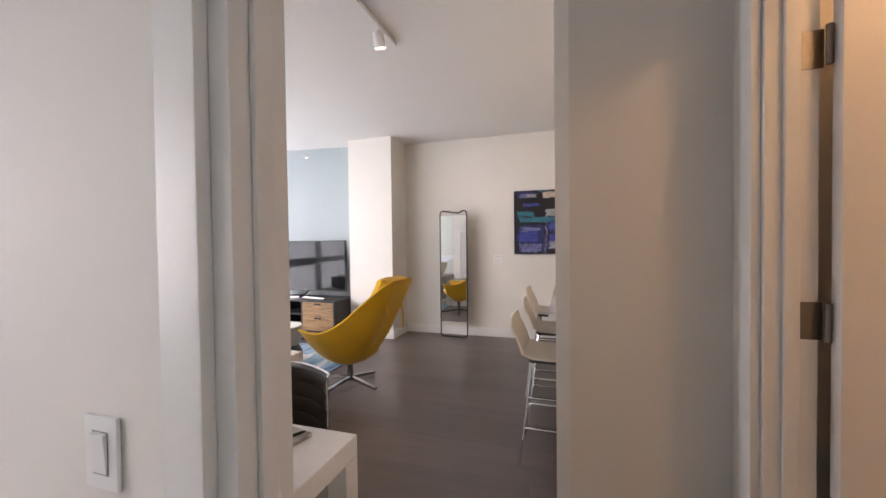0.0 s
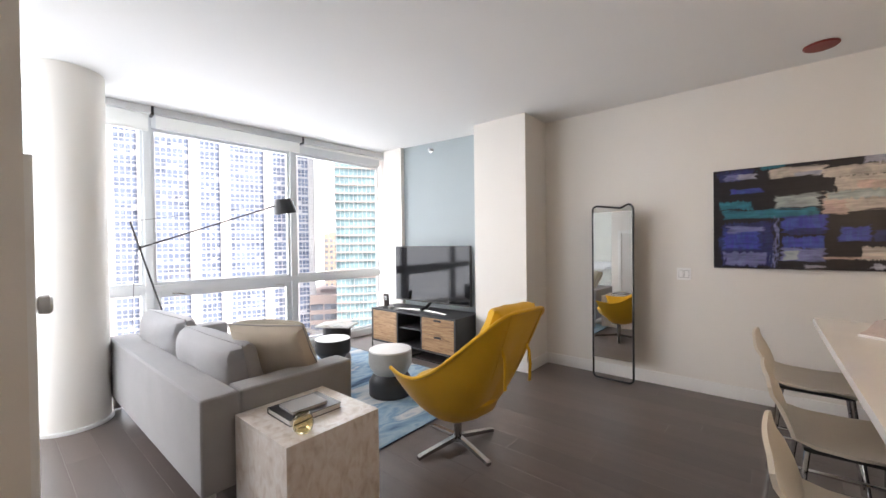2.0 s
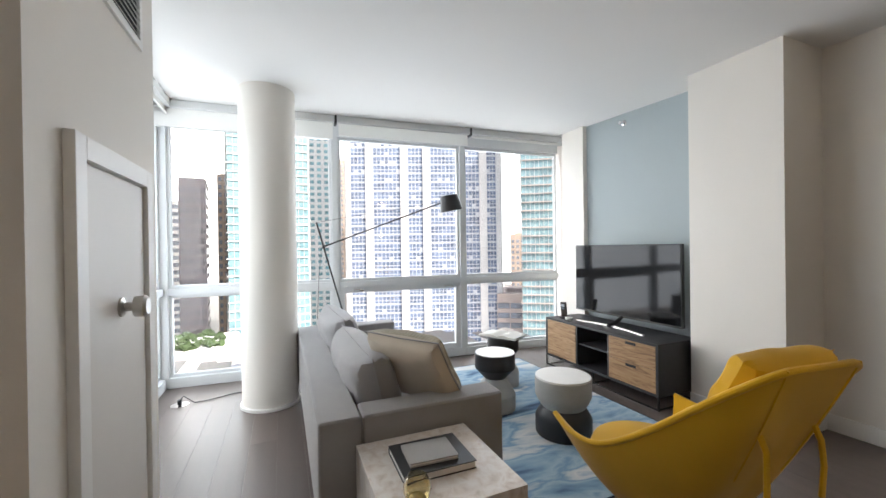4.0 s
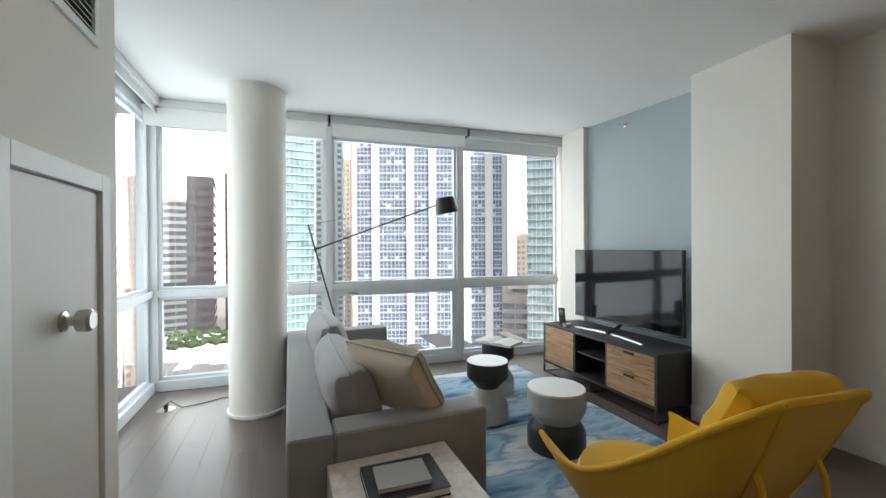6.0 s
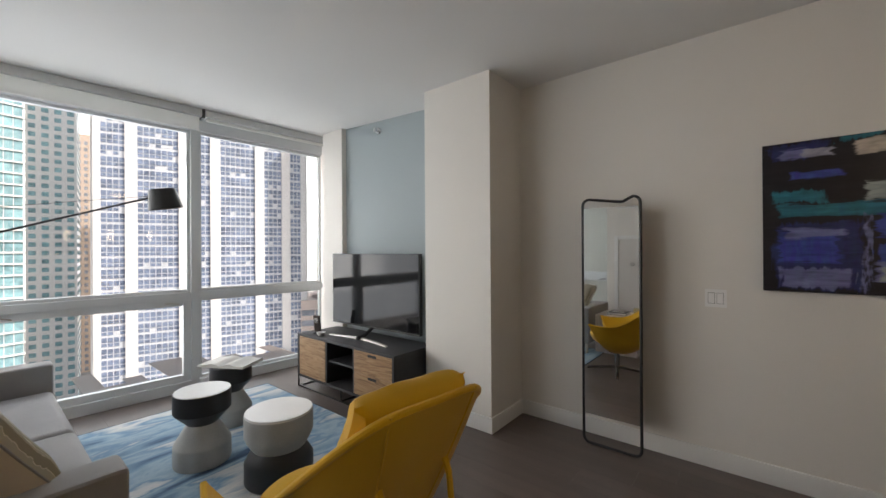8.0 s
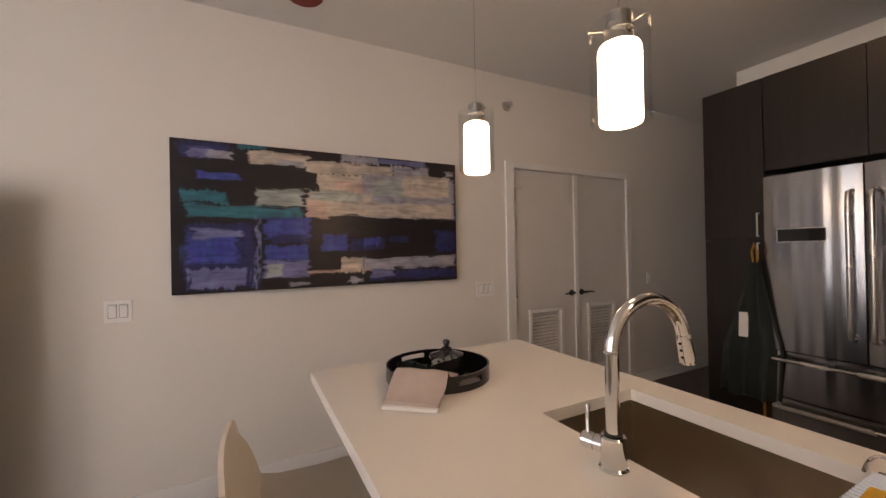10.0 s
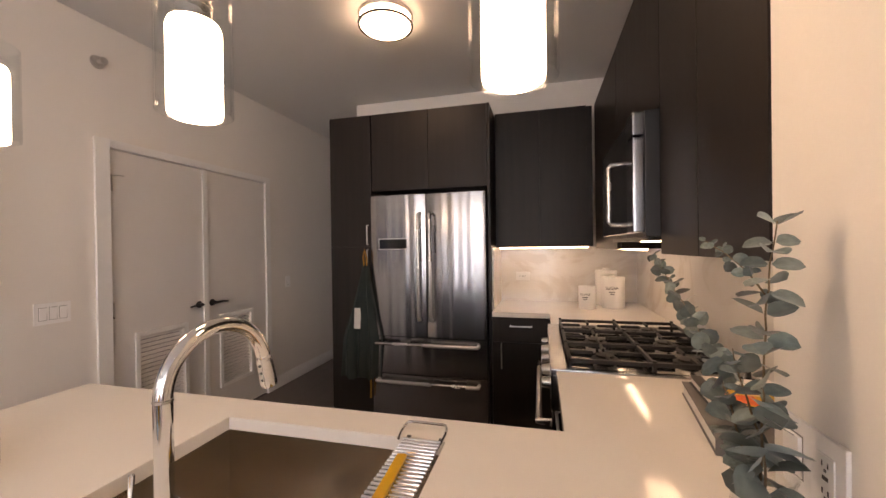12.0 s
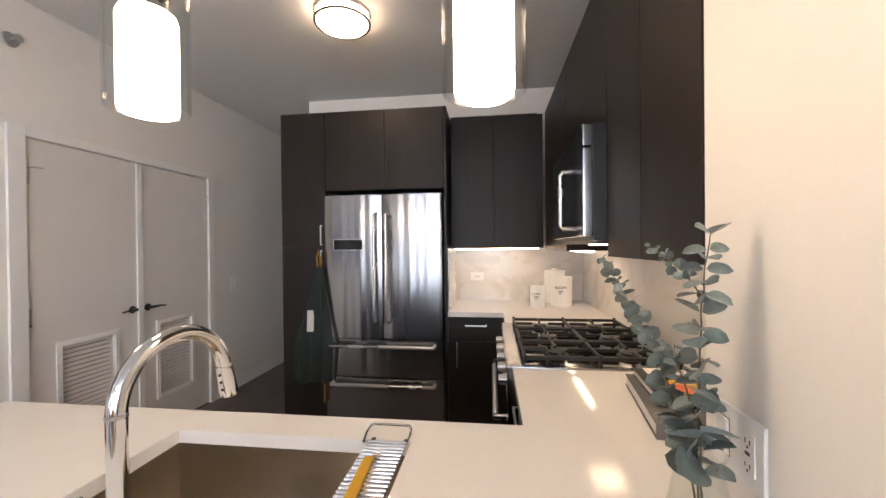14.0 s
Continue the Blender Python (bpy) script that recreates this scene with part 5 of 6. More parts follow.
front(ob, "door", -2.655, -2.245, 0.092, 0.696, 4.97, "x", (False, -2.31, 0.60, 0.18))
ob = thing("base_cabinet", "dark wood corner base cabinet beyond the range", "cabinet", group="base cabinets")
part("body", box(4.562, 5.595, -3.36, -2.665, 0.0, 0.885), CABINET, ob)
ob = thing("base_cabinet", "dark wood drawer base beside the range", "cabinet", group="base cabinets")
part("body", box(3.16, 3.664, -3.36, -2.69, 0.0, 0.885), CABINET, ob)
for z0, z1 in ((0.1, 0.35), (0.355, 0.61), (0.615, 0.88)):
    front(ob, "drawer", 3.165, 3.66, z0, z1, -2.67, "y", (True, 3.43, z1 - 0.05, 0.16))
ob = thing("peninsula_base", "dark wood base under the peninsula worktop", "cabinet")
bm = box(2.47, 2.49, -3.02, -1.035, 0.0, 0.885)
part("back_panel", bm, CABINET, ob)
part("end_panel", box(2.49, 3.15, -1.055, -1.035, 0, 0.885), CABINET, ob)
part("front_panel", box(3.13, 3.15, -2.66, -1.055, 0.08, 0.885), CABINET, ob)
part("floor_panel", box(2.49, 3.13, -3.02, -1.055, 0.06, 0.08), CABINET, ob)


def build_sink():
    ob = thing("sink", "undermount stainless sink with a wire bottom grid", "sink")
    x0, x1, y0, y1, zb, t = 2.692, 3.06, -2.365, -1.725, 0.665, 0.004
    bm = bx(bmesh.new(), x0 - 0.004, x1 + 0.004, y0 - 0.004, y1 + 0.004, zb - t, zb)
    part("bottom", bm, SINKSTEEL, ob)
    for q in ((x0 - 0.008, x0 - 0.003, y0 - 0.008, y1 + 0.008), (x1 + 0.003, x1 + 0.008, y0 - 0.008, y1 + 0.008), (x0 - 0.003, x1 + 0.003, y0 - 0.008, y0 - 0.003), (x0 - 0.003, x1 + 0.003, y1 + 0.003, y1 + 0.008)):
        part("wall", box(*q, zb, 0.8845), SINKSTEEL, ob)
    part("drain", lathe([(0, 0), (0.05, 0), (0.05, 0.003), (0.04, 0.001), (0, 0.001)], 24, (2.88, -2.0, zb)), DARKMETAL, ob)
    grid = thing("sink_grid", "chrome wire grid on the sink floor", "sink grid")
    ring = [(x0 + 0.03, y0 + 0.03, zb + 0.02), (x1 - 0.03, y0 + 0.03, zb + 0.02), (x1 - 0.03, y1 - 0.03, zb + 0.02), (x0 + 0.03, y1 - 0.03, zb + 0.02)]
    part("rim", tube(ring, 0.004, 8, True), CHROME, grid)
    for k in range(1, 14):
        x = x0 + 0.03 + k * (x1 - x0 - 0.06) / 14
        part("wire", tube([(x, y0 + 0.03, zb + 0.02), (x, y1 - 0.03, zb + 0.02)], 0.0022, 6), CHROME, grid)
    for x, y, _ in ring:
        part("foot", lathe([(0, 0), (0.008, 0), (0.008, 0.02), (0, 0.02)], 10, (x, y, zb)), CHROME, grid)
    rack = thing("dish_rack", "roll-up stainless drying rack over the sink end", "dish rack")
    for k in range(25):
        x = 2.700 + k * 0.0142
        part("bar", tube([(x, -2.358, 0.9265), (x, -2.262, 0.9265)], 0.0042, 8), CHROME, rack)
    for y in (-2.352, -2.268):
        part("cord", box(2.692, 3.07, y - 0.005, y + 0.005, 0.9202, 0.9225), DARKMETAL, rack)
    part("loop", tube(smooth_line([(3.04, -2.358, 0.9265), (3.09, -2.358, 0.927), (3.112, -2.352, 0.934), (3.113, -2.33, 0.936), (3.113, -2.27, 0.936), (3.112, -2.25, 0.934), (3.09, -2.243, 0.927), (3.04, -2.25, 0.9265)], 4), 0.0036, 8), CHROME, rack)
    spat = thing("spatula", "yellow silicone spatula lying on the dish rack", "spatula", (2.86, -2.297, 0.931), 3)
    YEL = mat("yellow_silicone", (0.65, 0.36, 0.01), 0.4, var=0.03)
    part("blade", box(-0.14, 0.095, -0.0115, 0.0115, 0.0, 0.009, bevel=0.004), YEL, spat)


build_sink()


def build_faucet():
    ob = thing("faucet", "tall chrome gooseneck faucet with side lever", "faucet", (2.637, -2.002, 0.92))
    part("base", lathe([(0, 0), (0.030, 0), (0.030, 0.004), (0.0255, 0.008), (0.0255, 0.064), (0.022, 0.068), (0.0, 0.068)], 32), CHROME, ob)
    part("collar", lathe([(0.0155, 0.068), (0.0185, 0.069), (0.0185, 0.072), (0.0155, 0.073)], 32), DARKMETAL, ob, "dark joint ring")
    d = Vector((0.993, -0.12, 0)).normalized()
    R = 0.103
    pts = [Vector((0, 0, 0.066)), Vector((0, 0, 0.12)), Vector((0, 0, 0.18)), Vector((0, 0, 0.236))] + arc(d * R + Vector((0, 0, 0.236)), R, 180, 9, 26, d, (0, 0, 1))
    part("spout", tube(pts, 0.0142, 20), CHROME, ob)
    part("spout_ring", lathe([(0.0142, 0.234), (0.0152, 0.235), (0.0152, 0.239), (0.0142, 0.240)], 28), NICKEL, ob)
    end, way = pts[-1], (pts[-1] - pts[-2]).normalized()
    head = part("spray_head", tube([end - way * 0.004, end, end + way * 0.012, end + way * 0.055, end + way * 0.064, end + way * 0.066], [0.0145, 0.0155, 0.016, 0.0172, 0.0165, 0.0145], 20), CHROME, ob, "pull-down spray head")
    back = way.cross(Vector((0, 1, 0))).normalized()
    side = back if back.dot(d) < 0 else -back
    for k in range(3):
        c = end + way * (0.014 + 0.016 * k) + side * 0.0165
        part("button", tube([c - side * 0.002, c + side * 0.001], [0.0035, 0.003], 10), BLACKPAINT, head, "small black spray button")
    v = part("valve", tube([(-0.002, 0.012, 0.04), (-0.0095, 0.036, 0.04), (-0.0098, 0.0372, 0.04), (-0.0102, 0.0384, 0.04), (-0.0165, 0.061, 0.04), (-0.0172, 0.064, 0.04)], [0.0175, 0.0175, 0.0160, 0.0175, 0.0175, 0.0150], 22), CHROME, ob)
    part("lever", tube([(-0.014, 0.053, 0.054), (-0.012, 0.055, 0.085), (-0.008, 0.058, 0.112), (-0.0075, 0.0585, 0.114)], [0.0042, 0.0042, 0.005, 0.003], 12), CHROME, v)


build_faucet()


def build_range():
    ob = thing("gas_range", "stainless gas range with black grates and front knobs", "range")
    x0, x1, y0, y1 = 3.672, 4.558, -3.33, -2.64
    part("body", box(x0, x1, y0, y1 - 0.03, 0.03, 0.905), DARKMETAL, ob)
    part("rim", box(x0, x1, y0, y1 + 0.01, 0.905, 0.926, bevel=0.004), STEEL, ob)
    part("cooktop", box(x0 + 0.02, x1 - 0.02, y0 + 0.02, y1 - 0.05, 0.9262, 0.9285), BLACKGLOSS, ob, "black enamel cooktop")
    part("control_panel", box(x0, x1, y1 - 0.03, y1 + 0.012, 0.77, 0.904, bevel=0.004), STEEL, ob)
    door = part("oven_door", box(x0 + 0.003, x1 - 0.003, y1 - 0.03, y1 + 0.01, 0.2, 0.76, bevel=0.004), BLACKGLOSS, ob, "black glass oven door")
    part("handle", tube([(x0 + 0.05, y1 + 0.01, 0.70), (x0 + 0.05, y1 + 0.06, 0.70), (x1 - 0.05, y1 + 0.06, 0.70), (x1 - 0.05, y1 + 0.01, 0.70)], 0.013, 12), NICKEL, door)
    part("drawer", box(x0 + 0.003, x1 - 0.003, y1 - 0.03, y1 + 0.01, 0.05, 0.19, bevel=0.004), STEEL, ob)
    for k in range(5):
        x = x0 + 0.10 + k * (x1 - x0 - 0.2) / 4
        part("knob", moved(lathe([(0, 0), (0.026, 0), (0.024, 0.012), (0.021, 0.034), (0, 0.036)], 24), pose(x, y1 + 0.012, 0.84, -90)), NICKEL, ob, "steel control knob")
    IRON = mat("cast_iron", (0.014, 0.014, 0.015), 0.55, var=0.2, bump=0.3, fine=120)
    w = (x1 - x0 - 0.05) / 3
    for k in range(3):
        a, b = x0 + 0.025 + k * w + 0.004, x0 + 0.025 + (k + 1) * w - 0.004
        lo, hi, zt = y0 + 0.03, y1 - 0.055, 0.962
        bm = bmesh.new()
        for q in ((a, a + 0.012, lo, hi), (b - 0.012, b, lo, hi), (a, b, lo, lo + 0.012), (a, b, hi - 0.012, hi), (a, b, (lo + hi) / 2 - 0.006, (lo + hi) / 2 + 0.006)):
            bx(bm, *q, zt - 0.016, zt, bevel=0.002, seg=1)
        for y in (lo + (hi - lo) * 0.25, lo + (hi - lo) * 0.75):
            bx(bm, a, a + (b - a) * 0.36, y - 0.005, y + 0.005, zt - 0.014, zt, bevel=0.002, seg=1)
            bx(bm, b - (b - a) * 0.36, b, y - 0.005, y + 0.005, zt - 0.014, zt, bevel=0.002, seg=1)
            bx(bm, (a + b) / 2 - 0.005, (a + b) / 2 + 0.005, y + 0.045, y + 0.14, zt - 0.014, zt, bevel=0.002, seg=1)
            bx(bm, (a + b) / 2 - 0.005, (a + b) / 2 + 0.005, y - 0.14, y - 0.045, zt - 0.014, zt, bevel=0.002, seg=1)
        for x in (a + 0.006, b - 0.006):
            for y in (lo + 0.006, (lo + hi) / 2, hi - 0.006):
                bx(bm, x - 0.006, x + 0.006, y - 0.006, y + 0.006, 0.9285, zt - 0.01)
                bx(bm, x - 0.007, x + 0.007, y - 0.007, y + 0.007, zt - 0.001, zt + 0.008, bevel=0.002, seg=1)
        part("grate", bm, IRON, ob, "cast iron grate")
        for y in (lo + (hi - lo) * 0.25, lo + (hi - lo) * 0.75):
            part("burner", lathe([(0, 0), (0.05, 0), (0.05, 0.008), (0.036, 0.012), (0.036, 0.02), (0, 0.022)], 24, ((a + b) / 2, y, 0.9285)), IRON, ob)


build_range()


def text_on(parent, body, size, m, material):
    cu = bpy.data.curves.new("lettering", "FONT")
    cu.body, cu.size, cu.extrude, cu.align_x = body, size, 0.0006, "CENTER"
    tmp = bpy.data.objects.new("lettering", cu)
    me = bpy.data.meshes.new_from_object(tmp)
    bpy.data.objects.remove(tmp)
    me.materials.append(material)
    ob = new("lettering", me)
    ob.parent, ob.matrix_basis = parent, m
    return ob


def canister(at, r, h, word, lid):
    ob = thing("canister", "white ceramic canister with black lettering on the worktop", "canister", at, 0, "canisters")
    part("jar", lathe([(0, 0), (r * 0.95, 0), (r, 0.008), (r, h - 0.03), (r * 0.97, h - 0.024), (0, h - 0.024)], 40), PLASTIC, ob)
    if lid:
        part("lid", lathe([(r * 1.02, h - 0.026), (r * 1.03, h - 0.008), (r * 0.98, h), (r * 0.3, h + 0.002), (r * 0.3, h + 0.012), (r * 0.2, h + 0.018), (0, h + 0.018)], 40), PLASTIC, ob)
    else:
        part("rim", lathe([(r * 0.97, h - 0.024), (r * 1.01, h - 0.012), (r, h), (r * 0.93, h), (r * 0.9, h - 0.02)], 40), PLASTIC, ob)
    if word:
        text_on(ob, word, r * 0.34, pose(-r - 0.0012, 0.02, h * 0.62, 90, 0, -90), BLACKPAINT)
        for k in range(2):
            part("print_bar", box(-r - 0.0008, -r + 0.002, 0.0 + 0.006 * k, 0.04 - 0.006 * k, h * 0.52 - 0.016 * k, h * 0.52 - 0.016 * k + 0.005), BLACKPAINT, ob)


canister((5.30, -3.125, 0.92), 0.083, 0.235, "SUGAR", True)
canister((5.47, -3.10, 0.92), 0.083, 0.275, "", True)
canister((5.22, -2.93, 0.92), 0.062, 0.17, "COFFEE", False)


def outlet(at, rz, roll, label):
    ob = thing("power_outlet", label, "outlet")
    ob.matrix_basis = pose(*at, 0, 0, rz) @ pose(0, 0, 0, 0, roll, 0)
    part("plate", box(-0.036, 0.036, -0.007, 0, -0.059, 0.059, bevel=0.002), PLASTIC, ob)
    part("insert", box(-0.017, 0.017, -0.0095, -0.006, -0.034, 0.034, bevel=0.001), PLASTIC, ob)
    for z in (-0.02, 0.02):
        for x in (-0.006, 0.006):
            part("slot", box(x - 0.001, x + 0.001, -0.0101, -0.009, z - 0.004, z + 0.004), BLACKPAINT, ob)
        part("slot", box(-0.002, 0.002, -0.0101, -0.009, z - 0.011, z - 0.007), BLACKPAINT, ob)
    part("usb_port", box(-0.006, 0.006, -0.0101, -0.009, -0.003, 0.003), BLACKPAINT, ob)


outlet((2.825, -3.003, 1.055), 180, 0, "white wall outlet above the worktop")
ob = switch_plate(1, 0, 0, 0.072, 0.118)
ob.matrix_basis = pose(2.895, -3.003, 1.055, 0, 0, 180)
outlet((5.588, -2.44, 1.135), -90, 90, "white outlet set sideways in the marble backsplash")

# cookbooks
GREYBOOK = mat("slate_cover", (0.13, 0.125, 0.12), 0.5, var=0.08)
book("cookbook", "large slate grey cookbook on the worktop", (3.315, -3.10, 0.92), -8, 0.39, 0.20, 0.04, GREYBOOK)
cb = book("cookbook", "black cookbook with orange and yellow fruit cover", (3.37, -3.125, 0.96), -5, 0.27, 0.18, 0.026, BLACKPAINT)
for k, (c, q) in enumerate((((0.75, 0.38, 0.01), (-0.13, 0.02, -0.07, 0.03)), ((0.7, 0.12, 0.03), (-0.09, -0.02, -0.02, 0.05)), ((0.75, 0.5, 0.2), (-0.02, 0.05, -0.06, 0.0)))):
    part("cover_print", box(*q, 0.0262 + k * 0.0004, 0.0268 + k * 0.0004), mat("cover_ink", c, 0.4, var=0.2, scale=30), cb, "bright cover print")
part("title_bar", box(0.07, 0.13, -0.07, 0.06, 0.0262, 0.0268), PAPER, cb)


# tray with its things
TR = (2.585, -1.30)
ob = thing("tray", "round black lacquer tray on the peninsula", "tray", (*TR, 0.92), 20)
R = 0.185
seg = 64
part("floor", lathe([(0, 0), (R - 0.004, 0), (R - 0.004, 0.006), (0, 0.006)], seg), BLACKGLOSS, ob)
bm = bmesh.new()
for k in range(seg):
    a0, a1 = 2 * math.pi * k / seg, 2 * math.pi * (k + 1) / seg
    cut = min(abs(((k + 0.5) / seg * 360 - c + 180) % 360 - 180) for c in (80, 260)) < 17
    for z0, z1 in (((0.0, 0.022), (0.040, 0.052)) if cut else ((0.0, 0.052),)):
        prism([(R * math.cos(a0), R * math.sin(a0)), (R * math.cos(a1), R * math.sin(a1)), ((R - 0.007) * math.cos(a1), (R - 0.007) * math.sin(a1)), ((R - 0.007) * math.cos(a0), (R - 0.007) * math.sin(a0))], z0, z1, 0, bm)
part("rim", bm, BLACKGLOSS, ob, "tall rim with two grip slots")
ob = thing("lidded_jar", "low dark glass jar with a knobbed lid in the tray", "jar", (TR[0] + 0.075, TR[1] + 0.075, 0.926))
SMOKE = mat("smoked_glass", (0.02, 0.018, 0.02), 0.08, var=0.05, rvar=0.02)
part("bowl", lathe([(0, 0), (0.06, 0), (0.064, 0.01), (0.064, 0.035), (0, 0.035)], 36), SMOKE, ob)
part("lid", lathe([(0, 0.036), (0.068, 0.036), (0.066, 0.046), (0.03, 0.056), (0.02, 0.062), (0.02, 0.07), (0.008, 0.078), (0.014, 0.09), (0.012, 0.10), (0, 0.104)], 36), SMOKE, ob, "domed lid with a round knob")


def tea_towel(at, rz):
    ob = thing("tea_towel", "folded taupe tea towel with white hem over the tray rim", "tea towel", at, rz)
    TAUPE = mat("taupe_linen", (0.43, 0.35, 0.31), 0.9, var=0.08, scale=12, bump=0.5, fine=380)
    WHITEC = mat("white_cotton", (0.74, 0.72, 0.70), 0.9, var=0.04, bump=0.4, fine=380)
    path = [(-0.17, 0.012), (-0.12, 0.014), (-0.06, 0.022), (-0.03, 0.050), (-0.015, 0.066), (0.0, 0.070), (0.02, 0.063), (0.05, 0.041), (0.085, 0.022), (0.125, 0.012)]
    for name, m, w, off, cut in (("layer", TAUPE, 0.085, 0.006, None), ("hem", WHITEC, 0.083, 0.0, 6)):
        rows = []
        for u, z in (path if cut is None else path[3:]):
            v = w * (1 + 0.05 * math.sin(u * 40))
            rows.append([(-v, u + off * 2 + 0.006, z + off), (-v / 2, u + off * 2, z + off + 0.005), (0, u + off * 2 - 0.003, z + off + 0.001), (v / 2, u + off * 2, z + off + 0.006), (v, u + off * 2 - 0.006, z + off + 0.002),
                         (w, u + off * 2, z + off - 0.006), (-w, u + off * 2, z + off - 0.006)])
        part(name, loft(rows), m, ob)
    part("hem_edge", box(-0.084, 0.084, 0.128, 0.15, 0.0015, 0.012, bevel=0.004), WHITEC, ob, "white folded hem")


tea_towel((TR[0] - 0.115, TR[1] - 0.125, 0.92), 140)
LEAF = mat("eucalyptus_leaf", (0.135, 0.17, 0.155), 0.5, var=0.22, scale=2.5, bump=0.1, each=0.55, sheen=0.2)
STEMM = mat("eucalyptus_stem", (0.16, 0.12, 0.07), 0.7, var=0.15)


def leaf_mesh(fold, curl, point):
    """A round leaf, one unit long from its foot, folded along the rib and curling down."""
    bm = bmesh.new()
    n = 7
    rows = []
    for i in range(n):
        u = i / (n - 1)
        half = 0.48 * math.sqrt(max(0.0, 1 - (2 * u - 1) ** 2)) * (1 - point * (u - 0.5)) if 0 < i < n - 1 else 0
        drop = -curl * u * u
        rows.append([bm.verts.new((u, v * half, drop + fold * abs(v) * half * 2)) for v in ((-1, -0.5, 0, 0.5, 1) if half else (0,))])
    for p, q in zip(rows, rows[1:]):
        if len(p) == 1:
            [bm.faces.new((p[0], q[k + 1], q[k])) for k in range(4)]
        elif len(q) == 1:
            [bm.faces.new((p[k], p[k + 1], q[0])) for k in range(4)]
        else:
            [bm.faces.new((p[k], p[k + 1], q[k + 1], q[k])) for k in range(4)]
    bmesh.ops.recalc_face_normals(bm, faces=bm.faces[:])
    return mesh_of("leaf", bm, LEAF)


LEAFMS = [leaf_mesh(0.12, 0.10, 0.3), leaf_mesh(0.05, 0.22, 0.1), leaf_mesh(0.2, -0.08, 0.5)]
LEAFM = LEAFMS[0]


def eucalyptus():
    base = Vector((2.80, -2.905, 0.92))
    vase = thing("vase", "clear glass vase on the worktop", "vase", tuple(base))
    part("body", lathe([(0, 0.0), (0.05, 0), (0.052, 0.008), (0.046, 0.06), (0.036, 0.115), (0.034, 0.13), (0.040, 0.148), (0.0375, 0.148), (0.0315, 0.13), (0.0335, 0.115), (0.043, 0.06), (0.048, 0.012), (0, 0.010)], 40), CLEAR, vase)
    ob = thing("eucalyptus", "silver-dollar eucalyptus stems in a glass vase", "plant", tuple(base))
    # four control points, number of leaf pairs, leaf length at foot and tip, where the leaves begin
    stems = [((0, 0, 0.012), (0.015, 0.0, 0.2), (0.02, -0.01, 0.35), (0.005, -0.022, 0.51), 20, 0.048, 0.034, 0.22), ((0.0, 0, 0.012), (0.05, 0.0, 0.24), (0.20, 0.0, 0.30), (0.52, 0.008, 0.452), 38, 0.040, 0.024, 0.20),
             ((0.012, -0.012, 0.40), (0.05, 0.0, 0.445), (0.10, 0.006, 0.465), (0.17, 0.012, 0.485), 9, 0.020, 0.014, 0.15), ((0, 0, 0.012), (-0.015, 0.0, 0.10), (-0.01, 0.005, 0.16), (0.015, -0.005, 0.25), 8, 0.056, 0.050, 0.40),
             ((0.012, 0, 0.2), (0.035, 0.01, 0.25), (0.05, 0.01, 0.28), (0.06, 0.01, 0.31), 5, 0.030, 0.022, 0.3)]
    rng = random.Random(4)
    for a, b, c, d, n, big, small, begin in stems:
        pts = []
        for i in range(25):
            t = i / 24
            q = (1 - t) ** 3 * Vector(a) + 3 * t * (1 - t) ** 2 * Vector(b) + 3 * t * t * (1 - t) * Vector(c) + t ** 3 * Vector(d)
            pts.append(q + 0.004 * Vector((noise.noise(q * 22), noise.noise(q * 22 + Vector((5, 0, 0))), 0)) * min(1, t * 3))
        part("stem", tube(pts, [(0.0024 - 0.0014 * i / 24) * (big / 0.05) ** 0.5 for i in range(25)], 6), STEMM, ob)
        for k in range(n):
            t = begin + (1 - begin) * (k + 0.5 + rng.uniform(-0.25, 0.25)) / n
            i = min(23, int(t * 24))
            p = pts[i] + (pts[i + 1] - pts[i]) * (t * 24 - i)
            way = (pts[i + 1] - pts[i]).normalized()
            side = way.orthogonal().normalized()
            turn0 = (k % 2) * math.pi / 2 + rng.uniform(-0.5, 0.5)
            for s in range(2):
                size = (big + (small - big) * t) * rng.uniform(0.72, 1.18)
                ang = turn0 + math.pi * s + rng.uniform(-0.35, 0.35)
                out = (Matrix.Rotation(ang, 3, way) @ side).normalized()
                x = (out + way * rng.uniform(-0.25, 0.75) + Vector((0, 0, rng.uniform(-0.35, 0.1)))).normalized()
                z = (way - x * way.dot(x)).normalized()
                m = Matrix((x, z.cross(x), z)).transposed().to_4x4()
                lf = new("leaf", LEAFMS[rng.randrange(3)])
                lf.parent = ob
                lf.matrix_basis = Matrix.Translation(p + out * 0.002) @ m @ Matrix.Rotation(rng.uniform(-1.0, 1.0), 4, "X") @ Matrix.Diagonal((size, size * rng.uniform(0.85, 1.05), size, 1))
    sprig = thing("eucalyptus_sprig", "small eucalyptus sprig lying on the towel in the tray", "plant", (TR[0] + 0.0, TR[1] - 0.055, 0.985), 15)
    part("stem", tube([(-0.06, 0, 0), (0.06, 0.004, 0.004)], 0.0015, 6), STEMM, sprig)
    for k in range(8):
        lf = new("leaf", LEAFM)
        lf.parent = sprig
        lf.matrix_basis = pose(-0.055 + k * 0.015, 0, 0.003, rng.uniform(-30, 30), -20, 90 * (1 if k % 2 else -1) + rng.uniform(-25, 25)) @ Matrix.Diagonal((0.024, 0.024, 0.024, 1))


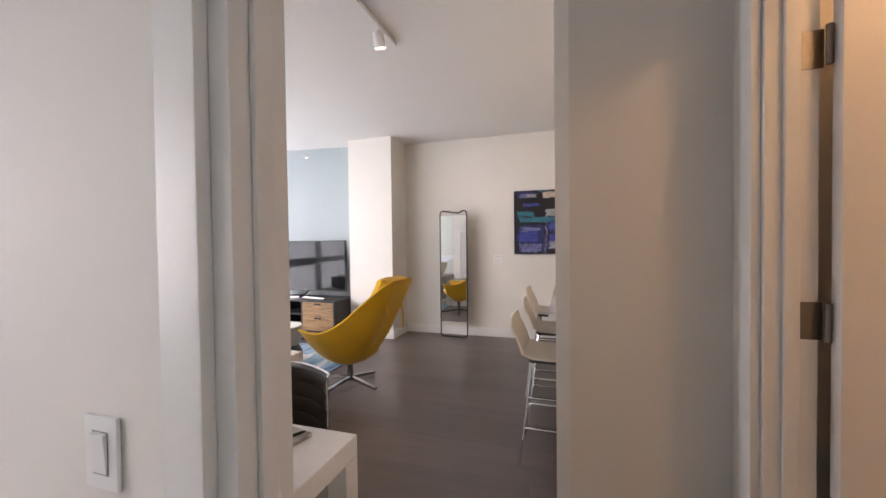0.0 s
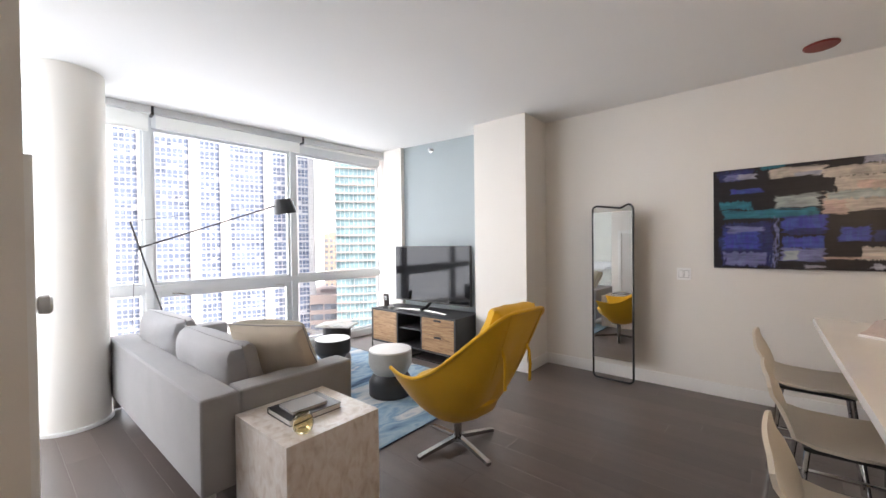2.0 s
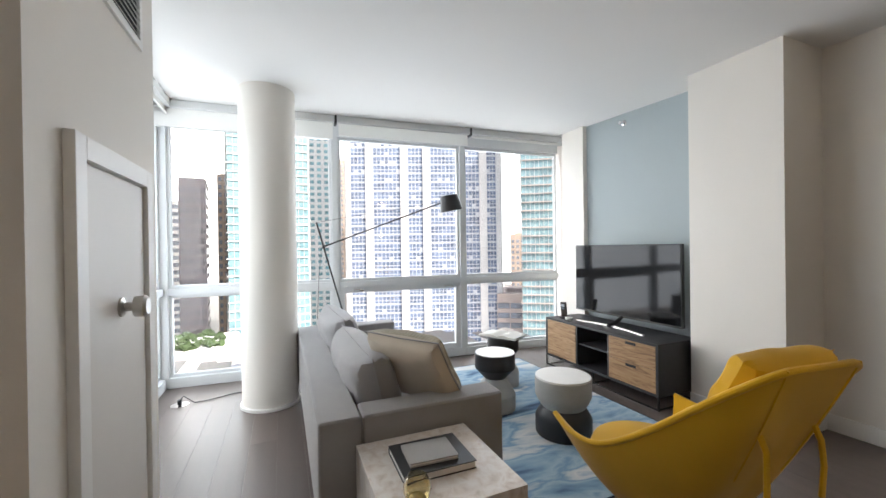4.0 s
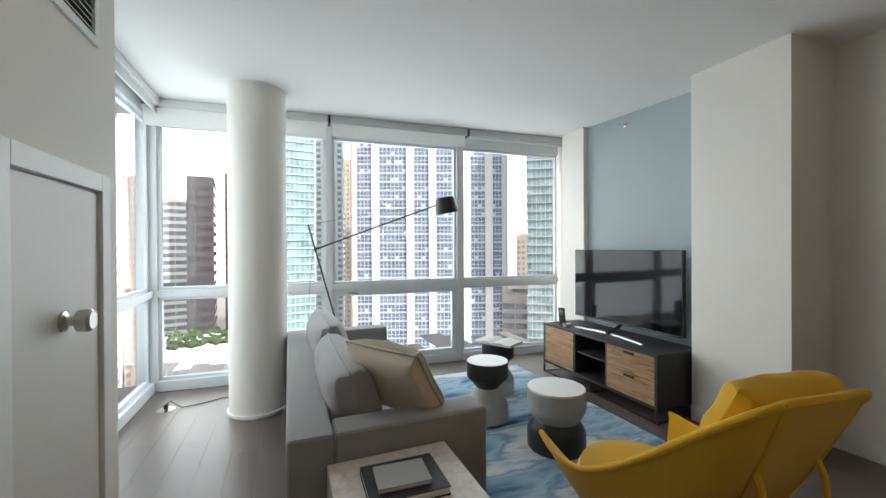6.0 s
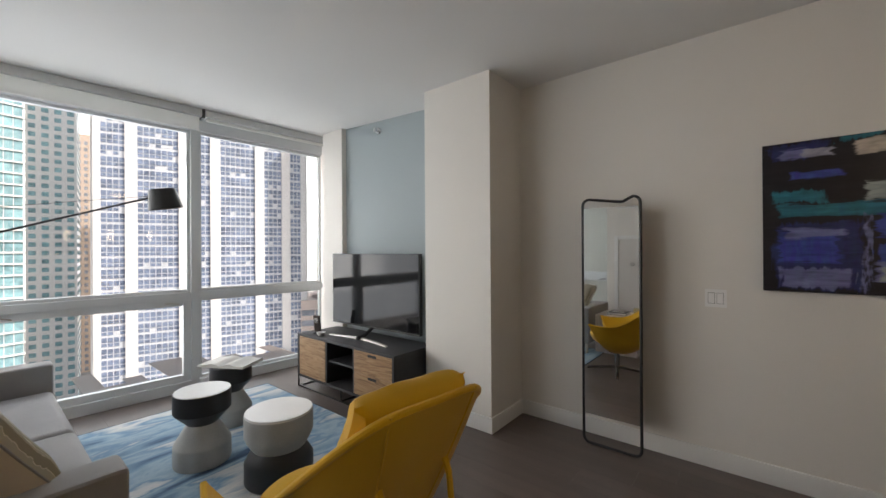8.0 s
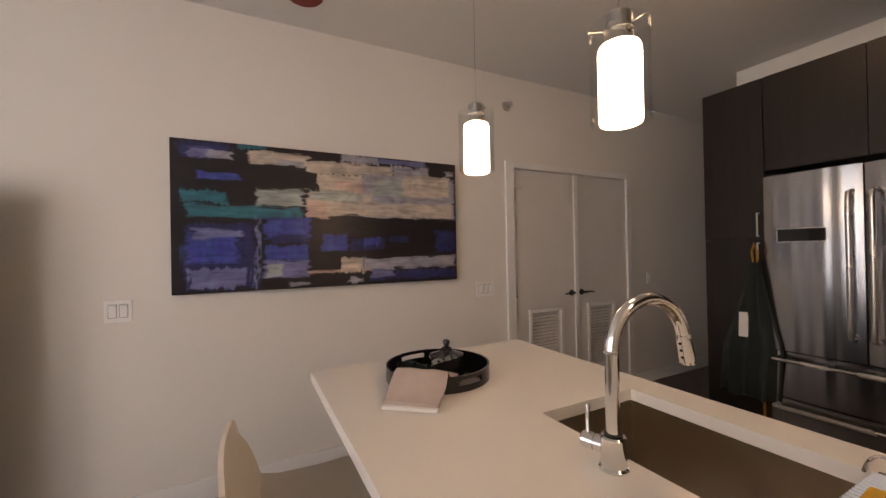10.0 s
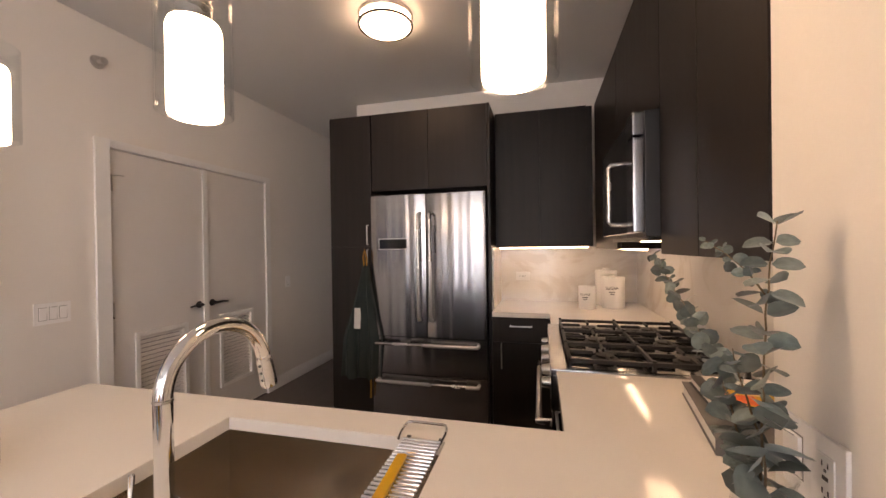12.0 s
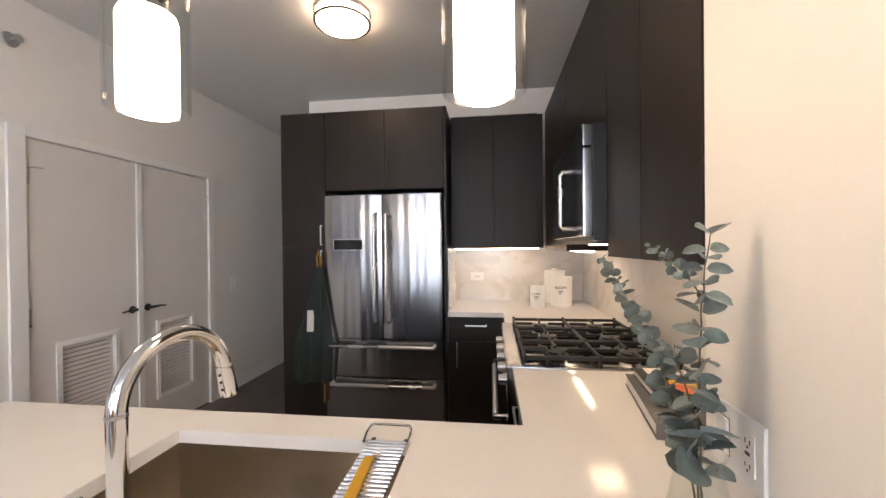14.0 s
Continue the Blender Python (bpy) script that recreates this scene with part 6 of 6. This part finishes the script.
eucalyptus()
for k, (dx, dy) in enumerate(((-0.10, 0.045), (-0.075, -0.02))):
    ob = thing("dark_cup", "small dark green glazed cup in the tray", "cup", (TR[0] + dx, TR[1] + dy, 0.926), 0, "cups in the tray")
    GLZ = mat("dark_green_glaze", (0.012, 0.02, 0.018), 0.15, var=0.2)
    part("bowl", lathe([(0, 0.0), (0.022, 0), (0.036, 0.02), (0.038, 0.042), (0.034, 0.042), (0.03, 0.02), (0, 0.006)], 28), GLZ, ob)
    part("handle", tube(arc((0.04, 0, 0.024), 0.013, -90, 90, 8, (1, 0, 0), (0, 0, 1)), 0.003, 8), GLZ, ob)


# pendants
PGLOW = glow("lit_opal_glass", (1.0, 0.76, 0.50), 7.2)


def pendant(at):
    ob = thing("pendant_lamp", "lit opal glass pendant inside a clear glass cylinder", "pendant lamp", at, 0, "pendants over the peninsula")
    part("diffuser", lathe([(0, 0.0), (0.042, 0.0), (0.047, 0.004), (0.049, 0.012), (0.049, 0.176), (0.045, 0.188), (0.034, 0.194), (0, 0.194)], 44), PGLOW, ob, "glowing opal glass")
    part("glass", lathe([(0.066, 0.006), (0.068, 0.008), (0.068, 0.236), (0.066, 0.238), (0.0645, 0.236), (0.0645, 0.008), (0.066, 0.006)], 56), CLEAR, ob, "clear glass cylinder")
    cap = part("cap", lathe([(0.0, 0.1945), (0.032, 0.1945), (0.032, 0.222), (0.0335, 0.224), (0.0335, 0.230), (0.030, 0.232), (0.030, 0.262), (0.024, 0.268), (0.006, 0.274), (0, 0.274)], 36), NICKEL, ob, "brushed nickel cap")
    for q in range(3):
        a = radians(120 * q + 25)
        part("screw", tube([(0.03 * math.cos(a), 0.03 * math.sin(a), 0.226), (0.068 * math.cos(a), 0.068 * math.sin(a), 0.226), (0.071 * math.cos(a), 0.071 * math.sin(a), 0.226)], [0.001, 0.001, 0.003], 8), NICKEL, cap, "thin holding screw")
    part("cord", tube([(0, 0, 0.274), (0, 0, H - at[2] - 0.02)], 0.0012, 6), NICKEL, ob, "thin hanging wire")
    part("canopy", lathe([(0, H - at[2] - 0.025), (0.055, H - at[2] - 0.022), (0.06, H - at[2]), (0, H - at[2])], 32), NICKEL, ob)


for p in ((2.77, -1.297, 1.668), (2.775, -1.93, 1.664), (2.752, -2.56, 1.65)):
    pendant(p)
ob = thing("ceiling_lamp", "lit round flush ceiling lamp with a metal ring", "ceiling lamp", (4.316, -1.706, H))
part("diffuser", lathe([(0, -0.092), (0.09, -0.088), (0.14, -0.076), (0.152, -0.062), (0.152, -0.02), (0, -0.02)], 48), glow("flush_glass", (1.0, 0.72, 0.44), 5.0), ob, "glowing frosted glass")
part("ring", lathe([(0.152, -0.066), (0.164, -0.069), (0.166, -0.057), (0.152, -0.053)], 48), DARKMETAL, ob, "dark metal ring")
part("pan", lathe([(0, -0.02), (0.160, -0.02), (0.165, 0), (0, 0)], 48), NICKEL, ob)
# strip lights under the wall units
strip = glow("led_strip", (1.0, 0.74, 0.46), 4.6)
ob = thing("led_strip", "lit warm strip light under the wall cabinet", "strip light", group="strip lights")
part("bar", box(5.30, 5.325, -2.95, -2.27, 1.378, 1.388), strip, ob)
ob = thing("led_strip", "lit warm strip light under the wall cabinet", "strip light", group="strip lights")
part("bar", box(3.02, 3.60, -3.16, -3.135, 1.357, 1.366), strip, ob)
ob = thing("led_strip", "lit warm strip light under the corner wall cabinet", "strip light", group="strip lights")
part("bar", box(4.44, 5.2, -3.16, -3.135, 1.364, 1.373), strip, ob)


# bar stools
def bar_stool():
    ob = thing("bar_stool", "cream moulded bar stool on chrome legs at the peninsula", "bar stool", (0, 0, 0), 0, "bar stools")
    w = 0.20
    prof = [(0.215, 0.625), (0.20, 0.645), (0.10, 0.640), (0.0, 0.635), (-0.09, 0.640), (-0.145, 0.665), (-0.175, 0.72), (-0.198, 0.775), (-0.220, 0.84), (-0.227, 0.872)]
    t = 0.012
    rows = []
    for i in range(13):
        y = -w + 2 * w * i / 12
        e = abs(y) / w
        cut = 0.0 if e < 0.8 else (e - 0.8) * 0.16
        top, low = [], []
        for k, (x, z) in enumerate(prof):
            zz = z - (cut if k >= 8 else 0) + 0.012 * e * e * (k < 5)
            xx = x - (cut if k == 0 else 0) + 0.014 * e * e * (k > 5)
            top.append((xx, y, zz))
            low.append((xx - (t if k > 4 else 0), y, zz - (t if k <= 4 else 0.002)))
        rows.append(top + low[::-1])
    part("shell", loft(rows), SEATW, ob)
    part("under_frame", box(-0.12, 0.16, -0.15, 0.15, 0.605, 0.622, bevel=0.003), DARKMETAL, ob)
    for sx in (-1, 1):
        for sy in (-1, 1):
            top, foot = Vector((0.02 + sx * 0.13, sy * 0.15, 0.61)), Vector((0.02 + sx * 0.20, sy * 0.195, 0.0))
            part("leg", tube([top, foot], 0.010, 10), CHROME, ob)
    f = lambda sx, sy, z: Vector((0.02 + sx * (0.20 - 0.07 * z / 0.61), sy * (0.195 - 0.045 * z / 0.61), z))
    for z in (0.22, 0.40):
        for a, b in (((-1, -1), (1, -1)), ((-1, 1), (1, 1)), ((1, -1), (1, 1)), ((-1, -1), (-1, 1))):
            if z > 0.3 and a[1] != b[1]:
                continue
            part("footrest", tube([f(*a, z), f(*b, z)], 0.008, 8), CHROME, ob)
    return ob


st = bar_stool()
st.matrix_basis = pose(2.19, -2.83, 0)
copy_thing(st, pose(2.185, -2.12, 0, 0, 0, 2))
copy_thing(st, pose(2.145, -1.37, 0, 0, 0, -2))


# closet doors
def build_closet_doors():
    ob = thing("trim_closet", "painted casing round the double closet doors", "door casing")
    ob["kind"] = "structure"
    for q in ((3.862, 3.945, -0.018, 0.0, 0, 2.098), (5.325, 5.392, -0.018, 0.0, 0, 2.098), (3.945, 5.325, -0.018, 0.0, 2.045, 2.098), (3.945, 3.957, 0.0, 0.12, 0, 2.05), (5.333, 5.345, 0.0, 0.12, 0, 2.05), (3.957, 5.333, 0.0, 0.12, 2.043, 2.055)):
        part("casing", box(*q, bevel=0.004), TRIM, ob)
    for k, (a, b, gx) in enumerate(((3.960, 4.643, (4.09, 4.48)), (4.647, 5.330, (4.775, 5.155)))):
        d = thing("closet_door", "painted closet door with louvred vent and dark lever", "door", (0, 0, 0), 0, "closet doors")
        d["kind"] = "structure"
        g0, g1, z0, z1 = gx[0] + 0.03, gx[1] - 0.03, 0.28, 0.83
        bm = bmesh.new()
        for q in ((a, g0, 0.012, 2.04), (g1, b, 0.012, 2.04), (g0, g1, 0.012, z0), (g0, g1, z1, 2.04)):
            bx(bm, q[0], q[1], 0.006, 0.045, q[2], q[3])
        part("leaf", bm, DOORP, d, smooth=False)
        for q in ((gx[0], g0, z0 - 0.03, z1 + 0.03), (g1, gx[1], z0 - 0.03, z1 + 0.03), (g0, g1, z0 - 0.03, z0), (g0, g1, z1, z1 + 0.03)):
            part("vent_frame", box(q[0], q[1], -0.006, 0.0058, q[2], q[3], bevel=0.003), TRIM, d)
        n = 19
        for i in range(n):
            part("louvre", moved(box(g0, g1, -0.0025, 0.0025, -0.0125, 0.0125), pose(0, 0.022, z0 + (i + 0.5) * (z1 - z0) / n, -38)), DOORP, d)
        # black sheet added behind the louvres: paints the dark between the slats
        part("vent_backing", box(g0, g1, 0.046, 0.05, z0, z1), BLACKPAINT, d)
        s = -1 if k == 0 else 1
        hx = 4.645 + s * 0.062
        rose = part("rose", moved(lathe([(0, 0), (0.027, 0), (0.027, 0.006), (0.012, 0.01), (0.012, 0.04), (0, 0.04)], 24), pose(hx, 0.006, 0.975, 90)), DARKMETAL, d, "dark bronze lever set")
        part("lever", tube([(hx, -0.036, 0.975), (hx + s * 0.02, -0.045, 0.977), (hx + s * 0.06, -0.045, 0.979), (hx + s * 0.115, -0.040, 0.972)], [0.010, 0.010, 0.008, 0.006], 10), DARKMETAL, rose)
        if k == 0:
            part("astragal", box(4.622, 4.668, -0.008, 0.0058, 0.012, 2.04, bevel=0.004), TRIM, d, "white meeting strip")
        hx = 3.957 if k == 0 else 5.333
        for z in (0.30, 1.03, 1.83):
            part("hinge", lathe([(0, -0.05), (0.008, -0.05), (0.008, 0.05), (0, 0.05)], 14, (hx, -0.004, z)), NICKEL, d, "steel hinge")
        part("stop", tube([(hx, -0.006, 1.875), (hx - s * 0.035, -0.03, 1.88), (hx - s * 0.06, -0.028, 1.88)], 0.004, 8), NICKEL, d, "hinge-pin door stop")


build_closet_doors()

# ---------------------------------------------------------------- the city outside
GZ = -58.0
EYE0 = Vector((1.4, -3.4, 1.4))
tagged(structure("ground", box(-900, 300, -700, 700, GZ - 1, GZ), mat("city_ground", (0.16, 0.155, 0.15), 0.9, var=0.2, scale=0.05), "city streets far below the windows"), kind="structure")
CW = mat("white_concrete", (0.74, 0.73, 0.72), 0.8, var=0.04, scale=0.3)
CT = mat("tan_brick", (0.46, 0.36, 0.29), 0.85, var=0.08, scale=0.4)
CD = mat("dark_brown_cladding", (0.075, 0.062, 0.068), 0.5, var=0.1, scale=0.3)
CS = mat("pink_stone", (0.50, 0.41, 0.37), 0.8, var=0.05, scale=0.3)


def facade_glass(name, c, rough=0.12):
    m = mat(name, c, rough, 0.0, var=0.35, scale=0.22, fine=1.1, rvar=0.08)
    return m


GK, GB, GT, GG = facade_glass("dark_glass", (0.07, 0.065, 0.075)), facade_glass("blue_glass", (0.19, 0.235, 0.335)), facade_glass("teal_glass", (0.22, 0.38, 0.42)), facade_glass("grey_glass", (0.22, 0.24, 0.28))


def tower(name, label, bearing, dist, width, depth, top, face, floor_h, bay, style, wall, glass, turn=0.0, z0=GZ):
    """A block seen along a bearing (degrees left of +y) from the room, its near face square to that bearing plus turn."""
    b = radians(bearing)
    c = EYE0 + dist * Vector((-math.sin(b), math.cos(b), 0))
    ob = thing(name, label, "building", (c.x, c.y, z0), bearing + turn)
    ob.scale = (1, 1, 1)
    h = top - z0
    w = width / 2
    part("wall", box(-w, w, 0.0, depth, 0, h), wall, ob, smooth=False)
    part("roof", box(-w * 0.5, w * 0.5, depth * 0.3, depth * 0.7, h, h + 1.2), wall, ob, smooth=False)
    nb, nf = max(1, int(width / bay)), int(h / floor_h)
    first = max(0, nf - 75)
    rng = random.Random(int(bearing * 7))
    sides = [((-w, 0.0), (1, 0), width), ((-w, depth), (0, -1), depth), ((w, 0.0), (0, 1), depth)]
    verts_g, faces_g, verts_b, faces_b = [], [], [], []

    def slab(vs, fs, o, d, s0, s1, za, zb, out):
        n = Vector((d[1], -d[0], 0))
        k = len(vs)
        for s, z in ((s0, za), (s1, za), (s1, zb), (s0, zb)):
            for q in (0.0, out):
                p = Vector((o[0] + d[0] * s, o[1] + d[1] * s, z)) + n * q
                vs.append(tuple(p))
        i = lambda a, q: k + 2 * a + q
        fs.append((i(0, 1), i(1, 1), i(2, 1), i(3, 1)))
        for a in range(4):
            e = (a + 1) % 4
            fs.append((i(a, 0), i(e, 0), i(e, 1), i(a, 1)))

    for o, d, length in sides:
        n = max(1, int(length / bay))
        step = length / n
        # glass strips, wide and narrow by turns, between white piers
        spans, u, wide = [], 1.6, False
        while style == "piers" and u < length - 5:
            spans.append((u, min(u + (10.6 if wide else 5.8), length - 1.6)))
            u, wide = spans[-1][1] + 2.9, not wide
        for f in range(first, nf):
            z = f * floor_h
            if style == "piers":
                for g0, g1 in spans:
                    cols = max(2, round((g1 - g0) / 1.45))
                    cw = (g1 - g0) / cols
                    for q in range(cols):
                        slab(verts_g, faces_g, o, d, g0 + q * cw + 0.13, g0 + (q + 1) * cw - 0.13, z + floor_h * 0.50, z + floor_h * 0.92, 0.12)
                        if rng.random() < 0.9:
                            slab(verts_g, faces_g, o, d, g0 + q * cw + 0.13, g0 + (q + 1) * cw - 0.13, z + floor_h * 0.14, z + floor_h * 0.42, 0.12)
            elif style == "bands":
                for k in range(n):
                    slab(verts_g, faces_g, o, d, k * step + step * 0.04, (k + 0.96) * step, z + floor_h * 0.32, z + floor_h * 0.88, 0.1)
            elif style == "curtain":
                for k in range(n):
                    slab(verts_g, faces_g, o, d, k * step + step * 0.05, (k + 0.95) * step, z + floor_h * 0.10, z + floor_h * 0.95, 0.1)
            else:
                for k in range(n):
                    slab(verts_g, faces_g, o, d, k * step + step * 0.22, (k + 0.78) * step, z + floor_h * 0.25, z + floor_h * 0.78, 0.08)
        if style == "piers":
            for g0, g1 in zip([0] + [q[1] for q in spans], [q[0] for q in spans] + [length]):
                slab(verts_b, faces_b, o, d, g0, g1, 0, h, 0.7)
        if style == "curtain":
            for f in range(first, nf):
                slab(verts_b, faces_b, o, d, 0, length, f * floor_h - 0.18, f * floor_h + 0.22, 0.5 if face else 0.2)
    for nm, vs, fs, m in (("window", verts_g, faces_g, glass), ("pier" if style == "piers" else "slab_edge", verts_b, faces_b, face or wall)):
        if vs:
            me = bpy.data.meshes.new(nm)
            me.from_pydata(vs, [], fs)
            me.materials.append(m)
            p = new(nm, me)
            p.parent = ob
            tagged(p, kind="stuff")
    return ob


tower("office_tower", "tall office tower with white piers and blue glass", 70.05, 150, 60, 40, 130, CW, 3.4, 7.7, "piers", mat("pale_spandrel", (0.62, 0.64, 0.68), 0.5, var=0.06, scale=0.4), GB, 0)
tower("glass_tower", "teal glass tower with pale floor edges", 91.55, 165, 29, 30, 140, CW, 3.3, 1.9, "curtain", CW, GT, 6)
tower("apartment_tower", "white and teal residential tower with floor bands", 84.6, 210, 14, 25, 150, CW, 3.2, 3.0, "holes", CW, GT, -4)
tower("apartment_tower", "teal glass tower with pink balcony slabs", 50.3, 140, 26, 26, 58, CS, 3.0, 1.5, "curtain", CW, facade_glass("pale_teal_glass", (0.25, 0.38, 0.41)), 4)
tower("brick_tower", "tan brick apartment block in the distance", 55.9, 230, 11, 20, 8.5, None, 3.2, 2.4, "holes", CT, GG)
tower("brick_tower", "slim tan apartment tower behind the glass tower", 82.0, 260, 7.2, 18, 60, None, 3.2, 2.4, "holes", CT, GG)
tower("dark_tower", "dark brown glass office tower", 100.45, 170, 8.6, 24, 28.5, CD, 3.8, 1.8, "bands", CD, GK, -4)
tower("stone_block", "grey block with horizontal window bands", 103.7, 230, 15.5, 24, 26, None, 3.6, 4.5, "bands", CW, GG)
tower("brick_tower", "tan brick tower with small windows", 106.8, 200, 8.2, 16, 31, None, 3.4, 2.2, "holes", CT, GG)
tower("white_tower", "white concrete tower with square windows", 113.1, 120, 20.6, 24, 90, None, 2.9, 1.9, "holes", CW, GG, -3)
tower("stone_block", "low stone block at street level", 56.5, 150, 15, 30, -17, None, 3.8, 4.2, "bands", CS, GG)
tower("brick_tower", "slim tan brick tower on the skyline", 97.1, 190, 4.2, 14, 34, None, 3.4, 1.5, "holes", CT, GG)
tower("white_tower", "white tower beyond the balcony", 140.0, 160, 46, 30, 60, None, 3.6, 3.6, "bands", CW, GG)
tower("white_tower", "white tower beyond the balcony", 165.0, 190, 50, 30, 80, None, 3.6, 3.6, "holes", CW, GG)
tower("podium", "low roof terrace with planters far below", 100.5, 126, 26, 26, -27, CW, 4.5, 5.0, "bands", CW, GG)
tower("podium", "low grey roof terrace far below", 62.0, 118, 24, 26, -36, CW, 4.5, 5.0, "bands", CW, GG)
PARK = mat("tree_tops", (0.05, 0.08, 0.03), 0.9, var=0.4, scale=0.4)
rng = random.Random(9)
bm = bmesh.new()
for k in range(120):
    b, d = radians(rng.uniform(97.5, 104)), rng.uniform(131, 150)
    c = EYE0 + d * Vector((-math.sin(b), math.cos(b), 0))
    lump = bmesh.ops.create_icosphere(bm, subdivisions=2, radius=rng.uniform(0.5, 1.2), matrix=Matrix.Translation((c.x, c.y, -26.4 + rng.uniform(0, 0.5))))
    for v in lump["verts"]:
        v.co += Vector((noise.noise(v.co * 0.9), noise.noise(v.co * 0.9 + Vector((7, 0, 0))), noise.noise(v.co * 0.9 + Vector((0, 9, 0))))) * 1.1
shrubs = new("roof_shrubs", mesh_of("roof_shrubs", bm, PARK))
tagged(shrubs, "green shrubs on the roof terrace far below", "shrubs", kind="stuff")

# bright haze along the horizon
bm = bmesh.new()
rim = [(bm.verts.new((620 * math.cos(radians(q)), 620 * math.sin(radians(q)), GZ)), bm.verts.new((620 * math.cos(radians(q)), 620 * math.sin(radians(q)), 420))) for q in range(80, 291, 6)]
for (a, b), (c, d) in zip(rim, rim[1:]):
    bm.faces.new((a, c, d, b))
structure("backdrop", bm, glow("hazy_sky", (0.93, 0.97, 1.0), 0.85), "bright hazy sky along the horizon")

# balcony outside the door
structure("balcony_floor", box(-2.2, 3.0, -6.0, -4.95, -0.25, -0.1), CW, "concrete balcony slab")
bal = thing("balcony_rail", "glass balcony rail with steel posts", "railing")
part("top_rail", tube([(-2.2, -5.9, 1.0), (-1.25, -5.9, 1.0)], 0.02, 10), NICKEL, bal)
for x in (-2.15, -1.7, -1.27):
    part("post", tube([(x, -5.9, -0.1), (x, -5.9, 1.0)], 0.015, 8), NICKEL, bal)
part("pane", box(-2.12, -1.3, -5.905, -5.895, 0.0, 0.92), PANE, bal, smooth=False)

# ---------------------------------------------------------------- floor planks
PW = 0.178
rng = random.Random(2)
fl = bpy.data.objects["floor"]
cache = {}


def plank(x0, x1, y):
    n = round((x1 - x0) / 0.1)
    if n not in cache:
        L = n * 0.1
        bm = bmesh.new()
        bx(bm, -L / 2 + 0.0003, L / 2 - 0.0003, -PW / 2 + 0.0003, PW / 2 - 0.0003, -0.006, 0.0)
        top = [e for e in bm.edges if all(v.co.z > -0.001 for v in e.verts)]
        bmesh.ops.bevel(bm, geom=top, offset=0.0007, segments=1, affect="EDGES")
        cache[n] = mesh_of("plank", bm, FLOORW, False)
    ob = new("plank", cache[n])
    ob.parent = fl
    ob.location = ((x0 + x1) / 2, y, 0.0)


rows = int(6.2 / PW)
for r in range(rows):
    y = -0.09 - r * PW
    x = -3.2 - rng.randint(0, 12) * 0.1
    end = 5.7 if y < -0.85 else 8.0
    if y < -4.9:
        x, end = 0.0 - rng.randint(0, 9) * 0.1, 3.0
    elif y < -4.15:
        end = 3.0
    while x < end:
        n = rng.randint(16, 24)
        plank(x, x + n * 0.1, y)
        x += n * 0.1
